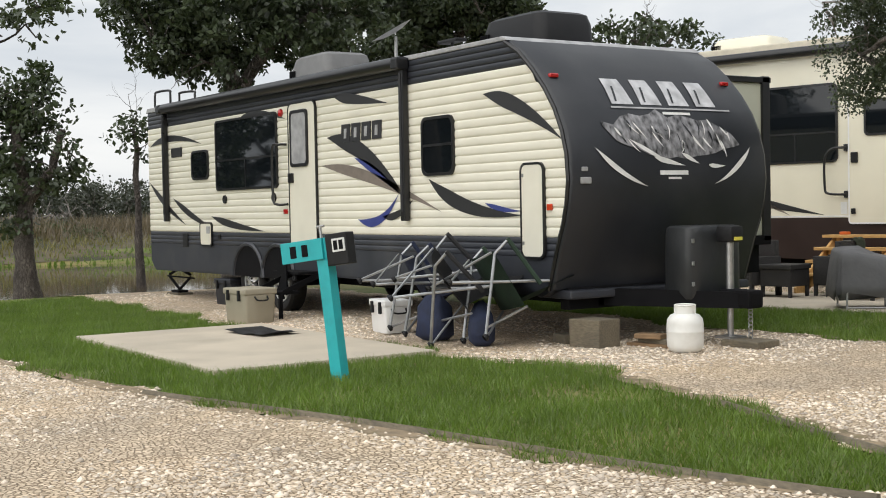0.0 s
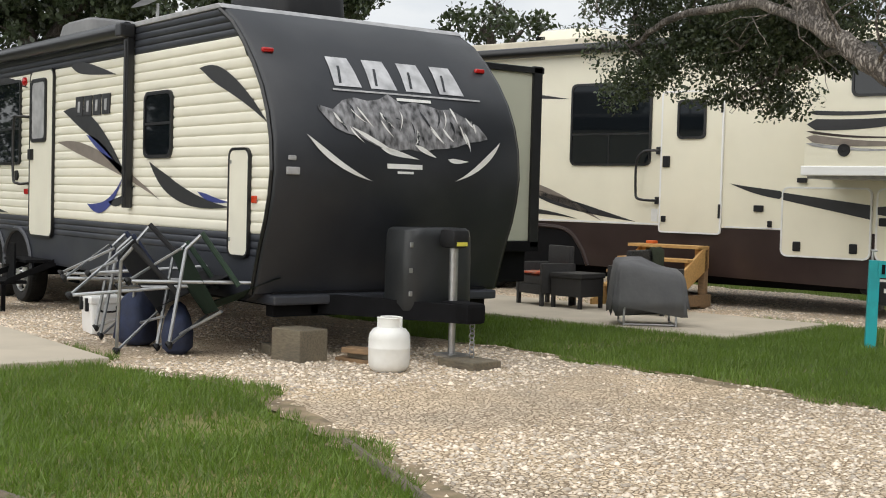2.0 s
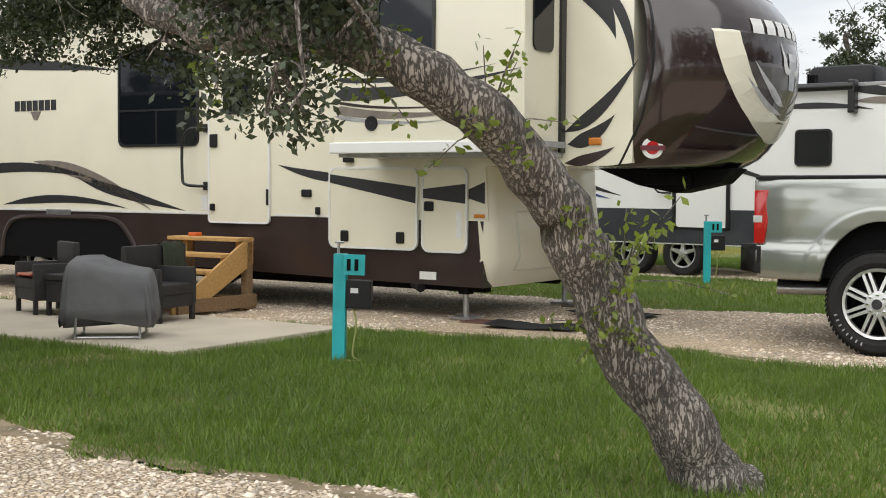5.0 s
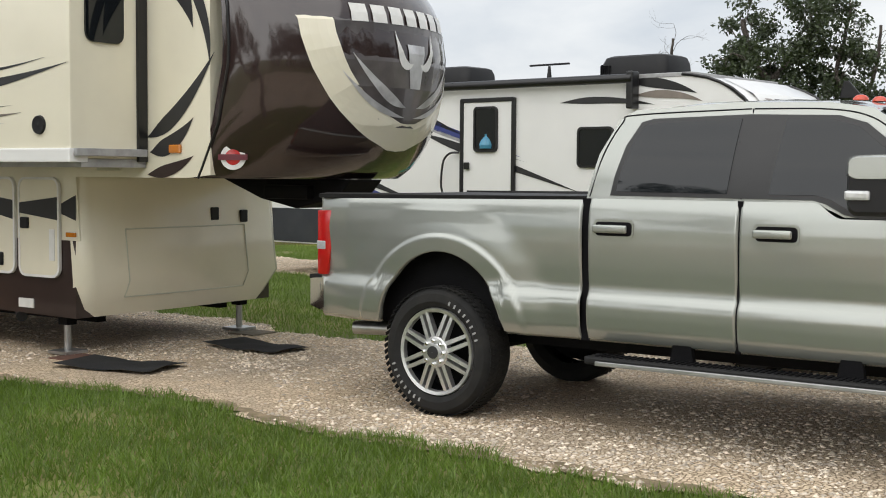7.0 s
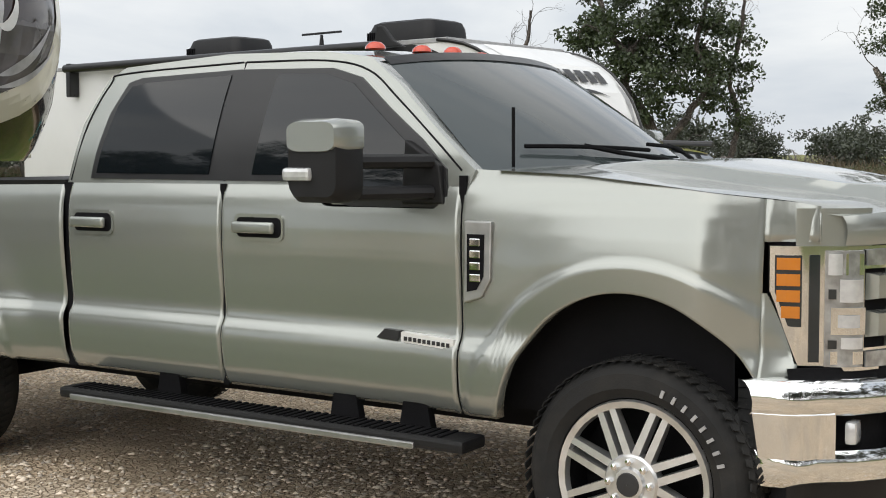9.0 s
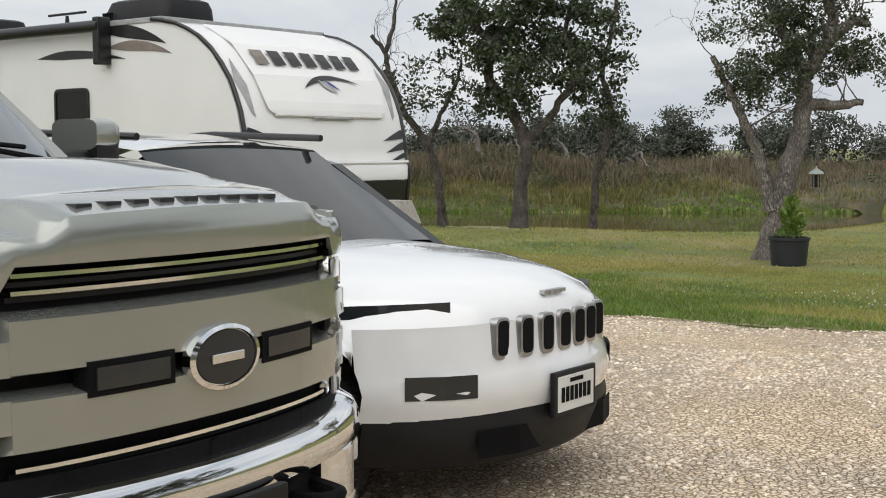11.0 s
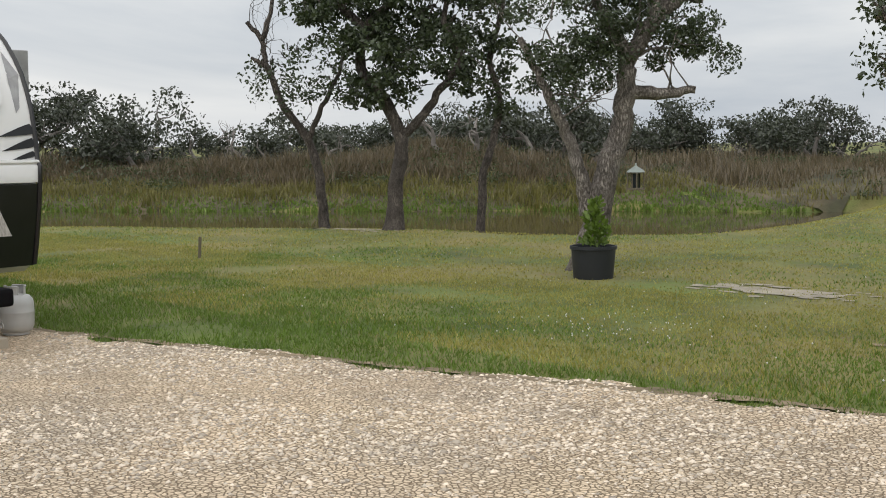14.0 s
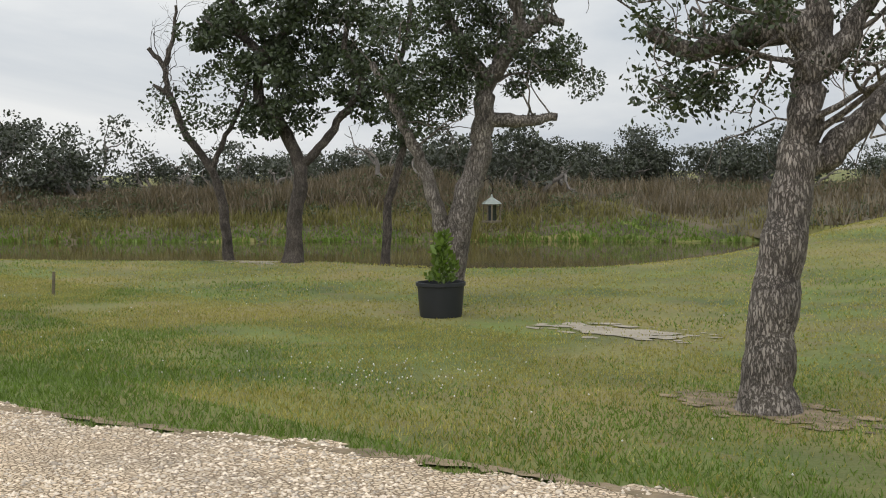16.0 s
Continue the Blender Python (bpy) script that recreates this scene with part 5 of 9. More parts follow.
    def screen_at(u, f):
        return 2.85 + 0.14 * (1 - u * u) + f * (0.56 + 0.24 * (1 - u * u)), W / 2 + u * (0.80 + 0.12 * f), 2.03 + 0.045 * (1 - abs(u) ** 2.6) - f * (0.475 + 0.03 * (1 - u * u))
    for ua, ub in ((-0.80, -0.12), (-0.05, 0.60)):
        wp = part("wiper", tube([screen_at(ua + (ub - ua) * i / 6, 0.86 + 0.05 * i / 6) for i in range(7)], 0.009, 6), FRAME, t, "black wiper")
        part("wiper_arm", tube([screen_at(ub + 0.04, 0.99), screen_at((ua + ub) / 2 + 0.08, 0.93), screen_at((ua + ub) / 2 - 0.06, 0.87)], 0.010, 6), FRAME, wp)
    part("mast_aerial", tube([(3.48, 0.16, 1.55), (3.48, 0.16, 1.78)], 0.007, 6), FRAME, t, "short black aerial")
    part("roof_fin", prism([(2.45, 2.09), (2.62, 2.09), (2.56, 2.12), (2.50, 2.19), (2.47, 2.19)], W / 2 - 0.35, W / 2 - 0.32, 0.006), BLACK, t, "black shark-fin aerial")
    for i in range(5):
        y = W / 2 + (-0.62, -0.26, 0.0, 0.26, 0.62)[i]
        part("cab_lamp", spin([(0.046, 0.0), (0.042, 0.014), (0.026, 0.028), (0.002, 0.032)], (2.66, y, 2.058 + 0.02 * (1 - abs(i - 2) / 2)), "z", 12), REDPL, t, "orange-red cab roof lamp", smooth=True)

    # grille and bumper follow the curve of the nose
    us = [-1 + 2 * j / N for j in range(N + 1)]

    def band(y0, y1, z0, z1, proud, depth=0.05, n=14, nm="", mm=None, label="", w=0.0):
        rows = []
        for i in range(n + 1):
            y = y0 + (y1 - y0) * i / n
            x = hx(y) + proud
            rows.append([(x - depth, y, z0), (x, y, z0 + w), (x, y, z1 - w), (x - depth, y, z1)])
        return part(nm, loft(rows, close=True), mm, t, label, smooth=True)
    band(0.31, W - 0.31, 0.80, 1.35, -0.045, nm="grille_back", mm=FRAME, label="black grille mesh")
    band(0.425, W - 0.425, 1.090, 1.245, 0.024, 0.08, nm="grille_bar", mm=PAINT, label="painted grille bar", w=0.018)
    band(0.425, W - 0.425, 0.915, 1.066, 0.024, 0.08, nm="grille_bar", mm=PAINT, label="painted grille bar", w=0.018)
    for y0, y1 in ((0.318, 0.426), (W - 0.426, W - 0.318)):
        band(y0, y1, 1.090, 1.196, 0.022, 0.08, 5, nm="grille_bar_end", mm=PAINT, w=0.014)
        band(y0, y1, 0.962, 1.066, 0.022, 0.08, 5, nm="grille_bar_end", mm=PAINT, w=0.014)
    for z in (1.318, 1.279, 0.882, 0.845):
        band(0.45, W - 0.45, z, z + 0.010, -0.008, 0.03, nm="chrome_bar", mm=CHROME, label="thin chrome grille bar")
    for z in (1.296, 1.262, 0.865, 0.828):
        band(0.45, W - 0.45, z, z + 0.012, -0.03, 0.02, nm="grille_slat", mm=BLACK)
    for y0, y1 in ((0.60, 0.85), (W - 0.85, W - 0.60)):
        band(y0, y1, 1.035, 1.118, 0.028, 0.05, 4, nm="grille_insert", mm=FRAME)
        band(y0 + 0.02, y1 - 0.02, 1.05, 1.103, 0.033, 0.02, 4, nm="grille_insert", mm=DIMGLASS)
    em = Matrix.Translation((4.945, W / 2, 1.078)) @ Matrix.Diagonal((0.1, 0.135, 0.085, 1))
    part("oval_emblem", spin([(1.0, 0.0), (0.98, 0.25), (0.86, 0.3), (0.84, 0.22), (0.01, 0.26)], (0, 0, 0), "x", 30), CHROME, t, "chrome oval emblem", smooth=True, m=em)
    part("oval_field", spin([(0.82, 0.24), (0.8, 0.28), (0.01, 0.31)], (0, 0, 0), "x", 30), DGREY, t, m=em)
    part("oval_bar", box(4.975, 4.980, W / 2 - 0.06, W / 2 + 0.06, 1.066, 1.090, 0.004), CHROME, t)

    def bx(y):
        v = min(y, W - y)
        if v < 0.13:
            return lerp_line(v, [(0.04, 4.46), (0.055, 4.56), (0.085, 4.64), (0.13, 4.69)])
        u = abs(v - W / 2) / (W / 2)
        return 5.01 - 0.25 * u ** 2 - 0.386 * u ** 8

    def bump_band(y0, y1, zz, nm, mm, label="", n=24, inner=0.05):
        ys = sorted({y0, y1} | {v for v in (0.04, 0.05, 0.06, 0.075, 0.10, 0.13, W - 0.13, W - 0.10, W - 0.075, W - 0.06, W - 0.05, W - 0.04) if y0 <= v <= y1} | {y0 + (y1 - y0) * i / n for i in range(n + 1)})
        rows = []
        for y in ys:
            c = inner if y < W / 2 else -inner
            rake = 0.16 * smooth01((0.12 - min(y, W - y)) / 0.08)
            ring_ = [(bx(y) - inner, y + c, zz[0] - 0.03)] + [(bx(y) + o + rake * max(0, 0.86 - z), y - o * 0.3 * (1 if y < W / 2 else -1), z - 0.03) for z, o in zz[1]] + [(bx(y) - inner, y + c, zz[2] - 0.03)]
            rows.append(ring_)
        return part(nm, loft(rows, close=True), mm, t, label, smooth=True)
    bump_band(0.04, W - 0.04, (0.745, [(0.745, -0.012), (0.755, 0.0), (0.79, 0.008), (0.83, 0.004), (0.855, -0.01), (0.865, -0.035)], 0.868), "front_bumper", CHROME, "polished chrome front bumper")
    for y0, y1 in ((0.04, 0.155), (0.37, 0.46), (W - 0.46, W - 0.37), (W - 0.155, W - 0.04)):
        bump_band(y0, y1, (0.60, [(0.60, 0.0), (0.75, 0.0)], 0.75), "front_bumper", CHROME, n=6)
    bump_band(0.04, W - 0.04, (0.50, [(0.50, -0.04), (0.52, -0.008), (0.56, 0.0), (0.60, 0.0), (0.625, -0.012)], 0.63), "front_bumper", CHROME)
    bump_band(0.10, W - 0.10, (0.5, [(0.52, -0.085), (0.85, -0.085)], 0.85), "bumper_back", FRAME, inner=0.12)
    bump_band(0.06, W - 0.06, (0.36, [(0.38, -0.09), (0.44, -0.04), (0.51, -0.03)], 0.51), "lower_valance", BLACK, "black lower valance")
    # black filler between bumper and lamps
    bump_band(0.09, W - 0.09, (0.84, [(0.84, -0.06), (0.90, -0.075)], 0.90), "bumper_gap", FRAME)
    for y in (0.225, W - 0.225):
        part("fog_lamp", box(bx(y) - 0.06, bx(y) - 0.02, y - 0.04, y + 0.04, 0.615, 0.695, 0.015), CLEAR, t, "clear fog lamp", smooth=True)
    part("plate_bracket", box(bx(W / 2), bx(W / 2) + 0.03, W / 2 - 0.16, W / 2 + 0.16, 0.56, 0.73, 0.01), BLACK, t, "empty black plate bracket")
    for y in (0.72, W - 0.72):
        part("tow_hook", tube(arc([(bx(y) - 0.05, y, 0.64), (bx(y) + 0.06, y, 0.65), (bx(y) + 0.08, y + 0.05, 0.66), (bx(y) - 0.05, y + 0.1, 0.66)], 4), 0.02, 8), FRAME, t, "black tow hook", smooth=True)
    return t


build_truck()


# ---- fifth-wheel trailer in ivory and brown ----
def build_fifth_wheel():
    t = thing("fifth_wheel_trailer", "ivory and brown fifth-wheel trailer with raised bedroom slide-out", "trailer", pose(0, 8.25, 0, 0, 0, 12.3))
    W = 2.44
    part("body", prism([(-8.6, 1.03), (-8.6, 3.3), (-8.4, 3.42), (2.1, 3.42), (2.3, 3.2), (2.3, 1.6), (2.05, 1.575), (0.72, 1.575), (0.76, 1.03)], 0.0, W), IVORY, t, "glossy ivory side wall")
    part("skirt", prism([(-8.6, 1.028), (0.70, 1.028), (0.70, 0.36), (-0.8, 0.38), (-4.1, 0.44), (-4.15, 0.62), (-6.6, 0.62), (-6.65, 0.42), (-8.6, 0.42)], 0.004, W - 0.004), BROWN_SKIRT, t, "dark brown skirt")
    part("waist_line", box(-8.6, -2.98, -0.008, 0.0, 1.035, 1.06), PALE, t)
    part("waist_line", box(-2.0, -1.2, -0.008, 0.0, 1.035, 1.055), PALE, t)
    # front wall of the lower body, slightly bowed, with a large panel
    rows = []
    for x, z, yi in ((0.70, 0.36, 0.10), (0.86, 0.66, -0.01), (0.82, 1.0, 0.0), (0.75, 1.573, 0.0)):
        rows.append([(x - 0.18, yi, z), (x - 0.04, yi + 0.02, z), (x, yi + 0.10, z), (x + 0.03, W / 2, z), (x, W - yi - 0.10, z), (x - 0.04, W - yi - 0.02, z), (x - 0.18, W - yi, z)])
    fw = part("front_bulkhead", loft(rows), IVORY, t, "ivory front bulkhead with access panel", smooth="all")

    def bulk(y, z):
        x = lerp_line(z, [(0.36, 0.70), (0.66, 0.86), (1.0, 0.82), (1.573, 0.75)])
        return (x + 0.005 + 0.03 * (1 - abs(y - W / 2) / (W / 2)), y, z)
    for pts in ([(0.45 + 1.5 * i / 10, 1.12) for i in range(11)], [(0.45 + 1.5 * i / 10, 0.52) for i in range(11)], [(0.45, 0.52 + 0.6 * i / 8) for i in range(9)], [(1.95, 0.52 + 0.6 * i / 8) for i in range(9)]):
        part("panel_seam", tube([bulk(a, b) for a, b in pts], 0.006, 5), SLIDE_CREAM, fw)
    for y, z in ((1.55, 1.23), (1.95, 1.2)):
        p = bulk(y, z)
        part("vent", box(p[0] - 0.01, p[0] + 0.012, y - 0.05, y + 0.05, z - 0.06, z + 0.06, 0.01), BLACK, fw)
    # moulded nose cap
    XS = [(1.575, 2.12), (1.75, 2.20), (2.0, 2.32), (2.5, 2.44), (3.0, 2.42), (3.3, 2.28), (3.5, 2.05)]
    XC = [(1.575, 2.82), (1.66, 3.0), (1.8, 3.16), (2.0, 3.28), (2.3, 3.37), (2.6, 3.39), (2.9, 3.33), (3.15, 3.17), (3.35, 2.9), (3.5, 2.55)]

    def nose(u, z, off=0.0):
        """u from -1 (near side) to 1 (far side)."""
        a, b = lerp_line(z, XS), lerp_line(z, XC)
        x = a + (b - a) * (1 - abs(u) ** 2.1) ** 0.62
        w = W / 2 * (1 - 0.0 * z)
        return (x + off, W / 2 + u * (w + off), z)
    us = [math.sin(math.pi / 2 * (-1 + 2 * j / 28)) for j in range(29)]
    zs = [1.575, 1.6, 1.66, 1.75, 1.87, 2.0, 2.15, 2.3, 2.45, 2.6, 2.75, 2.9, 3.05, 3.2, 3.35, 3.5]
    rows = [[nose(u, z) for u in us] for z in zs]
    rows.insert(0, [(2.2 + (p[0] - 2.2) * 0.4, W / 2 + (p[1] - W / 2) * 0.5, 1.57) for p in rows[0]])
    rows.append([(1.9, W / 2 + u * W / 2 * 0.95, 3.52) for u in us])
    part("nose_cap", loft(rows), BROWN, t, "glossy dark brown moulded nose cap", smooth="all")
    # pale shield outline and silver emblem on the nose
    def shield(k, off):
        """A closed U-shaped outline on the nose, k scales it."""
        pts = []
        for i in range(25):
            a = math.pi + math.pi * i / 24
            pts.append((0.02 + 0.80 * k * math.cos(a), 2.80 + 0.98 * k * math.sin(a) * (1.0 if abs(math.cos(a)) > 0.2 else 1.02)))
        return pts
    rows = []
    for (u1, z1), (u2, z2) in zip(shield(1.0, 0), shield(0.78, 0)):
        rows.append(((u1, max(1.6, z1)), (u2, z2)))
    rows.insert(0, ((-0.86, 3.35), (-0.68, 3.35)))
    rows.append(((0.90, 3.35), (0.72, 3.35)))
    decal("pale_shield", rows, lambda u, v: nose(max(-0.999, min(0.999, u)), v, 0.006), IVORY, t, "pale ivory shield-shaped band", cols=4)
    inner = [((-0.60 * s, z), (0.62 * s, z)) for z, s in ((1.99, 0.15), (2.05, 0.45), (2.15, 0.66), (2.3, 0.84), (2.5, 0.96), (2.8, 1.0), (3.2, 1.0))]
    decal("grey_shield", inner, lambda u, v: nose(u, v, 0.005), mat("brown_grey_print", (0.09, 0.08, 0.08), 0.25, vary=0.5, scale=3, coat=0.4), t, "dark grey printed shield", cols=10)
    for s in (-1, 1):
        decal("silver_flourish", swoosh((s * 0.06, 2.15), (s * 0.30, 2.2), (s * 0.52, 2.55), 0.07), lambda u, v: nose(u + 0.01, v, 0.009), SILVER, t, "silver curved flourish", cols=2)
        decal("silver_flourish", swoosh((s * 0.05, 2.07), (s * 0.38, 2.1), (s * 0.58, 2.42), 0.045), lambda u, v: nose(u + 0.01, v, 0.009), SILVER, t, cols=2)
        decal("silver_flourish", swoosh((s * 0.04, 2.50), (s * 0.16, 2.40), (s * 0.20, 2.75), 0.07), lambda u, v: nose(u + 0.01, v, 0.009), PALE, t, cols=2)
    decal("silver_flourish", [((-0.05 - 0.04 * k / 5, 2.30 + 0.35 * k / 5), (0.06 + 0.04 * k / 5, 2.30 + 0.35 * k / 5)) for k in range(6)], lambda u, v: nose(u, v, 0.009), SILVER, t, cols=2)
    for k in range(7):
        u0 = -0.5 + k * 0.145
        decal("emblem_block", [((u0, 2.80), (u0 + 0.11, 2.80)), ((u0, 2.87), (u0 + 0.11, 2.87)), ((u0, 2.94), (u0 + 0.11, 2.94))], lambda u, v: nose(u, v, 0.010), PALE, t, cols=2)
    part("cap_seam", tube([nose(-0.995, z, 0.004) for z in zs], 0.012, 6), SATIN, t)
    # round sticker near the cap's lower edge
    p = nose(-0.93, 1.74, 0.004)
    part("round_sticker", spin([(0.10, 0.0), (0.098, -0.006), (0.002, -0.007)], (0, 0, 0), "y", 24), PALE, t, "round red and white sticker", m=Matrix.Translation((p[0] + 0.0, p[1] - 0.002, p[2])) @ Matrix.Rotation(radians(32), 4, "Z"))
    part("sticker_field", spin([(0.062, -0.007), (0.06, -0.011), (0.002, -0.012)], (0, 0, 0), "y", 20), REDLENS, t, m=Matrix.Translation((p[0], p[1] - 0.002, p[2])) @ Matrix.Rotation(radians(32), 4, "Z"))
    part("sticker_bar", box(-0.115, 0.115, -0.018, -0.008, -0.022, 0.022), mat("maroon_print", (0.12, 0.02, 0.03), 0.4), t, m=Matrix.Translation((p[0], p[1] - 0.002, p[2])) @ Matrix.Rotation(radians(32), 4, "Z"))
    part("side_marker", box(1.86, 1.99, -0.025, 0.0, 1.77, 1.84, 0.015), AMBER, t, "amber side marker lamp")
    # hitch pin box under the nose
    part("pin_box", prism([(1.45, 1.57), (2.9, 1.57), (2.75, 1.42), (2.3, 1.32), (1.9, 1.40)], W / 2 - 0.22, W / 2 + 0.22, 0.02), FRAME, t, "black hitch pin box")
    part("pin_cover", box(2.0, 2.5, W / 2 - 0.3, W / 2 + 0.3, 1.40, 1.52, 0.03), FRAME, t)
    # raised bedroom slide-out
    X0, X1, Y = -0.60, 1.58, -0.76
    so = part("slide_out", box(X0, X1, Y, 0.01, 1.72, 3.36, 0.012), IVORY, t, "ivory bedroom slide-out")
    part("slide_sill", box(X0 - 0.03, X1 + 0.01, Y - 0.02, Y + 0.16, 1.69, 1.80, 0.012), WHITE, so)
    part("slide_under", box(X0, X1, Y + 0.1, 0.0, 1.655, 1.72), LGREY, so)
    part("end_frame", box(X1, X1 + 0.03, -0.10, -0.01, 1.70, 3.36), SATIN, so)
    part("end_ledge", box(X1, X1 + 0.05, Y + 0.02, -0.03, 1.74, 1.80, 0.006), LGREY, so)
    ew = part("end_window", prism(rrect(Y + 0.14, -0.24, 2.62, 3.25, 0.08), X1 + 0.002, X1 + 0.02, plane="yz"), GLASS, so, "dark rounded end window")
    framed_window(so, X0 + 0.55, 0.62, 2.58, 3.2, Y - 0.002, r=0.06)
    for x in (-0.12, 1.22):
        part("round_vent", spin([(0.075, 0.0), (0.07, -0.02), (0.03, -0.015), (0.002, -0.02)], (x, Y, 1.98), "y", 16), BLACK, so, "black round vent", smooth=True)

    def sface(u, v):
        return (u, Y - 0.004, v)
    for a, b, c, w, mm in (((-0.58, 2.28), (0.3, 2.22), (1.55, 2.45), 0.13, DGREY), ((-0.58, 2.42), (0.3, 2.34), (1.3, 2.5), 0.05, DGREY), ((-0.58, 2.13), (0.1, 2.0), (1.0, 2.08), 0.09, TAN), ((-0.58, 2.20), (0.1, 2.08), (0.9, 2.14), 0.03, BROWN_SKIRT), ((-0.58, 2.06), (0.1, 1.94), (0.8, 2.0), 0.04, LGREY)):
        decal("stripe", swoosh(a, b, c, w, 16, lead=0.02), sface, mm, so)
    # openings
    framed_window(t, -4.44, -3.13, 1.82, 2.95, -0.004, rail=2.25, mull=-3.8, r=0.07)
    d = slab_door(t, -2.97, -2.05, 0.94, 2.80, -0.010, IVORY, "ivory entry door with small window", "entry_door", 0.03, WHITE)
    framed_window(d, -2.72, -2.30, 2.17, 2.68, -0.030, r=0.05)
    part("door_latch", box(-2.92, -2.82, -0.06, -0.02, 1.80, 1.95, 0.012), BLACK, d)
    part("door_latch", box(-2.92, -2.86, -0.06, -0.02, 1.08, 1.16, 0.012), BLACK, d)
    for z in (1.15, 2.5):
        part("hinge", box(-2.09, -2.06, -0.045, -0.02, z, z + 0.18, 0.006), SATIN, d)
    part("grab_handle", tube(arc([(-2.98, -0.02, 2.02), (-3.06, -0.10, 2.02), (-3.18, -0.12, 2.0), (-3.28, -0.12, 1.86), (-3.28, -0.12, 1.46), (-3.24, -0.12, 1.38), (-3.1, -0.1, 1.36), (-2.98, -0.02, 1.36)], 4), 0.018, 8), SATIN, t, "folding black grab handle", smooth=True)
    for z in (1.36, 2.02):
        part("handle_mount", box(-3.03, -2.97, -0.05, 0.0, z - 0.05, z + 0.05, 0.01), SATIN, t)
    c1 = slab_door(t, -1.22, -0.07, 0.71, 1.57, -0.010, IVORY, "ivory storage hatch with two black latches", "storage_hatch", 0.07, PALE)
    for x in (-1.0, -0.28):
        part("latch", box(x - 0.05, x + 0.05, -0.05, -0.02, 0.78, 0.90, 0.015), BLACK, c1)
    c2 = slab_door(t, -0.02, 0.53, 0.70, 1.57, -0.010, IVORY, "ivory storage hatch with a black latch", "storage_hatch", 0.07, PALE)
    part("latch", box(0.02, 0.13, -0.05, -0.02, 1.12, 1.22, 0.015), BLACK, c2)
    part("warning_label", box(0.40, 0.47, -0.034, -0.028, 0.85, 1.12), PALE, c2)
    part("outlet_cover", box(-1.60, -1.47, -0.03, 0.0, 1.25, 1.33, 0.01), BLACK, t)
    part("outlet_cover", box(-1.40, -1.35, -0.04, 0.0, 1.06, 1.14, 0.01), BLACK, t)
    part("outlet_cover", box(-1.02, -0.90, -0.05, 0.0, 1.62, 1.68, 0.01), BLACK, t)
    part("side_marker", box(0.60, 0.72, -0.02, 0.0, 1.06, 1.10, 0.006), AMBER, t)
    part("warning_label", box(-0.05, 0.15, -0.012, 0.0, 0.42, 0.50), PALE, t)
    part("round_light", box(1.0, 1.28, -0.02, 0.0, 1.63, 1.70, 0.02), SLIDE_CREAM, t)
    part("sticker", box(-3.10, -3.0, -0.006, 0.0, 1.08, 1.25), PALE, t)

    def side(u, v):
        return (u, -0.0045, v)
    for a, b, c, w, mm in (((-7.8, 1.42), (-6.2, 1.75), (-4.8, 1.42), 0.13, DGREY), ((-6.0, 1.66), (-4.9, 1.55), (-3.9, 1.07), 0.16, TAN), ((-5.2, 1.46), (-4.4, 1.25), (-3.35, 1.07), 0.13, DGREY), ((-6.6, 1.10), (-5.4, 1.28), (-4.3, 1.08), 0.10, DGREY),
                           ((-7.2, 2.95), (-6.0, 2.9), (-4.5, 2.75), 0.14, DGREY), ((1.60, 1.9), (1.95, 2.0), (2.35, 2.55), 0.13, DGREY), ((1.63, 1.78), (1.9, 1.80), (2.12, 2.05), 0.14, DGREY), ((1.95, 3.3), (2.3, 2.9), (2.30, 2.45), 0.10, DGREY), ((1.6, 3.35), (2.0, 3.2), (2.12, 2.75), 0.22, DGREY), ((1.6, 1.6), (1.9, 1.62), (2.12, 1.75), 0.10, BROWN_SKIRT)):
        decal("stripe", swoosh(a, b, c, w, 18), side, mm, t)
    decal("stripe", swoosh((-1.95, 1.60), (-1.6, 1.50), (-1.2, 1.46), 0.10, lead=0.95), side, DGREY, t)
    for u0, u1, za, zb, w, par, y in ((-1.2, -0.09, 1.45, 1.28, 0.17, c1, -0.032), (0.0, 0.51, 1.30, 1.30, 0.20, c2, -0.032), (0.53, 0.72, 1.30, 1.31, 0.22, t, -0.005)):
        decal("stripe", [((u0 + (u1 - u0) * k / 8, za + (zb - za) * k / 8 + 0.5 * (0.09 + (w - 0.09) * k / 8)), (u0 + (u1 - u0) * k / 8, za + (zb - za) * k / 8 - 0.5 * (0.09 + (w - 0.09) * k / 8))) for k in range(9)], lambda u, v, y=y: (u, y, v), DGREY, par)
    for k in range(7):
        part("side_emblem", box(-6.35 + k * 0.115, -6.26 + k * 0.115, -0.008, 0.0, 2.30, 2.43), DGREY, t)
    part("side_emblem", prism([(-6.05, 2.29), (-5.85, 2.29), (-5.92, 2.18), (-5.98, 2.18)], -0.008, 0.0), TAN, t)
    # awning, roof fairing, roof top
    part("awning", tube([(-7.4, -0.12, 3.42), (-1.2, -0.12, 3.42)], 0.075, 12), SATIN, t, "rolled black awning", smooth=True)
    for x, z in ((-7.35, 1.75), (-1.25, 3.2)):
        part("awning_arm", box(x - 0.04, x + 0.04, -0.09, 0.0, z, 3.40, 0.01), SATIN, t)
    part("roof", prism([(-8.6, 3.42), (-8.3, 3.62), (-3.0, 3.60), (1.5, 3.52), (2.1, 3.42)], 0.05, W - 0.05, 0.02), mat("pale_roof", (0.6, 0.55, 0.44), 0.6, vary=0.1), t, "pale beige roof fairing")
    rooftop_unit(t, (-5.2, 1.2, 3.6), "cream roof air conditioner", 1.1, 0.8, 0.28, IVORY)
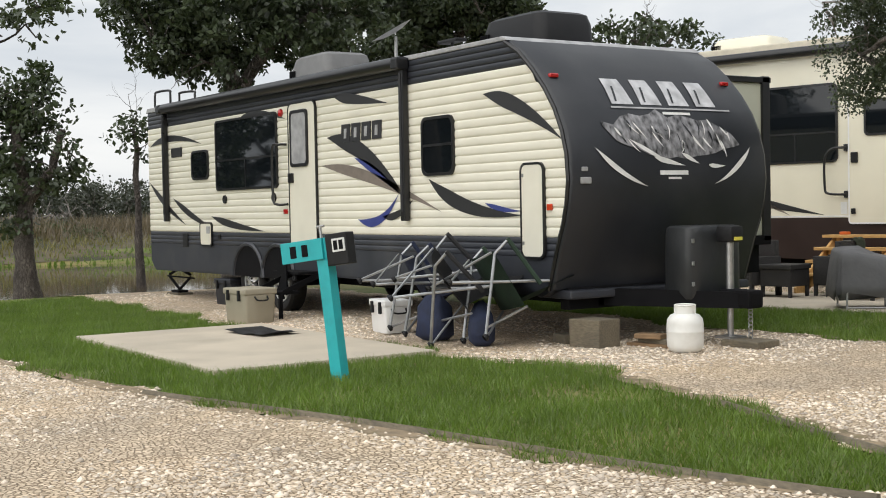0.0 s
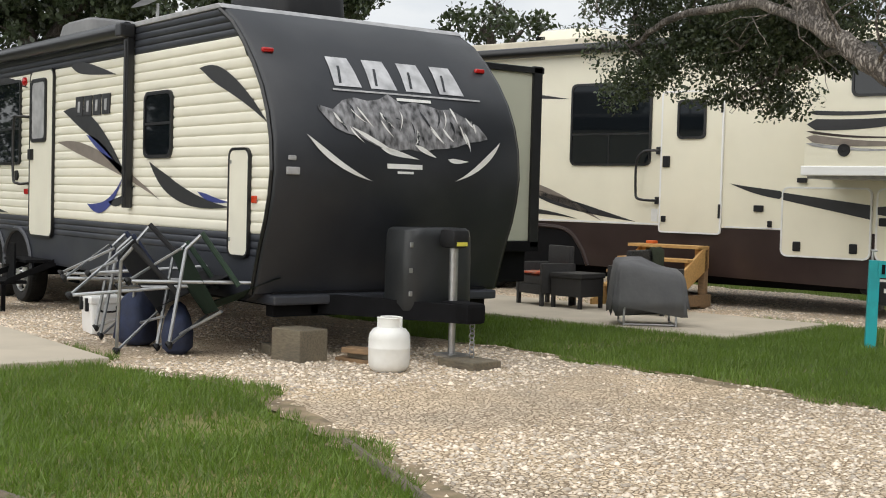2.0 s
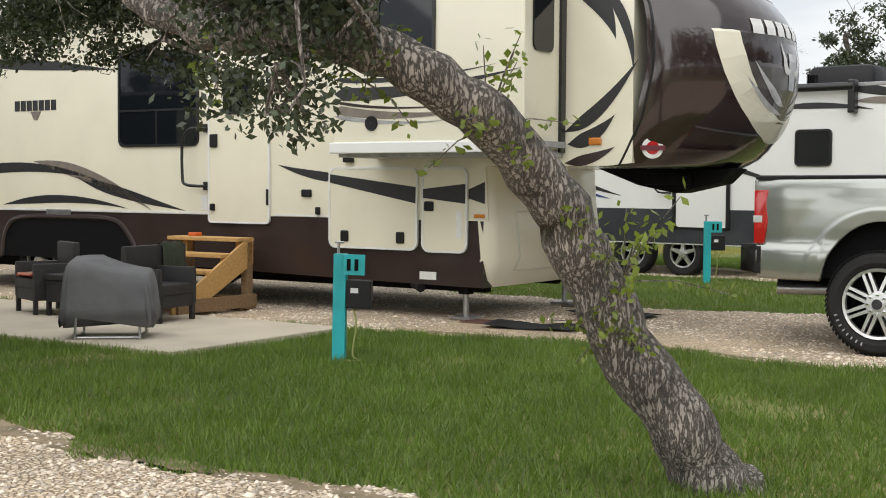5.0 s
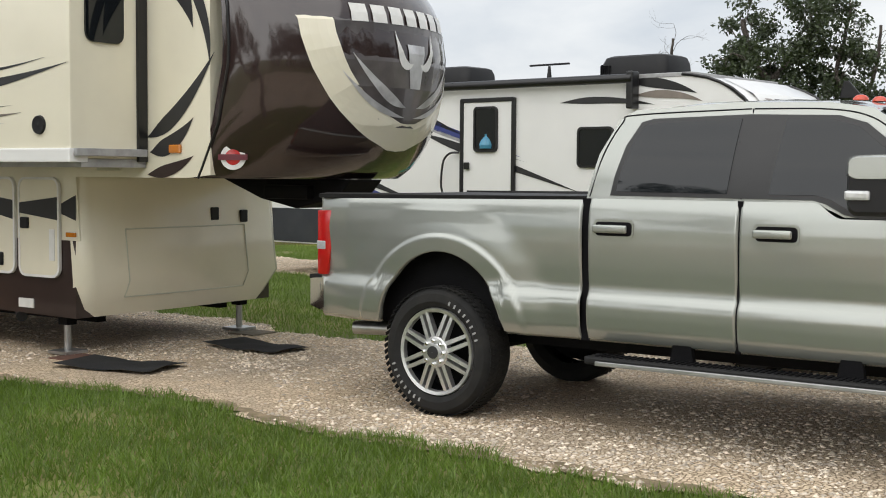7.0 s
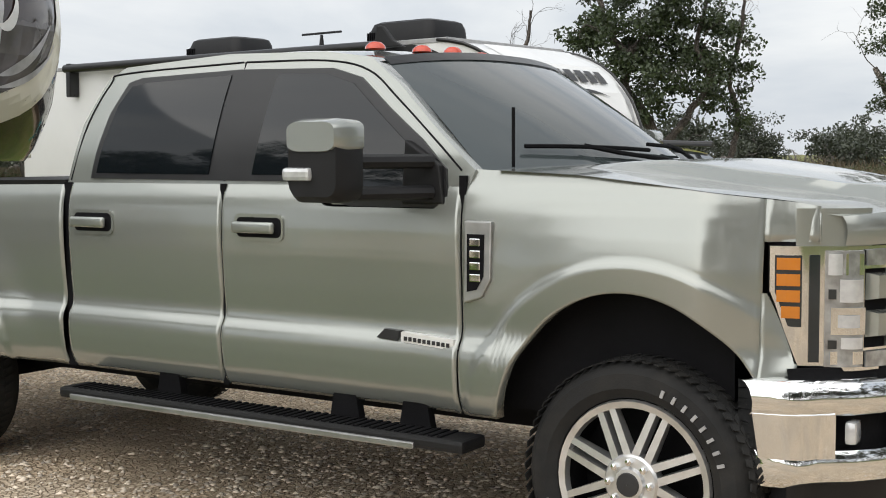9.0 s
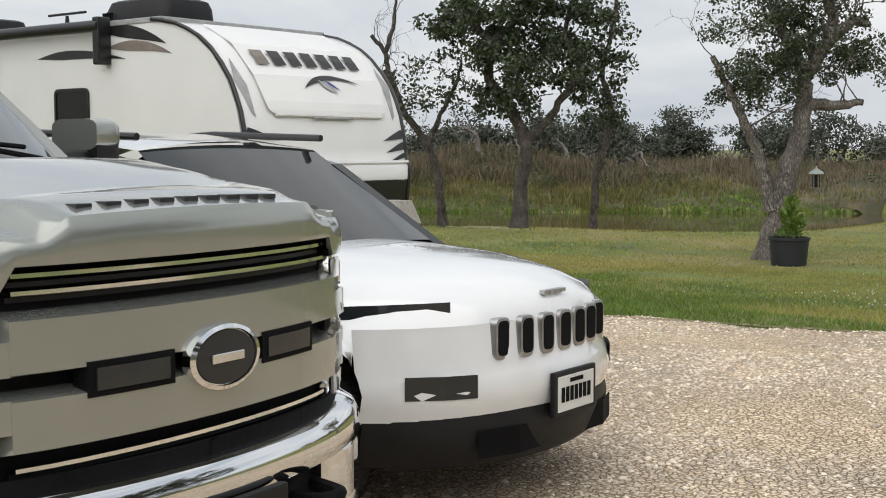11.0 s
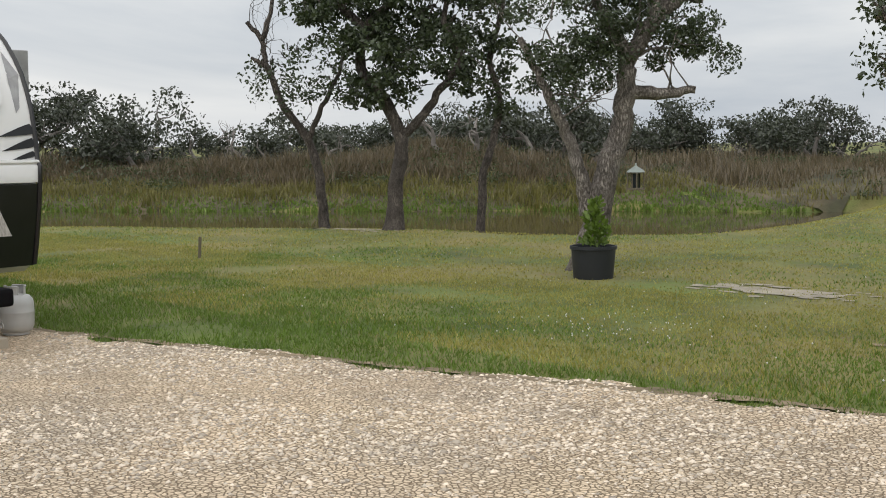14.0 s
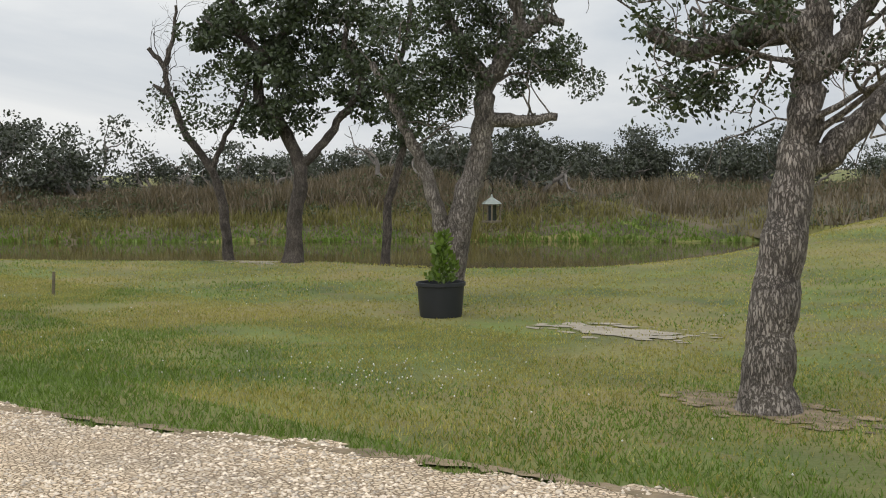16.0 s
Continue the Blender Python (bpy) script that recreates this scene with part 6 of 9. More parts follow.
    # running gear and landing legs
    for x in (-5.95, -4.9):
        wheel(t, (x, 0.05, 0.42), 0.41, 0.24, 6, name="wheel")
        wheel(t, (x, W - 0.05, 0.42), 0.41, 0.24, 6, name="wheel", facing=1)
    part("wheel_arch", prism([(-6.6, 0.44), (-6.55, 0.75), (-6.35, 0.93), (-4.5, 0.93), (-4.2, 0.7), (-4.1, 0.44)], -0.002, 0.35), FRAME, t)
    part("arch_trim", tube(arc([(-6.62, -0.004, 0.44), (-6.55, -0.004, 0.76), (-6.3, -0.004, 0.94), (-5.4, -0.004, 0.965), (-4.55, -0.004, 0.94), (-4.25, -0.004, 0.72), (-4.1, -0.004, 0.44)], 5), 0.03, 6), BROWN_SKIRT, t, smooth=True)
    part("latch_plate", box(-5.75, -5.3, -0.02, 0.0, 0.98, 1.06, 0.01), STEEL, t)
    for y in (0.14, W - 0.14):
        part("landing_leg", box(0.36, 0.48, y - 0.055, y + 0.055, 0.28, 0.7, 0.01), FRAME, t)
        part("landing_leg", tube([(0.42, y, 0.05), (0.42, y, 0.3)], 0.032, 10), STEEL, t, "bright landing leg", smooth=True)
        part("leg_foot", box(0.30, 0.54, y - 0.12, y + 0.12, 0.03, 0.055), STEEL, t)
    part("frame_rail", box(-8.4, 0.5, 0.4, 0.5, 0.28, 0.44), FRAME, t)
    part("frame_rail", box(-8.4, 0.5, W - 0.5, W - 0.4, 0.28, 0.44), FRAME, t)
    part("drain_pipe", tube([(-0.2, 0.12, 0.36), (-0.05, 0.02, 0.33)], 0.05, 10), BLACK, t)
    return t


build_fifth_wheel()


def build_rear_trailer():
    """The white trailer beyond the pickup truck."""
    t = thing("travel_trailer", "white travel trailer with black lower front and dark decals", "trailer", pose(2.55, 16.07, 0, 0, 0, 5.5))
    Y0, W = 0.2, 2.25
    PR = [(-1.25, 2.86), (-0.95, 2.82), (-0.62, 2.70), (-0.35, 2.50), (-0.16, 2.25), (-0.04, 2.0), (0.03, 1.7), (0.05, 1.48), (0.09, 1.44), (0.08, 1.27), (0.04, 0.95), (-0.05, 0.56)]
    part("body", prism([(-9.2, 2.84), (-1.3, 2.86)] + [(x - 0.05, z) for x, z in PR[1:]] + [(-0.2, 0.5), (-9.2, 0.5)], Y0, Y0 + W), WHITE, t, "glossy white side walls")
    us = [-1 + 2 * j / 16 for j in range(17)]

    def front(u, z, off=0.0):
        x = PR[-1][0]
        for (xa, za), (xb, zb) in zip(PR, PR[1:]):
            if zb <= z <= za:
                x = xb + (xa - xb) * (z - zb) / (za - zb)
        return (x + 0.06 * (1 - u * u) + off, Y0 + W / 2 + u * (W / 2 + (0.004 if abs(u) > 0.99 else 0)), z + off * 0.4)
    zz = [2.86, 2.84, 2.8, 2.74, 2.66, 2.55, 2.4, 2.25, 2.1, 1.95, 1.8, 1.62, 1.49, 1.46, 1.44, 1.3]
    part("front_cap", loft([[front(u, z) for u in us] for z in zz]), WHITE, t, "white moulded front cap", smooth="all")
    part("lower_front", loft([[front(u, z, 0.002) for u in us] for z in (1.285, 1.27, 1.1, 0.95, 0.75, 0.56)]), SATIN, t, "black lower front", smooth="all")
    # raised centre of the cap and its ledge
    pan = [((-0.75 * s, z), (0.75 * s, z)) for z, s in ((2.80, 1.0), (2.6, 1.02), (2.3, 1.02), (2.05, 1.0), (1.97, 0.98), (1.93, 0.9))]
    decal("raised_panel", pan, lambda u, v: front(u, v, 0.03), WHITE, t, cols=10)
    part("ledge", tube([front(u, 1.925, 0.02) for u in (-0.66, -0.4, 0, 0.4, 0.66)], 0.018, 6), PALE, t)
    part("ledge_lamp", tube([front(u, 1.90, 0.03) for u in (-0.25, 0.0, 0.25)], 0.012, 6), LGREY, t)
    part("waist_rib", tube([front(u, 1.475, 0.015) for u in us], 0.02, 6), WHITE, t, smooth=True)
    for i in range(7):
        u0 = -0.66 + i * 0.19
        decal("emblem_block", [((u0, 2.40), (u0 + 0.14, 2.40)), ((u0 + 0.01, 2.47), (u0 + 0.13, 2.47)), ((u0, 2.54), (u0 + 0.14, 2.54))], lambda u, v: front(u, v, 0.035), DGREY if i else TAN, t, "dark grey emblem block")
    decal("swoosh", swoosh((-0.25, 2.18), (0.0, 2.38), (0.5, 2.24), 0.05), lambda u, v: front(u, v, 0.036), DGREY, t)
    decal("swoosh", swoosh((-0.05, 2.27), (0.05, 2.2), (0.15, 2.14), 0.06), lambda u, v: front(u, v, 0.036), LGREY, t)
    decal("swoosh", swoosh((0.02, 2.27), (0.1, 2.22), (0.2, 2.17), 0.03), lambda u, v: front(u, v, 0.038), BLUE, t)
    for s in (-1, 1):
        for z, w in ((1.72, 0.09), (1.60, 0.08), (1.50, 0.05)):
            decal("dark_blade", swoosh((s * 0.99, z + 0.05), (s * 0.9, z + 0.03), (s * (0.72 - (z - 1.5) * 0.3), z - 0.03), w, lead=0.05), lambda u, v: front(u, v, 0.008), SATIN, t)
        decal("grey_blade", [((s * 0.90, 2.45), (s * 0.905, 2.45)), ((s * 0.86, 2.2), (s * 0.97, 2.25)), ((s * 0.86, 1.9), (s * 0.90, 1.95))], lambda u, v: front(u, v, 0.008), LGREY, t, cols=2)
        part("cap_edge", tube([front(s, z, 0.004) for z in zz + [1.1, 0.8, 0.57]], 0.022, 6), SATIN, t, smooth=True)
    # far slide-out seen past the corner
    part("slide_out", box(-5.5, -0.55, Y0 + W, Y0 + W + 0.32, 0.85, 2.5, 0.01), LGREY, t)
    # side: windows, door frame, decals
    yy = Y0 - 0.004
    framed_window(t, -6.67, -5.98, 1.73, 2.33, yy, r=0.05)
    framed_window(t, -2.46, -1.9, 1.71, 2.24, yy, r=0.05)
    d = slab_door(t, -4.42, -3.50, 0.75, 2.66, yy - 0.004, WHITE, "white entry door in a black frame", "entry_door", 0.06)
    part("door_post", box(-4.46, -4.40, yy - 0.04, yy, 0.75, 2.66, 0.01), SATIN, d)
    part("door_post", box(-3.54, -3.48, yy - 0.04, yy, 0.75, 2.66, 0.01), SATIN, d)
    part("door_post", box(-4.44, -3.50, yy - 0.04, yy, 2.61, 2.67, 0.01), SATIN, d)
    framed_window(d, -4.2, -3.78, 1.92, 2.55, yy - 0.03, r=0.05)
    part("blue_jug", spin([(0.10, 0.0), (0.11, 0.05), (0.08, 0.12), (0.03, 0.17), (0.03, 0.2)], (-3.98, yy - 0.02, 1.97), "z", 12), mat("blue_plastic", (0.08, 0.28, 0.42), 0.2), d, "blue jug behind the glass")
    part("door_latch", box(-4.36, -4.28, yy - 0.07, yy - 0.03, 1.68, 1.78, 0.01), SATIN, d)
    part("grab_handle", tube(arc([(-4.5, yy, 1.92), (-4.6, yy - 0.1, 1.9), (-4.72, yy - 0.1, 1.75), (-4.72, yy - 0.1, 1.35), (-4.5, yy, 1.3)], 4), 0.016, 8), SATIN, t, smooth=True)
    part("vent_plate", box(-5.63, -5.28, yy - 0.03, yy, 2.24, 2.38, 0.02), BLACK, t)
    for k in range(7):
        part("side_emblem", box(-6.62 + k * 0.145, -6.52 + k * 0.145, yy - 0.006, yy, 2.47, 2.57), DGREY, t)

    def side(u, v):
        return (u, yy - 0.003, v)
    for a, b, c, w, mm in (((-6.2, 2.82), (-5.6, 2.6), (-4.4, 2.15), 0.14, DGREY), ((-5.6, 2.5), (-4.8, 2.25), (-3.4, 1.85), 0.12, BLUE), ((-5.5, 2.42), (-4.7, 2.12), (-3.3, 1.78), 0.05, LGREY), ((-5.2, 2.2), (-4.2, 1.9), (-2.4, 1.38), 0.12, DGREY), ((-6.9, 1.75), (-6.3, 1.45), (-5.4, 1.25), 0.10, DGREY), ((-6.6, 1.5), (-6.2, 1.3), (-5.6, 1.2), 0.08, BLUE),
                           ((-2.75, 2.56), (-2.0, 2.62), (-1.3, 2.5), 0.09, DGREY), ((-1.8, 2.82), (-1.1, 2.78), (-0.7, 2.62), 0.13, SATIN), ((-1.6, 2.62), (-1.0, 2.66), (-0.62, 2.52), 0.10, TAN)):
        decal("stripe", swoosh(a, b, c, w, 16), side, mm, t)
    part("lower_band", box(-9.2, -0.15, yy - 0.004, yy + 0.003, 0.52, 1.05), CHARCOAL, t)
    part("awning", tube([(-7.6, Y0 - 0.12, 2.85), (-1.55, Y0 - 0.12, 2.83)], 0.06, 12), SATIN, t, "rolled black awning", smooth=True)
    for x in (-7.5, -1.58):
        part("awning_arm", box(x - 0.05, x + 0.05, Y0 - 0.16, Y0, 2.45, 2.92, 0.02), SATIN, t)
    part("roof_edge", box(-9.2, -1.1, Y0 - 0.01, Y0 + W + 0.01, 2.83, 2.885, 0.01), LGREY, t)
    rooftop_unit(t, (-2.12, Y0 + W / 2, 2.88), "black roof air conditioner", 1.1, 0.75, 0.34)
    rooftop_unit(t, (-5.5, Y0 + W / 2, 2.88), "black roof air conditioner", 1.1, 0.75, 0.34)
    part("aerial", tube([(-3.75, Y0 + 1.1, 2.88), (-3.75, Y0 + 1.1, 3.17)], [0.05, 0.018], 8), BLACK, t)
    part("aerial", tube([(-4.1, Y0 + 1.1, 3.19), (-3.4, Y0 + 1.1, 3.19)], 0.015, 6), BLACK, t, "flat black roof aerial")
    part("roof_vent", spin([(0.2, 0.0), (0.2, 0.08), (0.12, 0.14), (0.002, 0.15)], (-7.6, Y0 + 1.2, 2.88), "z", 14), mat("yellowed_vent", (0.62, 0.55, 0.25), 0.5), t, smooth=True)
    for x in (-5.2, -4.3):
        wheel(t, (x, Y0 + 0.03, 0.36), 0.36, 0.22, 5, name="wheel")
    # drawbar, covers and jack
    yc = Y0 + W / 2
    for s in (-1, 1):
        part("drawbar_rail", loft([[(-0.2, yc + s * 0.6 - 0.04, 0.36), (-0.2, yc + s * 0.6 + 0.04, 0.36), (-0.2, yc + s * 0.6 + 0.04, 0.50), (-0.2, yc + s * 0.6 - 0.04, 0.50)], [(1.1, yc + s * 0.06 - 0.04, 0.36), (1.1, yc + s * 0.06 + 0.04, 0.36), (1.1, yc + s * 0.06 + 0.04, 0.50), (1.1, yc + s * 0.06 - 0.04, 0.50)]], close=True), FRAME, t)
    rows = []
    for f, z in ((0.95, 0.5), (1.0, 0.58), (1.0, 0.88), (0.95, 1.0), (0.85, 1.03)):
        rows.append([(0.30 + a * 0.2 * f, yc + b * 0.35 * f, z) for a, b in rrect(-1, 1, -1, 1, 0.45, 4)])
    part("gas_bottle_cover", loft(rows, close=True), COVER, t, "black gas bottle cover", smooth=True)
    part("jack_shade", loft([[(0.66 + a * r, yc + 0.2 + b * r, z) for a, b in rrect(-1, 1, -1, 1, 0.2, 3)] for r, z in ((0.20, 0.90), (0.13, 1.12))], close=True), mat("grey_slatted_cover", (0.33, 0.31, 0.28), 0.7, vary=0.35, scale=12, stretch=(6, 6, 0.4)), t, "grey slatted jack cover")
    part("jack_post", tube([(0.66, yc + 0.2, 0.08), (0.66, yc + 0.2, 0.92)], 0.035, 10), STEEL, t, smooth=True)
    part("jack_post", box(0.58, 0.74, yc + 0.12, yc + 0.28, 0.42, 0.9, 0.02), FRAME, t)
    part("coupler", box(1.0, 1.35, yc - 0.08, yc + 0.1, 0.4, 0.54, 0.03), FRAME, t)
    part("number_bar", box(1.03, 1.035, yc - 0.7, yc - 0.45, 0.45, 0.48), PALE, t)
    ch = bmesh.new()
    for i in range(9):
        add(ch, spin([(0.024, -0.004), (0.026, 0.0), (0.024, 0.004), (0.017, 0.004), (0.017, -0.004), (0.024, -0.004)], (0, 0, 0), "y", 8), Matrix.Translation((1.08, yc + 0.02 + 0.015 * i, 0.46 - i * 0.03)) @ Matrix.Rotation(math.pi / 2 * (i % 2), 4, "Z"))
    part("safety_chain", ch, STEEL, t)
    for ob in t.children:
        if ob.name.split(".")[0] in ("window", "entry_door", "grab_handle", "vent_plate", "side_emblem", "stripe", "awning", "awning_arm", "roof_air_conditioner", "aerial", "roof_vent", "wheel"):
            ob.location.x -= 0.33
    return t


build_rear_trailer()


# ---- white compact SUV in front of it ----
def build_suv():
    t = thing("suv", "white compact SUV with seven-slot grille parked nose out", "car", pose(8.33, 13.57, 0, 0, 0, 6.6))
    H = 0.93
    ns = [-1 + 2 * j / 24 for j in range(25)]

    def bow(u):
        return -0.27 * u * u - 0.20 * abs(u) ** 5
    # hood, nose and bumper as one lofted skin
    rows = []
    for x, z, hw, cr in ((-1.38, 1.09, 0.78, 0.06), (-1.0, 1.08, 0.83, 0.055), (-0.6, 1.05, 0.86, 0.05), (-0.3, 1.00, 0.86, 0.045), (-0.12, 0.945, 0.86, 0.03), (-0.06, 0.90, 0.86, 0.015), (-0.045, 0.87, 0.87, 0.0)):
        k = smooth01((x + 1.38) / 1.2)
        rows.append([(x + bow(u) * k, u * hw, z + cr * (1 - u * u) - 0.10 * abs(u) ** 4) for u in ns])
    part("hood", loft(rows), JEEPWHITE, t, "glossy white hood", smooth="all")
    rows = []
    for x, z in ((-0.045, 0.875), (-0.03, 0.70), (-0.01, 0.66), (0.01, 0.60), (0.0, 0.54), (-0.02, 0.48)):
        rows.append([(x + bow(u), u * 0.90, z - 0.02 * abs(u)) for u in ns])
    part("front_fascia", loft(rows), JEEPWHITE, t, "white front bumper", smooth="all")
    rows = []
    for x, z in ((-0.015, 0.485), (0.0, 0.42), (-0.02, 0.30), (-0.10, 0.24)):
        rows.append([(x + bow(u), u * 0.89, z + 0.03 * abs(u) ** 3) for u in ns])
    part("lower_bumper", loft(rows), BLACK, t, "black plastic lower bumper", smooth="all")
    part("air_intake", loft([[(0.012 + bow(u), u * 0.90, z) for u in (-0.62, -0.4, 0.4, 0.62)] for z in (0.30, 0.42)]), FRAME, t)
    for i in range(7):
        y = (i - 3) * 0.135
        u = y / 0.86
        x = -0.035 + bow(u)
        g = part("grille_slot", prism(rrect(y - 0.052, y + 0.052, 0.705, 0.885, 0.03), x - 0.05, x + 0.012, 0.004, plane="yz"), STEEL, t, "silver rimmed black grille slot", smooth=True)
        part("mesh", prism(rrect(y - 0.038, y + 0.038, 0.722, 0.872, 0.025), x, x + 0.016, plane="yz"), FRAME, g)
    for s in (-1, 1):
        part("headlamp", loft([[(-0.12 - 0.2 * f + bow(s * (0.70 + 0.24 * f)) * 0.9 + 0.03, s * (0.58 + 0.27 * f), 0.93 - 0.02 * f + dz) for f in (0, 0.3, 0.6, 0.85, 1.0)] for dz in (-0.03, 0.0, 0.028)]), DIMGLASS, t, "slim dark headlamp", smooth=True)
        part("fog_pod", loft([[(0.012 + bow(s * q / 0.9), s * q, z) for q in (0.56, 0.68, 0.8)] for z in (0.56, 0.66)]), DIMGLASS, t, "dark smoked lamp in the bumper")
        # side bodywork
        cols = []
        for x in [-4.3 + 0.1 * i for i in range(38)]:
            low = 0.34
            for cx in (-0.85, -3.55):
                if abs(x - cx) < 0.40:
                    low = max(low, 0.34 + 0.40 * math.sqrt(1 - ((x - cx) / 0.40) ** 2))
            top = 0.87 + 0.14 * smooth01((-x - 0.5) / 0.8) + 0.06 * smooth01((-x - 1.0) / 1.5)
            w = 0.90 + 0.02 * smooth01((-x - 0.4) / 0.6)
            cols.append([(x, s * (w - (0.03 if j in (0, 8) else 0)), low + (top - low) * j / 8) for j in range(9)])
        part("body_side", loft(cols), JEEPWHITE, t, smooth="all")
        edge_rows = []
        for x, z, hw in ((-1.38, 1.09, 0.78), (-1.0, 1.08, 0.83), (-0.6, 1.05, 0.86), (-0.3, 1.00, 0.86), (-0.12, 0.945, 0.86), (-0.06, 0.90, 0.86), (-0.045, 0.87, 0.87)):
            ex = x + bow(1) * smooth01((x + 1.38) / 1.2)
            edge_rows.append([(ex, s * (hw - 0.005), z - 0.098), (ex, s * (hw + 0.025), z - 0.125), (ex, s * 0.902, z - 0.17), (ex, s * 0.90, 0.76)])
        part("fender", loft(edge_rows), JEEPWHITE, t, "white front fender", smooth="all")
        gl = [(-1.35, 1.07), (-2.0, 1.52), (-2.4, 1.60), (-3.6, 1.58), (-4.2, 1.35), (-4.25, 1.07)]
        part("side_glass", loft([[(x, s * (0.88 - (z - 1.07) * 0.30), z) for x, z in gl], [(x, s * (0.8 - (z - 1.07) * 0.30), z) for x, z in gl]], close=True), GLASS, t)
        part("roof_rail", tube([(-2.1, s * 0.68, 1.67), (-3.0, s * 0.68, 1.70), (-4.0, s * 0.68, 1.66)], 0.02, 8), SATIN, t)
        part("mirror", box(-1.98, -1.80, s * 0.95 - 0.1 * (s < 0), s * 0.95 + 0.1 * (s > 0), 1.05, 1.2, 0.03), JEEPWHITE, t, smooth=True)
        wheel(t, (-0.85, s * 0.91, 0.35), 0.35, 0.22, 5, name="wheel", facing=s)
        wheel(t, (-3.55, s * 0.91, 0.35), 0.35, 0.22, 5, name="wheel", facing=s)
    us = [-1 + 2 * j / 12 for j in range(13)]
    part("windscreen", loft([[(-1.38 - 0.75 * f + 0.12 * (1 - u * u) * (1 - f), u * (0.78 - 0.13 * f), 1.10 + 0.5 * f + 0.03 * (1 - u * u)) for u in us] for f in (0, 0.5, 1)]), DIMGLASS, t, smooth="all")
    part("roof", loft([[(x, u * 0.66, z + 0.05 * (1 - u * u)) for u in us] for x, z in ((-2.12, 1.6), (-2.6, 1.65), (-3.6, 1.64), (-4.2, 1.5), (-4.35, 1.05))]), JEEPWHITE, t, smooth="all")
    # plain black box added within the shell so that no light passes through
    part("inner_light_block", box(-4.2, -0.8, -0.78, 0.78, 0.3, 0.98), FRAME, t)
    pl = part("plate_frame", box(0.005, 0.03, -0.18, 0.18, 0.425, 0.625, 0.008), BLACK, t, "black licence plate frame")
    part("licence_plate", box(0.028, 0.034, -0.153, 0.153, 0.445, 0.603, 0.003), SIGNWHITE, pl, "white licence plate with dark bars")
    for k in range(7):
        part("plate_bar", box(0.034, 0.037, -0.128 + k * 0.037, -0.102 + k * 0.037, 0.487, 0.553), FRAME, pl)
    part("plate_bar", box(0.034, 0.037, -0.055, 0.055, 0.570, 0.588), FRAME, pl)
    for k in range(4):
        part("hood_emblem", box(-0.105 + bow(0.1), -0.075, -0.09 + k * 0.047, -0.055 + k * 0.047, 0.955, 0.975, 0.004), STEEL, t)
    return t


build_suv()


# ---- trees ----
def leaf_cloud(rng, centres, radii, counts, size, droop=0.2):
    """Kite-shaped leaves strewn through rounded clumps; returns vertices and faces."""
    vs, total = [], 0
    for c, r, n in zip(centres, radii, counts):
        d = rng.normal(size=(n, 3))
        d /= np.linalg.norm(d, axis=1)[:, None] + 1e-9
        rad = rng.uniform(0.25, 1.0, n) ** 0.5
        p = np.array(c) + d * rad[:, None] * np.array(r)
        a = rng.normal(size=(n, 3))
        a[:, 2] -= droop
        a /= np.linalg.norm(a, axis=1)[:, None] + 1e-9
        b = np.cross(a, rng.normal(size=(n, 3)))
        b /= np.linalg.norm(b, axis=1)[:, None] + 1e-9
        s = (size * rng.uniform(0.6, 1.3, n))[:, None]
        vs.append(np.stack([p, p + a * s * 0.55 + b * s * 0.27, p + a * s, p + a * s * 0.55 - b * s * 0.27], 1).reshape(-1, 3))
        total += n
    return np.concatenate(vs), [(4 * i, 4 * i + 1, 4 * i + 2, 4 * i + 3) for i in range(total)]


def twig(rng, p, d, length, r, bm, tips, depth):
    """Crooked branch that forks; leaves its ends in tips."""
    pts, cur, dd = [Vector(p)], Vector(p), Vector(d).normalized()
    for i in range(4):
        dd = (dd + Vector(rng.normal(size=3)) * 0.28 + Vector((0, 0, 0.05))).normalized()
        cur = cur + dd * length / 4
        pts.append(cur.copy())
    tube(pts, r, 5 if r < 0.04 else 7, bm, r2=r * 0.45, caps=False)
    tips.append(pts[-1])
    tips.append(pts[2])
    if depth:
        for k in range(2 if depth > 1 else 3):
            nd = (dd + Vector(rng.normal(size=3)) * 0.75).normalized()
            twig(rng, pts[-1 - (k % 2)], nd, length * 0.68, r * 0.5, bm, tips, depth - 1)


SEED = [10]


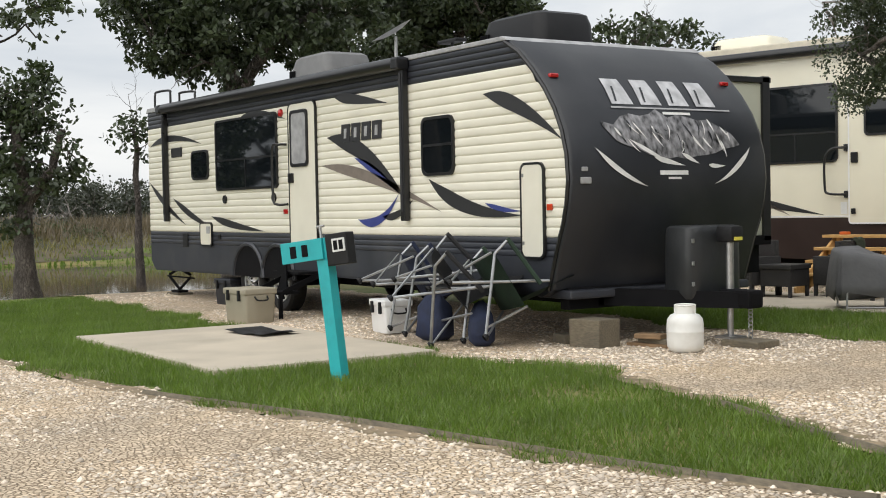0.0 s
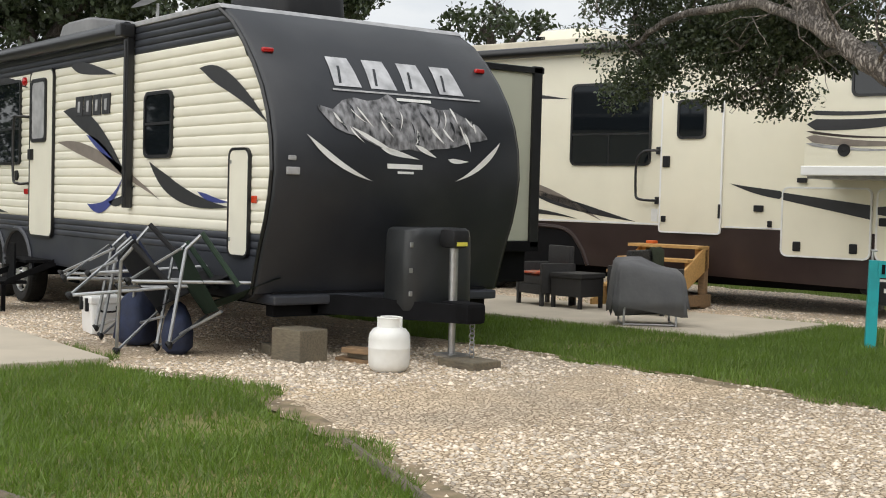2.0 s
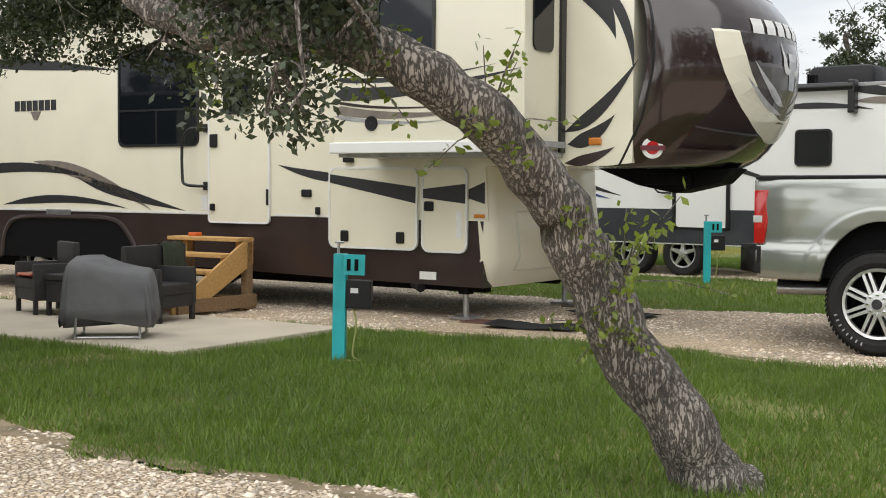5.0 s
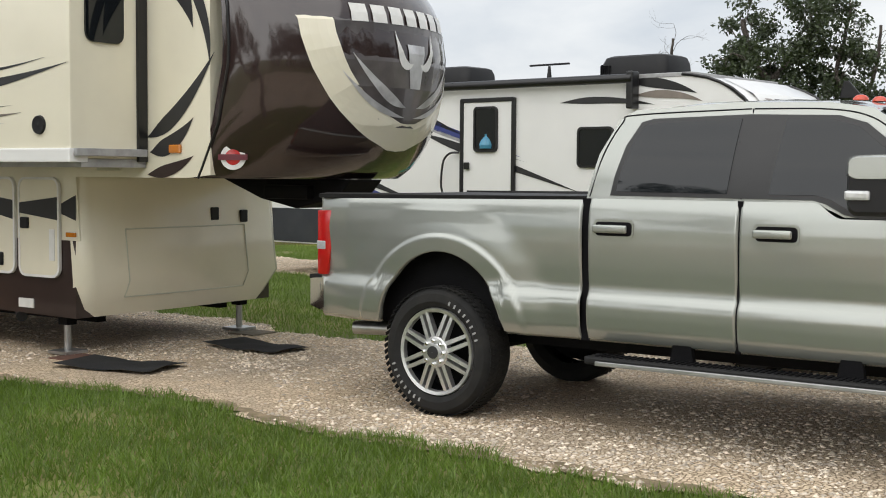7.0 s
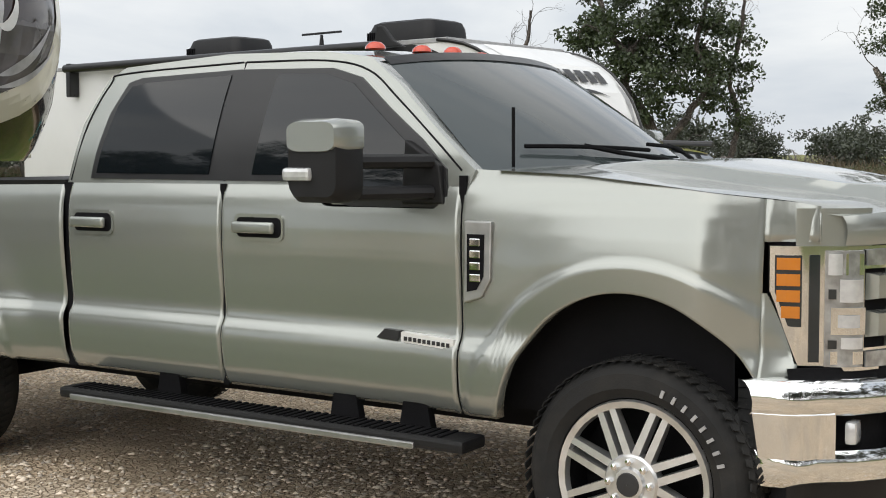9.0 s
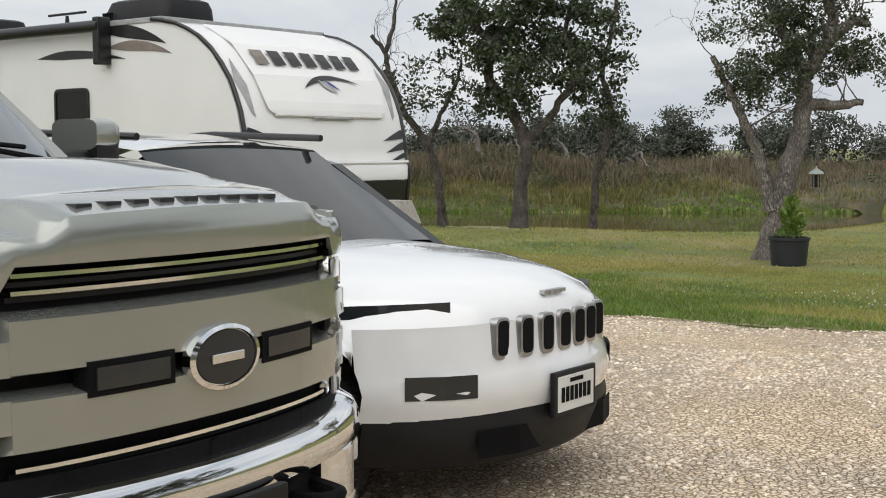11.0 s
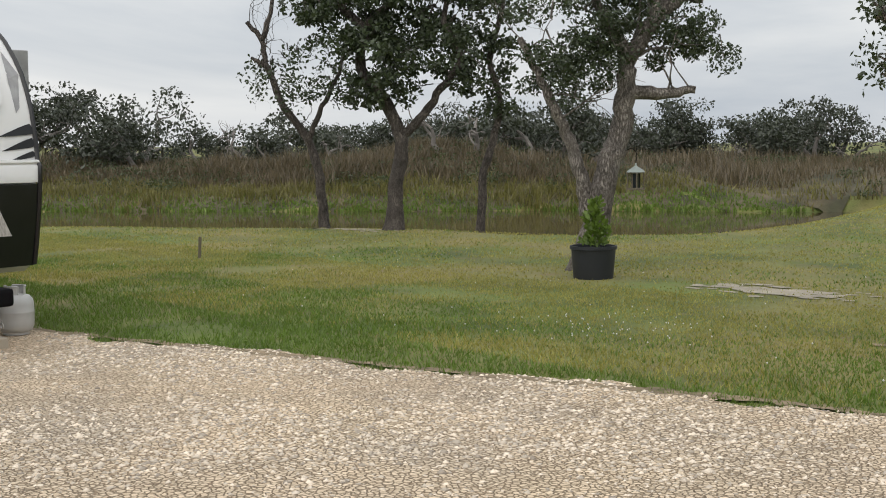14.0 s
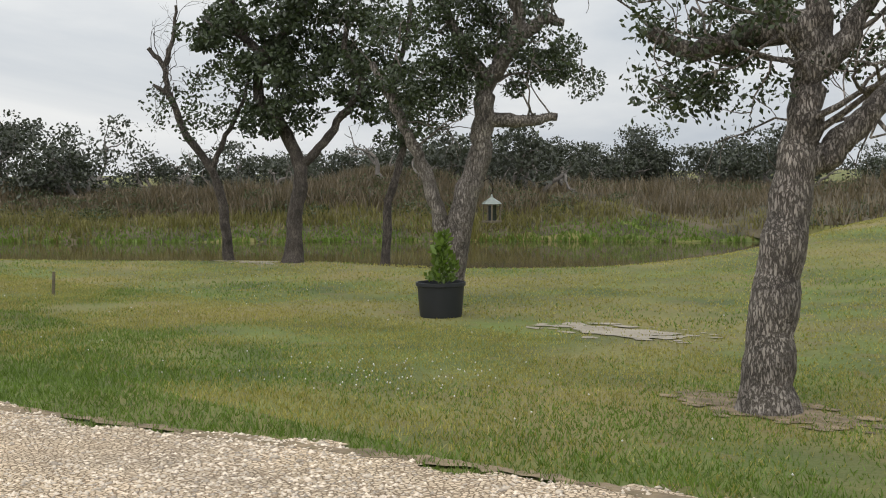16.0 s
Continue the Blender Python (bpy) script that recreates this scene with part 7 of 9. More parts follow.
def oak(label, limbs, crown, leaves, bark, r0, leaf, leafmat=None, thin=0.6):
    SEED[0] += 1
    rng = np.random.default_rng(SEED[0])
    base = limbs[0][0]
    t = thing("oak_tree", label, "tree", Matrix.Translation((base[0], base[1], 0)))
    off = Vector((base[0], base[1], 0))
    bm, tips = bmesh.new(), []
    top = max(len(limbs[0]), 2)
    for k, l in enumerate(limbs):
        pts = [Vector(p) - off for p in l]
        if k == 0:
            pts[0].z = height(base[0], base[1]) - 0.1
        pts = arc(pts, 5)
        pts = [p + Vector(rng.normal(size=3)) * 0.012 for p in pts]
        n = len(pts)
        a = r0 if k == 0 else r0 * thin
        rad = [a * (1.0 - 0.62 * i / n) * (1 + 0.06 * math.sin(i * 1.9 + k)) for i in range(n)]
        if k == 0:
            rad[0], rad[1], rad[2] = r0 * 1.55, r0 * 1.25, r0 * 1.1
        tube(pts, rad, 14 if r0 > 0.15 else 10, bm, caps=False)
        tips.append(pts[-1])
        for i in range(n // 2, n, 2):
            twig(rng, pts[i], Vector(rng.normal(size=3)) + Vector((0, 0, 1.1)), 0.4 + 0.4 * rng.random(), rad[i] * 0.24, bm, tips, 2)
    part("trunk", bm, bark, t, smooth="all")
    cs, rs, ns = [], [], []
    tp = [Vector(p) for p in tips]
    for x, y, z, a, b in crown:
        c = Vector((x, y, z)) - off
        m = max(5, int(a * b * 42))
        for i in range(m):
            d = rng.normal(size=3)
            d /= np.linalg.norm(d)
            q = c + Vector((d[0] * a, d[1] * a, d[2] * b)) * (rng.uniform(0.15, 1.05) ** 0.6)
            near = min(tp, key=lambda v: (v - q).length)
            q = q.lerp(near, 0.10)
            s = rng.uniform(0.12, 0.30) * (1 + 0.25 * a)
            cs.append(q), rs.append((s, s, s * 0.7))
            ns.append(int(leaves * a * b * rng.uniform(0.5, 1.5) / m) + 3)
    v, f = leaf_cloud(rng, cs, rs, ns, leaf)
    mesh_part("crown", v, f, leafmat or LEAF, t, "small dark green leaves in loose clumps")
    # fine twigs reaching into the clumps
    tw = bmesh.new()
    for i, q in enumerate(cs):
        if i % 2 == 0:
            near = min(tp, key=lambda v: (v - q).length)
            if (near - q).length < 1.1:
                mid = near.lerp(q, 0.5) + Vector(rng.normal(size=3)) * 0.08
                tube([near, mid, q], 0.014 if r0 > 0.1 else 0.01, 4, tw, r2=0.004, caps=False)
    part("branchwork", tw, bark, t)["kind"] = "stuff"
    return t


# the leaning oak between the lots, trunk and long limb
oak("leaning live oak with deeply furrowed bark over the grass", [[(6.17, 4.2, 0), (6.09, 3.95, 0.34), (5.86, 3.79, 0.76), (5.75, 3.63, 1.15), (5.69, 3.48, 1.39), (5.62, 3.1, 1.7), (5.4, 2.75, 1.93), (5.0, 2.5, 2.02), (4.5, 2.7, 2.06), (4.06, 2.69, 2.16), (3.64, 2.66, 2.36), (3.2, 2.8, 2.62), (2.7, 3.1, 2.95)],
     [(3.9, 2.68, 2.25), (3.2, 3.3, 2.5), (2.4, 3.9, 2.55), (1.5, 4.2, 2.4)], [(3.2, 2.8, 2.62), (2.3, 3.0, 2.9), (1.3, 3.2, 2.85), (0.7, 3.4, 2.7)], [(5.4, 2.75, 1.93), (5.5, 2.5, 2.35), (5.4, 2.3, 2.9), (5.6, 2.0, 3.5)], [(3.2, 2.8, 2.62), (2.9, 2.9, 3.4), (3.2, 2.7, 4.2)]],
    [(0.9, 3.6, 2.75, 0.75, 0.55), (1.6, 3.9, 2.6, 0.75, 0.45), (2.3, 4.1, 2.75, 0.7, 0.5), (1.3, 3.4, 3.2, 0.9, 0.5), (2.3, 3.4, 3.3, 0.9, 0.5), (0.75, 3.6, 2.35, 0.45, 0.3), (1.5, 4.3, 2.3, 0.4, 0.25), (5.1, 2.5, 2.35, 0.42, 0.28), (5.3, 2.4, 2.75, 0.5, 0.35), (3.2, 3.4, 3.5, 0.9, 0.5), (4.6, 2.6, 3.2, 0.9, 0.45), (2.9, 3.7, 2.9, 0.6, 0.4), (2.0, 3.8, 3.0, 0.8, 0.45), (1.2, 3.8, 2.9, 0.7, 0.5), (5.2, 2.5, 2.5, 0.5, 0.38), (5.0, 2.6, 2.25, 0.4, 0.2), (4.92, 2.45, 2.2, 0.18, 0.14), (5.24, 2.45, 2.12, 0.22, 0.18), (5.08, 2.45, 1.83, 0.15, 0.12), (5.45, 2.45, 1.88, 0.15, 0.12), (4.87, 2.45, 1.75, 0.16, 0.13), (5.27, 2.45, 1.66, 0.14, 0.11)], 17000, BARK, 0.155, 0.043, thin=0.3)
oak("slender live oak with sparse crown on the pond bank", [[(-7.54, 29.68, 0.07), (-7.69, 29.60, 0.94), (-7.88, 29.48, 1.72), (-8.25, 29.15, 2.40), (-8.51, 28.94, 3.19), (-8.61, 28.89, 3.75), (-8.84, 28.68, 4.14)], [(-7.88, 29.48, 1.72), (-7.71, 29.72, 2.39), (-7.50, 29.99, 3.06), (-7.44, 30.10, 3.62)], [(-8.61, 28.89, 3.75), (-8.52, 29.04, 4.31), (-8.49, 29.13, 4.98)], [(-8.51, 28.94, 3.19), (-8.75, 28.71, 3.41)]],
    [(-8.2, 29.3, 3.0, 0.84, 0.67), (-7.5, 29.9, 2.8, 0.67, 0.62)], 1120, FARBARK, 0.105, 0.1)
oak("forked live oak with dark crown on the pond bank", [[(-5.23, 29.44, 0.06), (-5.23, 29.51, 0.87), (-5.19, 29.62, 1.70), (-5.45, 29.42, 2.48), (-5.77, 29.13, 3.06), (-5.77, 29.20, 3.79), (-6.09, 28.91, 4.31), (-6.27, 28.80, 5.25)], [(-5.17, 29.65, 1.81), (-4.96, 29.89, 2.09), (-4.70, 30.22, 2.68), (-4.47, 30.51, 3.25), (-4.71, 30.32, 3.93), (-4.63, 30.47, 4.71), (-4.55, 30.62, 5.64)], [(-5.77, 29.20, 3.79), (-5.37, 29.66, 4.40), (-5.11, 30.00, 5.13)]],
    [(-5.9, 29.1, 4.1, 1.25, 0.83), (-5.2, 29.8, 3.3, 1.25, 0.88), (-5.7, 29.2, 2.6, 0.62, 0.36), (-4.8, 30.2, 4.2, 0.94, 0.83), (-5.5, 29.6, 5.3, 1.67, 0.83), (-6.4, 28.6, 4.2, 0.62, 0.42)], 3680, FARBARK, 0.155, 0.11)
oak("thin live oak with small dark crown by the water", [[(-4.56, 31.07, 0.01), (-4.53, 31.16, 0.84), (-4.42, 31.35, 1.69), (-4.36, 31.47, 2.43), (-4.52, 31.39, 3.29), (-4.40, 31.59, 4.25), (-4.36, 31.72, 5.21)]],
    [(-4.6, 31.3, 3.1, 0.70, 0.64), (-4.5, 31.4, 2.4, 0.53, 0.30), (-4.5, 31.4, 4.2, 0.75, 0.86)], 2400, FARBARK, 0.09, 0.11)
oak("two-stemmed leaning live oak growing behind the black pot", [[(2.54, 25.81, 0.47), (2.67, 26.01, 1.11), (2.79, 26.18, 1.72), (2.82, 26.26, 2.27), (2.83, 26.31, 2.68), (3.02, 26.54, 3.15), (3.05, 26.61, 3.56), (2.91, 26.52, 4.10)], [(2.54, 25.84, 0.71), (2.48, 25.81, 1.18), (2.35, 25.72, 1.66), (2.20, 25.59, 2.07), (2.03, 25.46, 2.48), (1.87, 25.33, 2.96)], [(2.82, 26.26, 2.27), (3.17, 26.62, 2.23), (3.43, 26.90, 2.29)], [(3.02, 26.54, 3.15), (3.27, 26.83, 3.45), (3.46, 27.02, 3.41)], [(2.83, 26.31, 2.68), (2.62, 26.13, 3.15), (2.41, 25.96, 3.70)]],
    [(2.3, 25.8, 3.1, 0.78, 0.58), (2.9, 26.4, 3.4, 0.95, 0.54), (3.3, 26.8, 2.8, 0.68, 0.34), (2.5, 26.0, 2.6, 0.82, 0.37), (3.5, 27.1, 3.0, 0.41, 0.31), (2.2, 25.6, 2.4, 0.48, 0.27), (2.5, 26.1, 4.0, 1.23, 0.54), (3.1, 26.7, 4.0, 1.02, 0.48)], 7200, BARK, 0.17, 0.058)
oak("thick live oak with furrowed bark and a low side limb", [[(8.96, 22.68, 0.02), (8.97, 22.71, 0.41), (9.00, 22.80, 1.05), (9.03, 22.88, 1.51), (9.06, 22.95, 1.91), (9.08, 22.98, 2.19), (9.11, 23.05, 2.57), (9.12, 23.09, 2.99)], [(9.05, 22.91, 1.66), (9.20, 23.07, 1.74), (9.33, 23.22, 1.92), (9.45, 23.36, 2.11), (9.65, 23.60, 2.38), (9.90, 23.89, 2.75)], [(9.10, 23.03, 2.46), (8.93, 22.87, 2.69), (8.71, 22.66, 2.92)], [(9.08, 23.00, 2.27), (9.25, 23.20, 2.53), (9.40, 23.38, 2.87)], [(9.10, 23.05, 2.61), (8.80, 22.73, 2.54), (8.54, 22.45, 2.43), (8.33, 22.23, 2.55)]],
    [(8.5, 22.4, 2.4, 0.46, 0.31), (8.8, 22.7, 2.6, 0.57, 0.31), (9.2, 23.2, 2.5, 0.46, 0.38), (8.4, 22.3, 2.1, 0.17, 0.15), (8.7, 22.6, 2.2, 0.34, 0.17), (8.3, 22.2, 2.6, 0.31, 0.23), (8.8, 22.8, 3.1, 1.14, 0.34), (9.6, 23.5, 2.6, 0.46, 0.46)], 5200, BARK, 0.19, 0.05)
oak("broad dark live oak behind the travel trailer", [[(-11.90, 2.26, 1.73), (-11.95, 2.27, 3.03), (-12.05, 2.17, 4.04), (-12.27, 1.86, 4.64)], [(-11.97, 2.25, 3.23), (-11.61, 2.85, 4.22), (-11.19, 3.55, 4.81)]],
    [(-12.6, 1.4, 4.5, 1.10, 0.70), (-11.9, 2.4, 4.3, 1.50, 0.85), (-11.2, 3.5, 4.6, 1.40, 0.80), (-12.6, 1.4, 5.3, 1.61, 0.70), (-11.6, 2.9, 5.4, 2.01, 0.70)], 4160, FARBARK, 0.22, 0.13)
oak("dense dark live oak behind the trailer roof", [[(-13.51, 7.34, 2.08), (-13.58, 7.36, 4.22), (-13.96, 6.85, 5.41)], [(-13.58, 7.36, 4.22), (-12.99, 8.34, 5.26), (-12.54, 9.04, 5.48)]],
    [(-14.1, 6.6, 5.0, 1.30, 0.89), (-13.3, 7.8, 5.1, 1.54, 0.77), (-12.7, 8.8, 5.3, 1.30, 0.71), (-13.6, 7.5, 6.0, 2.37, 0.71)], 4160, FARBARK, 0.22, 0.14)
oak("low live oak crown between the two trailers", [[(-11.83, 11.80, 2.02), (-11.87, 11.88, 4.24), (-12.01, 11.69, 4.86)], [(-11.87, 11.88, 4.24), (-11.54, 12.42, 4.84)]],
    [(-12.2, 11.4, 5.0, 0.74, 0.37), (-11.8, 12.1, 4.9, 1.11, 0.39), (-11.3, 12.8, 4.8, 0.55, 0.31)], 1440, FARBARK, 0.15, 0.14)
oak("live oak on the grassy pond shore", [[(-11.45, -1.57, 0.18), (-11.49, -1.59, 0.94), (-11.49, -1.55, 1.48), (-11.55, -1.60, 2.19), (-11.64, -1.68, 3.09)], [(-11.49, -1.55, 1.48), (-11.28, -1.19, 2.01), (-11.19, -1.02, 2.63)]],
    [(-11.6, -1.6, 2.2, 0.81, 0.81), (-11.4, -1.3, 2.9, 0.54, 0.54), (-11.6, -1.7, 1.4, 0.54, 0.36), (-11.2, -1.1, 2.0, 0.45, 0.54), (-11.6, -1.5, 3.4, 0.54, 0.45), (-11.9, -2.1, 2.9, 0.54, 1.08)], 2400, FARBARK, 0.17, 0.12)
oak("small oak beyond the pond", [[(-17.16, 2.33, 2.09), (-17.20, 2.30, 2.57), (-17.24, 2.27, 3.05)]],
    [(-17.2, 2.3, 2.8, 0.54, 0.48), (-17.3, 2.2, 3.2, 0.36, 0.30)], 800, FARBARK, 0.08, 0.14)
oak("oak with overhanging leafy branches", [[(-7.57, -3.76, 0.48), (-7.53, -3.57, 2.57), (-7.24, -3.07, 3.54)]],
    [(-7.0, -2.7, 3.8, 0.56, 0.35), (-6.8, -2.3, 3.9, 0.35, 0.24), (-7.3, -3.2, 3.4, 0.49, 0.49)], 1440, FARBARK, 0.2, 0.1)


# young sprouts on the leaning trunk
def sprouts():
    rng = np.random.default_rng(77)
    t = thing("sprouting_shoots", "pale yellow-green sprouting shoots on the leaning trunk", "shoots", pose(5.75, 3.6, 0))
    bm, cs, rs, ns = bmesh.new(), [], [], []
    for (x, y, z), k, s in (((5.9, 3.75, 0.72), 12, 0.30), ((5.92, 3.78, 0.95), 16, 0.40), ((5.72, 3.55, 1.25), 4, 0.15), ((5.62, 3.2, 1.62), 10, 0.34), ((5.3, 2.8, 1.80), 8, 0.28), ((4.4, 2.72, 1.98), 5, 0.25)):
        o = Vector((x - 5.75, y - 3.6, z))
        for i in range(k):
            d = Vector((rng.normal(0.35, 0.6), rng.normal(-0.2, 0.6), rng.normal(0.25, 0.6))).normalized()
            q = o + d * s * rng.uniform(0.5, 1.3)
            tube([o, o.lerp(q, 0.5) + Vector((0, 0, 0.03)), q], 0.005, 4, bm, r2=0.002, caps=False)
            for f in (0.5, 0.75, 1.0):
                cs.append(o.lerp(q, f)), rs.append((0.04, 0.04, 0.04)), ns.append(4)
    part("stem_rest", bm, BARK, t)["kind"] = "stuff"
    v, f = leaf_cloud(rng, cs, rs, ns, 0.05, 0)
    mesh_part("leaves", v, f, LEAFNEW, t)


sprouts()


# ---- far woods, scrub and reeds ----
def far_woods(name, spots, label, seed, leaf=0.17, per=900, dead=0.35):
    rng = np.random.default_rng(seed)
    bm, cs, rs, ns = bmesh.new(), [], [], []
    for x, y, h in spots:
        z = height(x, y)
        bare = rng.random() < dead
        n = 2 + int(rng.integers(0, 3))
        for k in range(n):
            p = Vector((x + rng.normal() * 0.5, y + rng.normal() * 0.5, z - 0.1))
            d = Vector((rng.normal() * 0.4, rng.normal() * 0.4, 1)).normalized()
            tips = []
            twig(rng, p, d, h * 0.62, 0.10 + 0.012 * h, bm, tips, 3 if bare else 2)
            if not bare:
                for q in tips:
                    if q.z > z + h * 0.35:
                        s = rng.uniform(0.25, 0.65)
                        cs.append(q + Vector(rng.normal(size=3)) * 0.4), rs.append((s * 1.3, s * 1.3, s * 0.75)), ns.append(int(per / 14))
    w = tagged(part(name, bm, DEADWOOD), label, "woods", kind="stuff")
    v, f = leaf_cloud(rng, cs, rs, ns, leaf)
    mesh_part("crowns", v, f, LEAFFAR, w)


rg = np.random.default_rng(3)
spots = []
for i in range(150):
    y = -35 + 115 * (i + rg.random()) / 150
    fs = lerp_line(min(45, y), FARSHORE) - max(0, y - 45) * 0.3
    x = fs - 10 - 30 * rg.random() ** 0.8
    spots.append((x, y, 1.15 + 1.0 * rg.random() ** 1.5))
for i in range(46):
    spots.append((-26 + 50 * rg.random(), 60 + 26 * rg.random(), 1.3 + 1.2 * rg.random() ** 1.5))
for i in range(9):
    spots.append((-30 - 5 * rg.random(), 33.0 + 7.0 * rg.random() - 1.2 * i, 2.5 + 0.9 * rg.random()))
far_woods("far_woods", spots, "low wind-bent oak woods beyond the pond with bare grey branches", 4)
# rows out of view for the glass to reflect; the western one is added
far_woods("roadside_woods", [(31 + 6 * rg.random(), -34 + 2.6 * i, 10.0 + 4.0 * rg.random()) for i in range(30)] + [(-27 - 9 * rg.random(), -36 + 1.9 * i, 5.5 + 2.0 * rg.random()) for i in range(14)], "dark oak woods out of view, added for the reflections in glass", 5, 0.42, 900, 0.0)


def scrub():
    """Short green grass along the far waterline, then yellow grass, then brown reeds and bushes up the bank."""
    rng = np.random.default_rng(8)
    n = 185000
    pick = rng.random(n)
    y = np.where(pick < 0.22, rng.uniform(-30, 20, n), np.where(pick < 0.72, rng.uniform(20, 44.5, n), rng.uniform(44.5, 68, n)))
    fs = np.array([lerp_line(min(45.0, v), FARSHORE) - max(0, v - 45) * 0.3 for v in y])
    q = 17 * rng.random(n) ** 1.25
    x = np.where(y > 44.5, rng.uniform(-30, 16, n), fs - q)
    keep = (y < 44.5) | (y > 45 + 0.2 * np.maximum(0, x + 3)) | (x < fs)
    x, y, fs = x[keep], y[keep], fs[keep]
    q = np.where(y < 44.5, fs - x, 4.0 + np.abs(y - 45) * 0.6)
    patch = np.array([noise.noise(Vector((a * 0.22, b * 0.22, 3))) + 0.5 * noise.noise(Vector((a * 0.8, b * 0.8, 7))) for a, b in zip(x, y)])
    kind = q + 2.2 * patch + rng.normal(0, 0.7, len(x))
    shore, tall = kind < 1.7, kind > 4.6
    h = np.where(shore, 0.10, np.where(tall, 0.20 + 0.50 * np.clip(patch + 0.3, 0, 1), 0.17 + 0.15 * np.clip(patch + 0.3, 0, 1))) * rng.uniform(0.5, 1.4, len(x))
    z = np.array([height(a, b) for a, b in zip(x, y)])
    ang = rng.uniform(0, 6.28, len(x))
    w = np.where(shore, 0.035, 0.026) * rng.uniform(0.6, 1.5, len(x))
    dx, dy = np.cos(ang) * w, np.sin(ang) * w
    lx, ly = rng.normal(0, 0.35, len(x)) * h, rng.normal(0, 0.35, len(x)) * h
    v = np.stack([np.stack([x - dx, y - dy, z - 0.05], 1), np.stack([x + dx, y + dy, z - 0.05], 1), np.stack([x + lx, y + ly, z + h], 1)], 1)
    for name, pickm, material, label, cat in (("shore_grass", shore, GRASSBLADE, "short bright green grass along the far waterline", "grass"), ("bank_grass", ~shore & ~tall, BANKGRASS, "yellow-green grass on the far pond bank", "grass"), ("reeds", tall, REED, "dry reddish-brown grass and reeds on the far bank", "reeds")):
        vv = v[pickm].reshape(-1, 3)
        tagged(mesh_part(name, vv, [(3 * i, 3 * i + 1, 3 * i + 2) for i in range(len(vv) // 3)], material), label, cat, kind="stuff")
    cs, rs, ns = [], [], []
    far = np.flatnonzero(q > 3.2)
    for i in range(560):
        k = int(far[int(rng.integers(0, len(far)))])
        s = rng.uniform(0.18, 0.55)
        cs.append((x[k], y[k], z[k] + s * 0.35)), rs.append((s * 1.7, s * 1.7, s * 0.6)), ns.append(int(90 + 220 * s))
    v, f = leaf_cloud(rng, cs, rs, ns, 0.085)
    tagged(mesh_part("scrub", v, f, SHRUB), "low olive-green scrub bushes across the pond", "bushes", kind="stuff")


scrub()


# ---- loose things round the trailers ----
def gas_bottle(m, label, material):
    t = thing("gas_bottle", label, "gas bottle", m, "gas bottles")
    part("tank", spin([(0.02, 0.02), (0.11, 0.02), (0.135, 0.035), (0.152, 0.07), (0.155, 0.12), (0.156, 0.19), (0.158, 0.195), (0.156, 0.20), (0.155, 0.26), (0.148, 0.30), (0.12, 0.335), (0.07, 0.35), (0.01, 0.352)], (0, 0, 0), "z", 32), material, t, smooth="all")
    part("foot_ring", spin([(0.10, 0.0), (0.112, 0.0), (0.112, 0.035), (0.10, 0.035)], (0, 0, 0), "z", 28), material, t)
    col = bmesh.new()
    for a0, a1 in ((20, 160), (200, 340)):
        pts = [(0.088 * math.cos(radians(a)), 0.088 * math.sin(radians(a))) for a in range(a0, a1 + 1, 10)]
        add(col, loft([[(x, y, z) for x, y in pts] for z in (0.335, 0.375, 0.41)]))
        tube([(x, y, 0.415) for x, y in pts], 0.008, 6, col)
    for a in (20, 160, 200, 340):
        tube([(0.088 * math.cos(radians(a)), 0.088 * math.sin(radians(a)), z) for z in (0.34, 0.415)], 0.006, 6, col)
    part("collar", col, material, t, "open carrying collar")
    part("valve", tube([(0, 0, 0.35), (0, 0, 0.40)], 0.018, 8), mat("brass_valve", (0.5, 0.36, 0.12), 0.35, metal=0.9), t, "brass valve")
    part("valve_knob", tube([(0.0, -0.03, 0.385), (0.0, -0.055, 0.385)], 0.02, 8), BLACK, t)


gas_bottle(pose(1.20, 0.52, 0.01, 0, 0, 40), "white steel propane bottle standing on gravel", TANKWHITE)
gas_bottle(pose(2.52, 18.2, 0.0, 0, 0, 10), "pale grey propane bottle beside the trailer jack", mat("grey_tank_paint", (0.5, 0.5, 0.49), 0.4, vary=0.08))


def block(m, sx, sy, sz, material, label, name="wood_block", category="block"):
    bm = box(-sx / 2, sx / 2, -sy / 2, sy / 2, 0, sz, min(0.012, sz * 0.15))
    ob = part(name, bm, material, m=m)
    return tagged(ob, label, category)


block(pose(0.30, 0.28, 0.01, 0, 0, 8), 0.36, 0.28, 0.26, OLDWOOD, "weathered brown wooden block on gravel")
block(pose(-0.12, 0.35, 0.01, 0, 0, -12), 0.24, 0.26, 0.09, OLDWOOD, "low weathered wooden block on gravel")
for i, (x, y, z, a, l) in enumerate(((0.66, 0.62, 0.012, 14, 0.42), (0.70, 0.66, 0.055, 5, 0.34), (0.68, 0.60, 0.098, 22, 0.26))):
    block(pose(x, y, z, 0, 0, a), l, 0.14, 0.042, OLDWOOD if i % 2 else PINE_DARK, "short board in a stack of scrap lumber", "board", "board")["group"] = "scrap boards"
block(pose(1.27, 1.22, 0.01, 0, 0, 6), 0.40, 0.30, 0.078, OLDWOOD, "weathered board under the trailer jack", "board", "board")
block(pose(-9.6, 0.25, 0.0, 0, 0, 0), 0.45, 0.25, 0.055, OLDWOOD, "weathered block under the scissor jack")
block(pose(3.05, 17.66, 0.0, 0, 0, 3), 0.42, 0.24, 0.09, CONC, "grey concrete block under the trailer jack", "concrete_block")
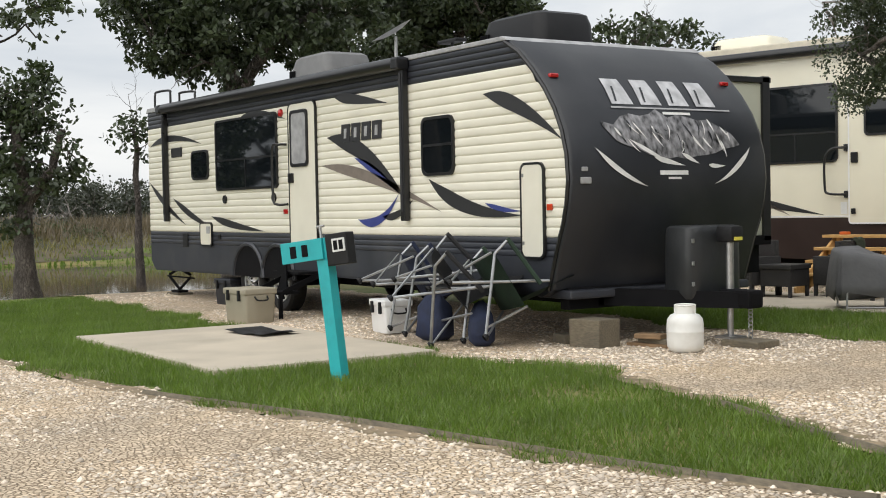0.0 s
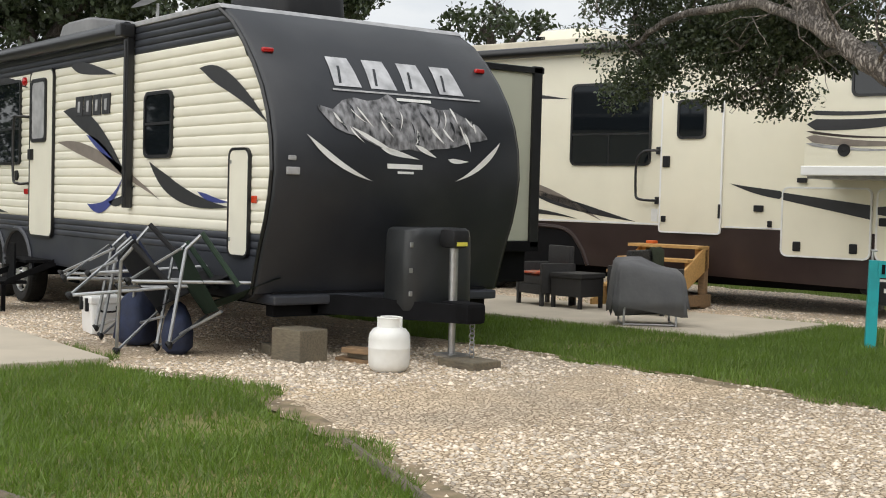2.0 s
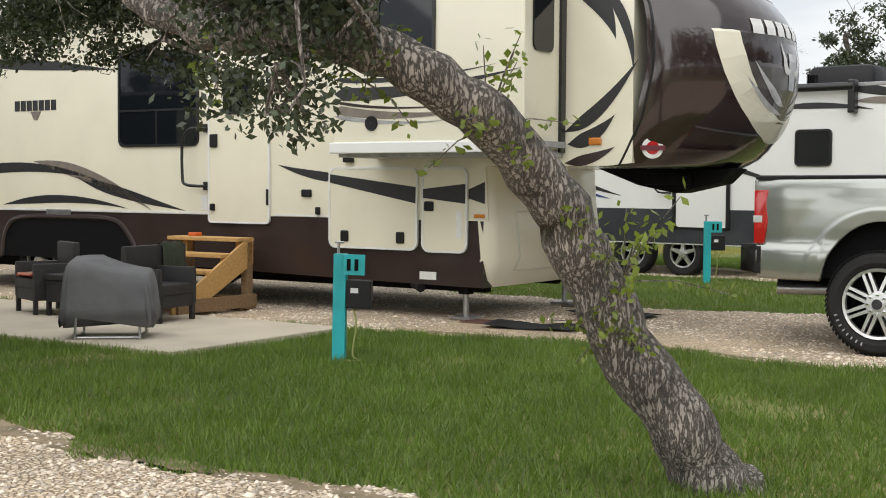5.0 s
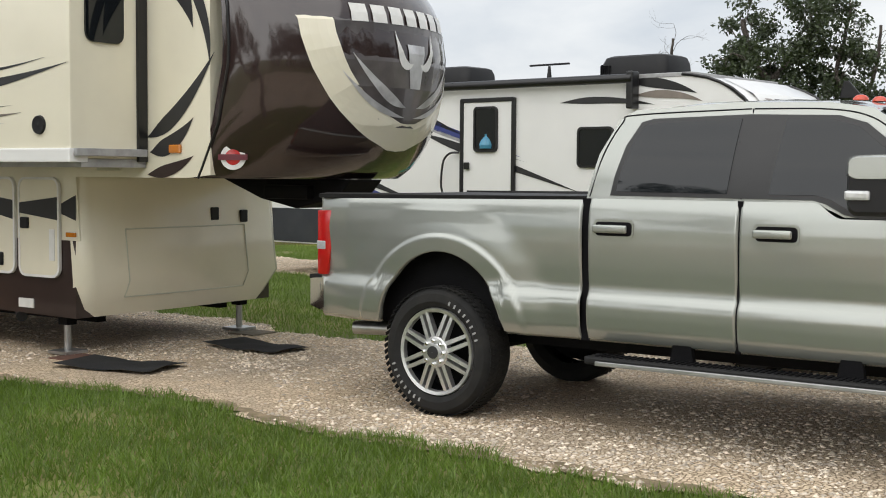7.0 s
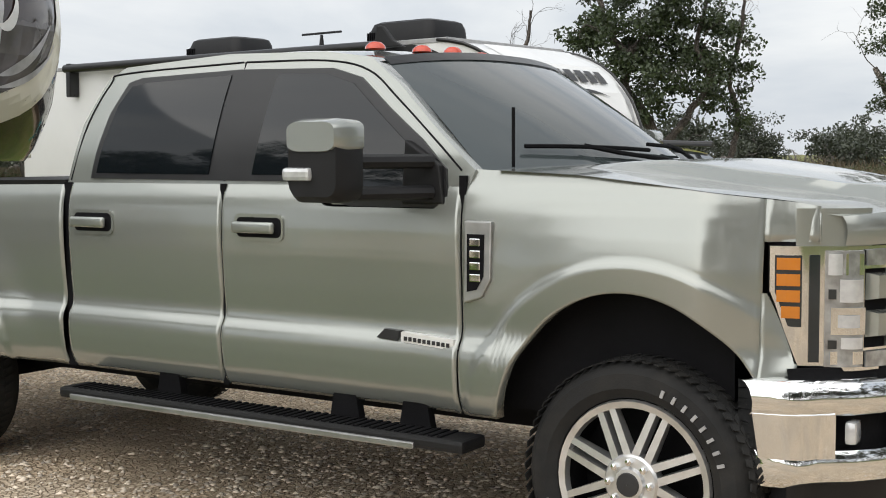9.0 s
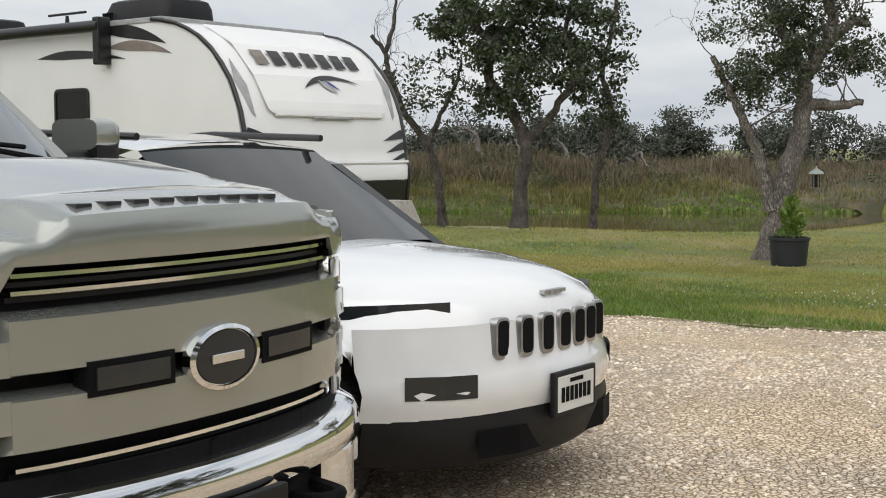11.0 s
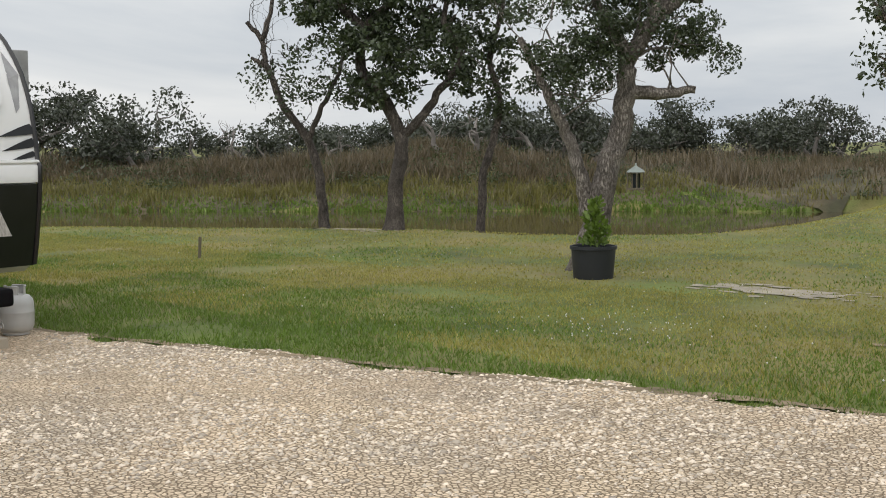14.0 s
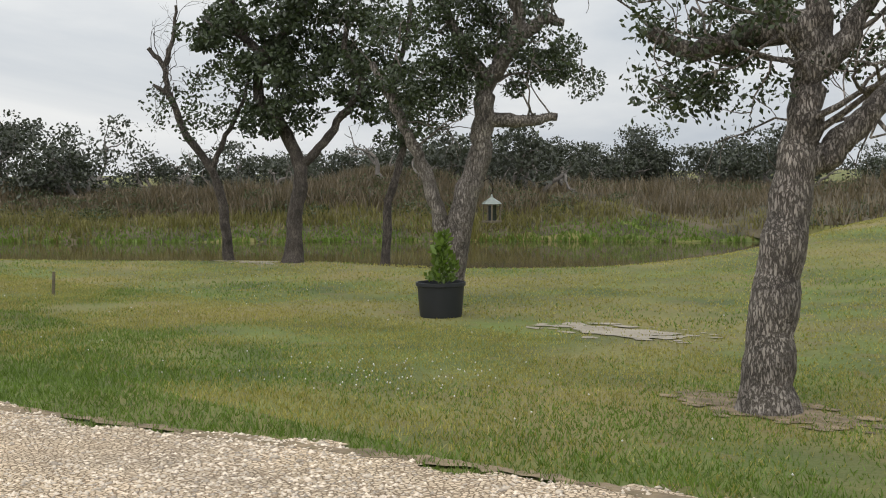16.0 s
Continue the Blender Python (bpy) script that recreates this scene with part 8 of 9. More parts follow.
block(pose(0.66, 8.42, 0.0, 0, 0, 12), 0.34, 0.34, 0.03, mat("red_brown_pad", (0.14, 0.07, 0.05), 0.8), "red-brown pad under the landing leg", "jack_pad", "pad")
block(pose(0.2, 10.55, 0.0, 0, 0, 12), 0.34, 0.34, 0.03, OLDWOOD, "wooden pad under the landing leg", "jack_pad", "pad")


def lying_mat(m, sx, sy, label, material=GREYRUB):
    rows = []
    for i in range(9):
        rows.append([(-sx / 2 + sx * i / 8, -sy / 2 + sy * j / 6, 0.02 + 0.012 * math.sin(i * 1.3) * math.cos(j * 1.1) + 0.02 * max(0, abs(i - 4) - 3)) for j in range(7)])
    bm = loft(rows)
    bmesh.ops.solidify(bm, geom=bm.faces, thickness=0.012)
    return tagged(part("rubber_mat", bm, material, m=m, smooth=True), label, "mat")


lying_mat(pose(1.35, 8.45, 0.02, 0, 0, 24), 0.95, 0.55, "curled dark rubber mat on the gravel")
lying_mat(pose(1.15, 9.95, 0.02, 0, 0, 6), 0.95, 0.5, "dark rubber mat on the gravel")
lying_mat(pose(-2.75, -1.55, 0.04, 0, 0, 6), 0.75, 0.45, "dark patterned door mat on the patio")


def camp_chair(m, fabric, label, tall=0.8):
    """A folding camp chair tipped on its front legs against the trailer."""
    t = thing("camp_chair", label, "chair", m, "tipped camp chairs")
    w = 0.27
    for s in (-1, 1):
        part("leg", tube([(s * w, -0.24, 0), (s * (w - 0.03), 0.22, tall * 0.9)], 0.012, 8), CHAIRSTEEL, t)
        part("leg", tube([(s * w, 0.24, 0.0), (s * w, -0.22, 0.42)], 0.012, 8), CHAIRSTEEL, t)
        part("arm", tube([(s * (w + 0.02), -0.26, 0.56), (s * (w + 0.02), 0.16, 0.58)], 0.018, 8), fabric, t)
        part("arm_post", tube([(s * w, -0.22, 0.42), (s * (w + 0.02), -0.25, 0.56)], 0.011, 8), CHAIRSTEEL, t)
        for y in (-0.24, 0.24):
            part("foot", spin([(0.028, 0.0), (0.03, 0.015), (0.014, 0.035)], (s * w, y, -0.012), "z", 10), BLACK, t)
    for y in (-0.24, 0.24):
        part("cross_bar", tube([(-w, y, 0.02), (w, y, 0.40)], 0.010, 6), CHAIRSTEEL, t)
        part("cross_bar", tube([(w, y, 0.02), (-w, y, 0.40)], 0.010, 6), CHAIRSTEEL, t)
    rows = [[(-w + 2 * w * i / 8, -0.24 + 0.46 * j / 6, 0.42 - 0.06 * math.sin(math.pi * i / 8) * math.sin(math.pi * (j + 1) / 8) - 0.03 * j / 6) for i in range(9)] for j in range(7)]
    bm = loft(rows)
    bmesh.ops.solidify(bm, geom=bm.faces, thickness=0.008)
    part("seat", bm, fabric, t, smooth=True)
    rows = [[(-w + 2 * w * i / 8, 0.16 + 0.10 * j / 6 + 0.05 * math.sin(math.pi * i / 8), 0.40 + (tall + 0.06 - 0.40) * j / 6 + 0.01 * math.sin(i * 2.1)) for i in range(9)] for j in range(7)]
    bm = loft(rows)
    bmesh.ops.solidify(bm, geom=bm.faces, thickness=0.008)
    part("backrest", bm, fabric, t, smooth=True)
    return t


# three chairs tilted so that their backs lean on the trailer's side
camp_chair(Matrix.Translation((-1.75, -0.72, 0.32)) @ Matrix.Scale(1.2, 4) @ Euler((radians(-58), 0, radians(-18))).to_matrix().to_4x4(), NAVY, "navy folding camp chair tipped against the trailer")
camp_chair(Matrix.Translation((-1.05, -0.80, 0.32)) @ Matrix.Scale(1.2, 4) @ Euler((radians(-52), radians(12), radians(-34))).to_matrix().to_4x4(), mat("black_fabric", (0.02, 0.02, 0.022), 0.8, vary=0.2), "black folding camp chair tipped against the trailer")
camp_chair(Matrix.Translation((-0.42, -0.72, 0.34)) @ Matrix.Scale(1.2, 4) @ Euler((radians(-58), radians(-8), radians(-16))).to_matrix().to_4x4(), DKGREEN, "dark green folding camp chair tipped against the trailer")


def slumped_bag(m, label, material, s=1.0):
    rows = []
    for f, z in ((0.6, 0.0), (1.0, 0.05), (1.05, 0.18), (0.85, 0.32), (0.5, 0.42), (0.15, 0.46)):
        rows.append([(a * 0.17 * f * s + 0.02 * math.sin(z * 20 + b * 3), b * 0.13 * f * s, z * s) for a, b in rrect(-1, 1, -1, 1, 0.6, 4)])
    return tagged(part("fabric_bag", loft(rows, close=True), material, m=m, smooth="all"), label, "bag")


slumped_bag(pose(-1.25, -0.42, 0.01, 0, 0, 20), "slumped navy fabric chair bag on the gravel", NAVY, 1.0)
slumped_bag(pose(-0.55, -0.36, 0.01, 0, 0, -30), "slumped navy fabric bag under a camp chair", NAVY, 0.9)


def cooler(m, sx, sy, sz, material, label, lid=0.07):
    t = thing("cooler", label, "cooler", m)
    rows = [[(a * sx / 2 * f, b * sy / 2 * f, z) for a, b in rrect(-1, 1, -1, 1, 0.18, 3)] for f, z in ((0.90, 0.0), (0.93, 0.02), (1.0, sz - lid))]
    part("body", loft(rows, close=True), material, t, smooth=True)
    part("lid", box(-sx / 2 - 0.008, sx / 2 + 0.008, -sy / 2 - 0.008, sy / 2 + 0.008, sz - lid, sz, 0.018, 3), material, t, "rounded lid", smooth=True)
    for x in (-sx * 0.25, sx * 0.25):
        part("latch", box(x - 0.02, x + 0.02, -sy / 2 - 0.03, -sy / 2, sz - lid - 0.07, sz - 0.02, 0.006), BLACK, t)
    for s in (-1, 1):
        part("handle", tube(arc([(s * sx / 2, -0.08, sz - lid - 0.02), (s * (sx / 2 + 0.04), -0.06, sz - lid - 0.06), (s * (sx / 2 + 0.04), 0.06, sz - lid - 0.06), (s * sx / 2, 0.08, sz - lid - 0.02)], 4), 0.01, 6), BLACK, t)


cooler(pose(-4.35, -0.95, 0.01, 0, 0, 4), 0.52, 0.40, 0.40, COOLERTAN, "tan rotomoulded cooler on the gravel")
cooler(pose(-2.25, -0.32, 0.01, 0, 0, -8), 0.42, 0.30, 0.34, COOLERWHITE, "white cooler box behind the camp chairs")
cooler(pose(-7.3, 0.15, 0.0, 0, 0, 5), 0.45, 0.38, 0.36, POTBLACK, "black storage tote under the trailer")
# fold-down entry steps with loose items behind the tan cooler
st = thing("trailer_steps", "black metal entry steps under the trailer door", "steps", pose(-4.75, 0, 0))
for k, (y, z) in enumerate(((-0.16, 0.52), (-0.42, 0.30))):
    part("tread", box(-0.35, 0.35, y - 0.15, y + 0.13, z, z + 0.035, 0.008), FRAME, st)
    for s in (-1, 1):
        part("side_plate", prism([(-0.16, z - 0.02), (0.14, z - 0.02), (0.14, z + 0.2), (0.0, z + 0.2)], s * 0.34, s * 0.36), FRAME, st)
for s in (-1, 1):
    part("stringer", loft([[(s * 0.36, -0.56, 0.28), (s * 0.36, -0.50, 0.36), (s * 0.36, 0.10, 0.60), (s * 0.36, 0.10, 0.52)], [(s * 0.34, -0.56, 0.28), (s * 0.34, -0.50, 0.36), (s * 0.34, 0.10, 0.60), (s * 0.34, 0.10, 0.52)]], close=True), FRAME, st)
    part("leg", box(s * 0.35 - 0.02, s * 0.35 + 0.02, -0.56, -0.52, 0.0, 0.3), FRAME, st)


def site_post(m, label, lean, h=1.06, sign_side=-1):
    t = thing("site_post", label, "post", m @ pose(0, 0, 0, lean[0], lean[1], lean[2]), "teal site posts")
    part("post", box(-0.05, 0.05, -0.05, 0.05, -0.1, h, 0.004), TEAL, t)
    part("sign_board", box(-0.36 if sign_side < 0 else 0.03, 0.03 if sign_side < 0 else 0.20, -0.075, -0.052, h - 0.16, h - 0.0, 0.004), TEAL, t, "teal board with dark number bars")
    for k in range(2):
        x0 = (-0.27 if sign_side < 0 else 0.06) + k * (0.11 if sign_side < 0 else 0.06)
        part("number_bar", box(x0, x0 + (0.055 if sign_side < 0 else 0.03), -0.08, -0.074, h - 0.125, h - 0.035), FRAME, t)
    bx_ = part("meter_box", box(0.055, 0.25, -0.06, 0.05, h - 0.22 if sign_side < 0 else h - 0.42, h + 0.02 if sign_side < 0 else h - 0.2, 0.01), BLACK, t, "black outlet box")
    part("number_plate", box(0.12, 0.235, -0.068, -0.06, h - 0.12, h - 0.02) if sign_side < 0 else box(0.09, 0.15, -0.064, -0.06, h - 0.3, h - 0.26), SIGNWHITE, bx_)
    if sign_side < 0:
        for k in range(2):
            part("number_bar", box(0.135 + k * 0.05, 0.17 + k * 0.05, -0.072, -0.067, h - 0.105, h - 0.035), FRAME, bx_)
    part("tap", tube([(-0.02, 0.0, h), (-0.02, 0, h + 0.09)], 0.012, 8), STEEL, t)
    part("tap", tube([(-0.05, 0.0, h + 0.09), (0.02, 0, h + 0.09)], 0.010, 6), STEEL, t)
    if sign_side > 0:
        part("cable", tube(arc([(0.1, -0.03, h - 0.4), (0.14, -0.05, 0.3), (0.12, -0.08, 0.06), (0.2, -0.1, 0.02), (0.05, -0.14, 0.02)], 5), 0.008, 6), mat("yellow_green_hose", (0.25, 0.27, 0.08), 0.5), t)
    return t


site_post(pose(0.62, -2.47, 0.02), "leaning teal wooden site post with number boards and black box", (0, -7, 26))
site_post(pose(1.77, 5.62, 0.0), "teal wooden site post with black outlet box", (0, 1, 40), 0.84, 1)
site_post(pose(-1.0, 14.9, 0.0), "teal wooden site post beyond the trailer", (0, 0, 40), 0.9, 1)


# ---- patio of the ivory trailer ----
def stairs():
    B = pose(0, 8.25, 0, 0, 0, 12.3)
    t = thing("wooden_steps", "new pine entry steps with four treads", "steps", B @ pose(-2.52, -0.28, 0))
    for k in range(4):
        z, y = 0.80 - 0.165 * k, -0.12 - 0.24 * k
        part("tread", box(-0.58, 0.46, y - 0.15, y + 0.13, z - 0.04, z, 0.006), PINE, t)
        part("riser_post", box(0.36, 0.42, y - 0.06, y + 0.03, z - 0.18, z - 0.04, 0.004), PINE, t)
        part("riser_post", box(-0.42, -0.36, y - 0.06, y + 0.03, z - 0.18, z - 0.04, 0.004), PINE, t)
    for s in (-1, 1):
        part("stringer", prism([(-0.02, 0.76), (-0.02, 0.52), (-1.05, 0.0), (-1.25, 0.0), (-1.25, 0.12), (-0.16, 0.76)], s * 0.44, s * 0.475, 0.003, plane="yz"), PINE, t)
        part("leg", box(s * 0.43 - 0.045, s * 0.43 + 0.045, -0.12, -0.03, 0.0, 0.76, 0.004), PINE_DARK, t)
    part("base_board", box(-0.5, 0.5, -0.25, 0.0, 0.03, 0.16, 0.004), PINE_DARK, t)
    part("base_board", box(0.47, 0.51, -1.2, 0.0, 0.05, 0.19, 0.004), PINE_DARK, t)
    hb = part("item", box(-0.40, -0.28, -0.12, -0.02, 0.80, 0.84, 0.01), mat("orange_cap", (0.6, 0.12, 0.02), 0.5), t, "small orange lid")


stairs()


def wicker_chair(m, label, cloth=None, cloth_label="", drape=None):
    t = thing("wicker_chair", label, "chair", m, "patio chairs")
    part("seat", box(-0.28, 0.28, -0.28, 0.26, 0.30, 0.42, 0.02), WICKER, t, smooth=True)
    part("apron", box(-0.27, 0.27, -0.275, 0.25, 0.16, 0.30, 0.01), WICKER, t)
    part("backrest", box(-0.28, 0.28, 0.22, 0.30, 0.38, 0.84, 0.02), WICKER, t, smooth=True)
    for s in (-1, 1):
        part("armrest", box(s * 0.31 - 0.04, s * 0.31 + 0.04, -0.28, 0.28, 0.18, 0.60, 0.02), WICKER, t, smooth=True)
        for y in (-0.25, 0.24):
            part("leg", box(s * 0.30 - 0.025, s * 0.30 + 0.025, y - 0.025, y + 0.025, 0.0, 0.2), WICKER, t)
    if cloth:
        rows = [[(-0.24 + 0.48 * i / 8, -0.30 + 0.5 * j / 5, 0.43 + 0.05 * abs(math.sin(i * 1.7 + j))) for i in range(9)] for j in range(6)]
        bm = loft(rows)
        bmesh.ops.solidify(bm, geom=bm.faces, thickness=0.03)
        part("cushion", bm, cloth, t, cloth_label, smooth=True)
    if drape:
        rows = [[(-0.2 + 0.4 * i / 6, y, z + 0.012 * math.sin(i * 2.0)) for i in range(7)] for y, z in ((0.19, 0.50), (0.20, 0.78), (0.24, 0.86), (0.29, 0.865), (0.33, 0.80), (0.33, 0.45))]
        bm = loft(rows)
        bmesh.ops.solidify(bm, geom=bm.faces, thickness=0.02)
        part("blanket", bm, drape, t, "olive blanket over the backrest", smooth=True)


wicker_chair(pose(-2.8, 5.55, 0.05, 0, 0, -8) @ Matrix.Scale(0.86, 4), "dark wicker armchair with an orange and white cushion", ORANGE, "crumpled orange and white cushion")
wicker_chair(pose(-1.95, 6.25, 0.05, 0, 0, -70) @ Matrix.Scale(0.86, 4), "dark wicker armchair with an olive blanket", None, "", MOSS)
wicker_chair(pose(-1.35, 5.95, 0.05, 0, 0, 110) @ Matrix.Scale(0.86, 4), "dark wicker armchair behind the covered grill")
tb = thing("side_table", "low dark wicker side table on the patio", "table", pose(-2.3, 5.62, 0.05, 0, 0, 10))
part("top", box(-0.24, 0.24, -0.24, 0.24, 0.36, 0.42, 0.012), WICKER, tb)
part("apron", box(-0.225, 0.225, -0.225, 0.225, 0.14, 0.36, 0.01), WICKER, tb)
for sx in (-1, 1):
    for sy in (-1, 1):
        part("leg", box(sx * 0.2 - 0.02, sx * 0.2 + 0.02, sy * 0.2 - 0.02, sy * 0.2 + 0.02, 0.0, 0.15), WICKER, tb)


def covered_grill():
    t = thing("covered_grill", "barbecue grill under a draped grey cloth cover", "grill", pose(-0.47, 4.93, 0.05, 0, 0, 52))
    rows = []
    for f, g, z, wv in ((1.10, 1.14, 0.15, 1.0), (1.07, 1.10, 0.28, 0.8), (1.04, 1.05, 0.42, 0.5), (1.01, 1.01, 0.54, 0.25), (0.97, 0.95, 0.63, 0.1), (0.90, 0.86, 0.67, 0.0), (0.6, 0.55, 0.685, 0.0), (0.2, 0.2, 0.69, 0.0)):
        ring_ = []
        pts = rrect(-1, 1, -1, 1, 0.2, 9)
        for i, (a, b) in enumerate(pts):
            k = 1 + 0.035 * wv * math.sin(i * 1.9 + z * 3) + 0.022 * wv * math.sin(i * 4.3 - z * 5)
            drop = 0.10 * smooth01((a - 0.25) / 0.5) * smooth01((z - 0.35) / 0.3)
            hem = (0.05 * math.sin(i * 0.9) + 0.025 * math.sin(i * 2.7)) * (1 if z < 0.2 else 0)
            sag = 0.018 * math.sin(7 * a + 2 * b) * (1 if z > 0.6 else 0)
            ring_.append((a * 0.36 * f * k, b * 0.25 * g * k, z + hem - drop + sag))
        rows.append(ring_)
    part("cover", loft(rows, close=True), GREYCOVER, t, "wrinkled grey cloth cover", smooth="all")
    for s in (-1, 1):
        part("leg_loop", tube(arc([(s * 0.26, -0.22, 0.3), (s * 0.27, -0.24, 0.04), (s * 0.27, -0.2, 0.012), (s * 0.27, 0.2, 0.012), (s * 0.27, 0.24, 0.04), (s * 0.26, 0.22, 0.3)], 4), 0.012, 8), STEEL, t, "bent steel leg", smooth=True)
    part("foot_bar", tube([(-0.27, -0.22, 0.014), (0.27, -0.22, 0.014)], 0.012, 8), STEEL, t)
    part("foot_bar", tube([(-0.26, 0.22, 0.13), (0.26, 0.22, 0.13)], 0.010, 8), STEEL, t)


covered_grill()

# ---- lawn and pond bank ----
pot = thing("nursery_pot", "large black plastic nursery pot beside a leaning oak", "pot", pose(3.24, 25.12, height(3.24, 25.12)) @ Matrix.Scale(0.87, 4))
part("shell", spin([(0.001, 0.01), (0.27, 0.0), (0.275, 0.02), (0.305, 0.40), (0.325, 0.405), (0.325, 0.45), (0.30, 0.45), (0.285, 0.36), (0.01, 0.36)], (0, 0, 0), "z", 40), POTBLACK, pot, smooth=True)
v_, f_ = leaf_cloud(np.random.default_rng(9), [(0, 0, 0.5), (0.05, 0.05, 0.65), (-0.05, 0.05, 0.8), (0, 0.05, 0.95)], [(0.2, 0.2, 0.1), (0.16, 0.16, 0.12), (0.12, 0.12, 0.12), (0.08, 0.08, 0.12)], [120, 140, 120, 70], 0.10, -1.5)
mesh_part("seedling", v_, f_, GRASSBLADE, pot, "feathery green seedling")

fd = thing("bird_feeder", "small lantern-shaped bird feeder hanging by the oak", "bird feeder", pose(3.15, 26.05, 0.06) @ Matrix.Scale(0.78, 4))
part("roof", spin([(0.15, 1.52), (0.13, 1.55), (0.02, 1.62), (0.012, 1.66), (0.001, 1.67)], (0, 0, 0), "z", 8), mat("pale_green_roof", (0.3, 0.34, 0.32), 0.5), fd, "pale green metal roof")
part("floor", box(-0.11, 0.11, -0.11, 0.11, 1.24, 1.27, 0.004), OLDWOOD, fd)
for sx in (-1, 0, 1):
    for sy in (-1, 1):
        part("post", box(sx * 0.09 - 0.008, sx * 0.09 + 0.008, sy * 0.09 - 0.008, sy * 0.09 + 0.008, 1.27, 1.53), OLDWOOD, fd)
part("seed_tube", box(-0.05, 0.05, -0.05, 0.05, 1.27, 1.5), DIMGLASS, fd)
part("hook", tube(arc([(0, 0, 1.66), (-0.02, 0.05, 1.8), (-0.15, 0.1, 1.9), (-0.3, 0.12, 1.86)], 4), 0.006, 6), FRAME, fd)

tagged(part("stake", tube([(0, 0, -0.05), (0.02, 0.01, 0.32)], 0.022, 6), OLDWOOD, m=pose(-2.55, 23.35, 0)), "short dark wooden stake in the lawn", "stake")
bk = thing("wash_tub", "pale grey metal tub on the pond bank", "tub", pose(-9.3, 28.6, height(-9.3, 28.6), 0, 6, 0))
part("shell", spin([(0.001, 0.02), (0.20, 0.0), (0.27, 0.30), (0.285, 0.31), (0.255, 0.30), (0.19, 0.05)], (0, 0, 0), "z", 24), mat("dull_zinc", (0.38, 0.39, 0.39), 0.5, metal=0.4, vary=0.2), bk, smooth=True)
tu = thing("low_tub", "low dark tub at the water's edge", "tub", pose(-13.15, 27.2, height(-13.15, 27.2)))
part("shell", spin([(0.001, 0.02), (0.36, 0.0), (0.42, 0.16), (0.44, 0.17), (0.40, 0.15), (0.35, 0.04)], (0, 0, 0), "z", 24), POTBLACK, tu, smooth=True)


# ---- loose stones and grass blades ----
def fast_mesh(name, v, f, material, label, category):
    v, f = np.asarray(v, np.float32), np.asarray(f, np.int32)
    me = bpy.data.meshes.new(name)
    me.vertices.add(len(v))
    me.vertices.foreach_set("co", v.ravel())
    me.loops.add(f.size)
    me.loops.foreach_set("vertex_index", f.ravel())
    me.polygons.add(len(f))
    me.polygons.foreach_set("loop_start", np.arange(0, f.size, f.shape[1], dtype=np.int32))
    me.update(calc_edges=True)
    me.validate()
    me.materials.append(material)
    return tagged(new(name, me), label, category, kind="stuff")


def heights(x, y):
    return np.array([height(a, b) for a, b in zip(x, y)])


def scatter_stones():
    rng = np.random.default_rng(21)
    n = 430000
    x, y = rng.uniform(-10, 11.5, n), rng.uniform(-7.5, 21, n)
    worn = np.array([noise.noise(Vector((a * 0.55, b * 0.55, 9))) + 0.5 * noise.noise(Vector((a * 1.7, b * 1.7, 2))) for a, b in zip(x, y)])
    far = (x < -4) | (x > 9.5)
    keep = on_gravel(x, y, 0.12) & (worn + rng.normal(0, 0.22, n) < 0.10) & (~far | (rng.random(n) < 0.35))
    x, y = x[keep], y[keep]
    n = len(x)
    r = rng.uniform(0.008, 0.019, n) * np.where(rng.random(n) < 0.08, 1.5, 1.0)
    base = np.array([(1, 0, 0), (0, 1, 0), (-1, 0, 0), (0, -1, 0), (0, 0, 0.5), (0, 0, -0.6)], float)
    v = base[None] * rng.uniform(0.65, 1.3, (n, 6, 1)) * r[:, None, None] * 1.25
    v += rng.normal(0, 0.16, (n, 6, 3)) * r[:, None, None]
    a = rng.uniform(0, 6.28, n)
    ca, sa = np.cos(a)[:, None], np.sin(a)[:, None]
    vx, vy = v[..., 0] * ca - v[..., 1] * sa, v[..., 0] * sa + v[..., 1] * ca
    z = heights(x, y) + 0.012
    v = np.stack([vx + x[:, None], vy + y[:, None], v[..., 2] + z[:, None]], -1).reshape(-1, 3)
    tri = np.array([(0, 1, 4), (1, 2, 4), (2, 3, 4), (3, 0, 4), (1, 0, 5), (2, 1, 5), (3, 2, 5), (0, 3, 5)])
    f = (tri[None] + 6 * np.arange(n)[:, None, None]).reshape(-1, 3)
    fast_mesh("gravel_stones", v, f, STONE, "loose pale limestone gravel", "gravel")


def blades(name, material, label, x, y, h, w, seed, bend=0.5):
    rng = np.random.default_rng(seed)
    n = len(x)
    z = heights(x, y)
    a = rng.uniform(0, 6.28, n)
    dx, dy = np.cos(a) * w / 2, np.sin(a) * w / 2
    h = h * rng.uniform(0.55, 1.25, n)
    lx, ly = rng.normal(0, bend, n) * h, rng.normal(0, bend, n) * h
    v = np.stack([np.stack([x - dx, y - dy, z - 0.004], 1), np.stack([x + dx, y + dy, z - 0.004], 1), np.stack([x + lx, y + ly, z + h], 1)], 1).reshape(-1, 3)
    f = np.arange(3 * n).reshape(-1, 3)
    fast_mesh(name, v, f, material, label, "grass")


def off_slab(x, y):
    a = (x > -3.9) & (x < -0.2) & (y > -3.16) & (y < -1.0)
    c, s = math.cos(radians(12.3)), math.sin(radians(12.3))
    u, w = c * x + s * (y - 8.25), -s * x + c * (y - 8.25)
    return ~(a | ((u > -6.45) & (u < 0.05) & (w > -3.65) & (w < -1.3)))


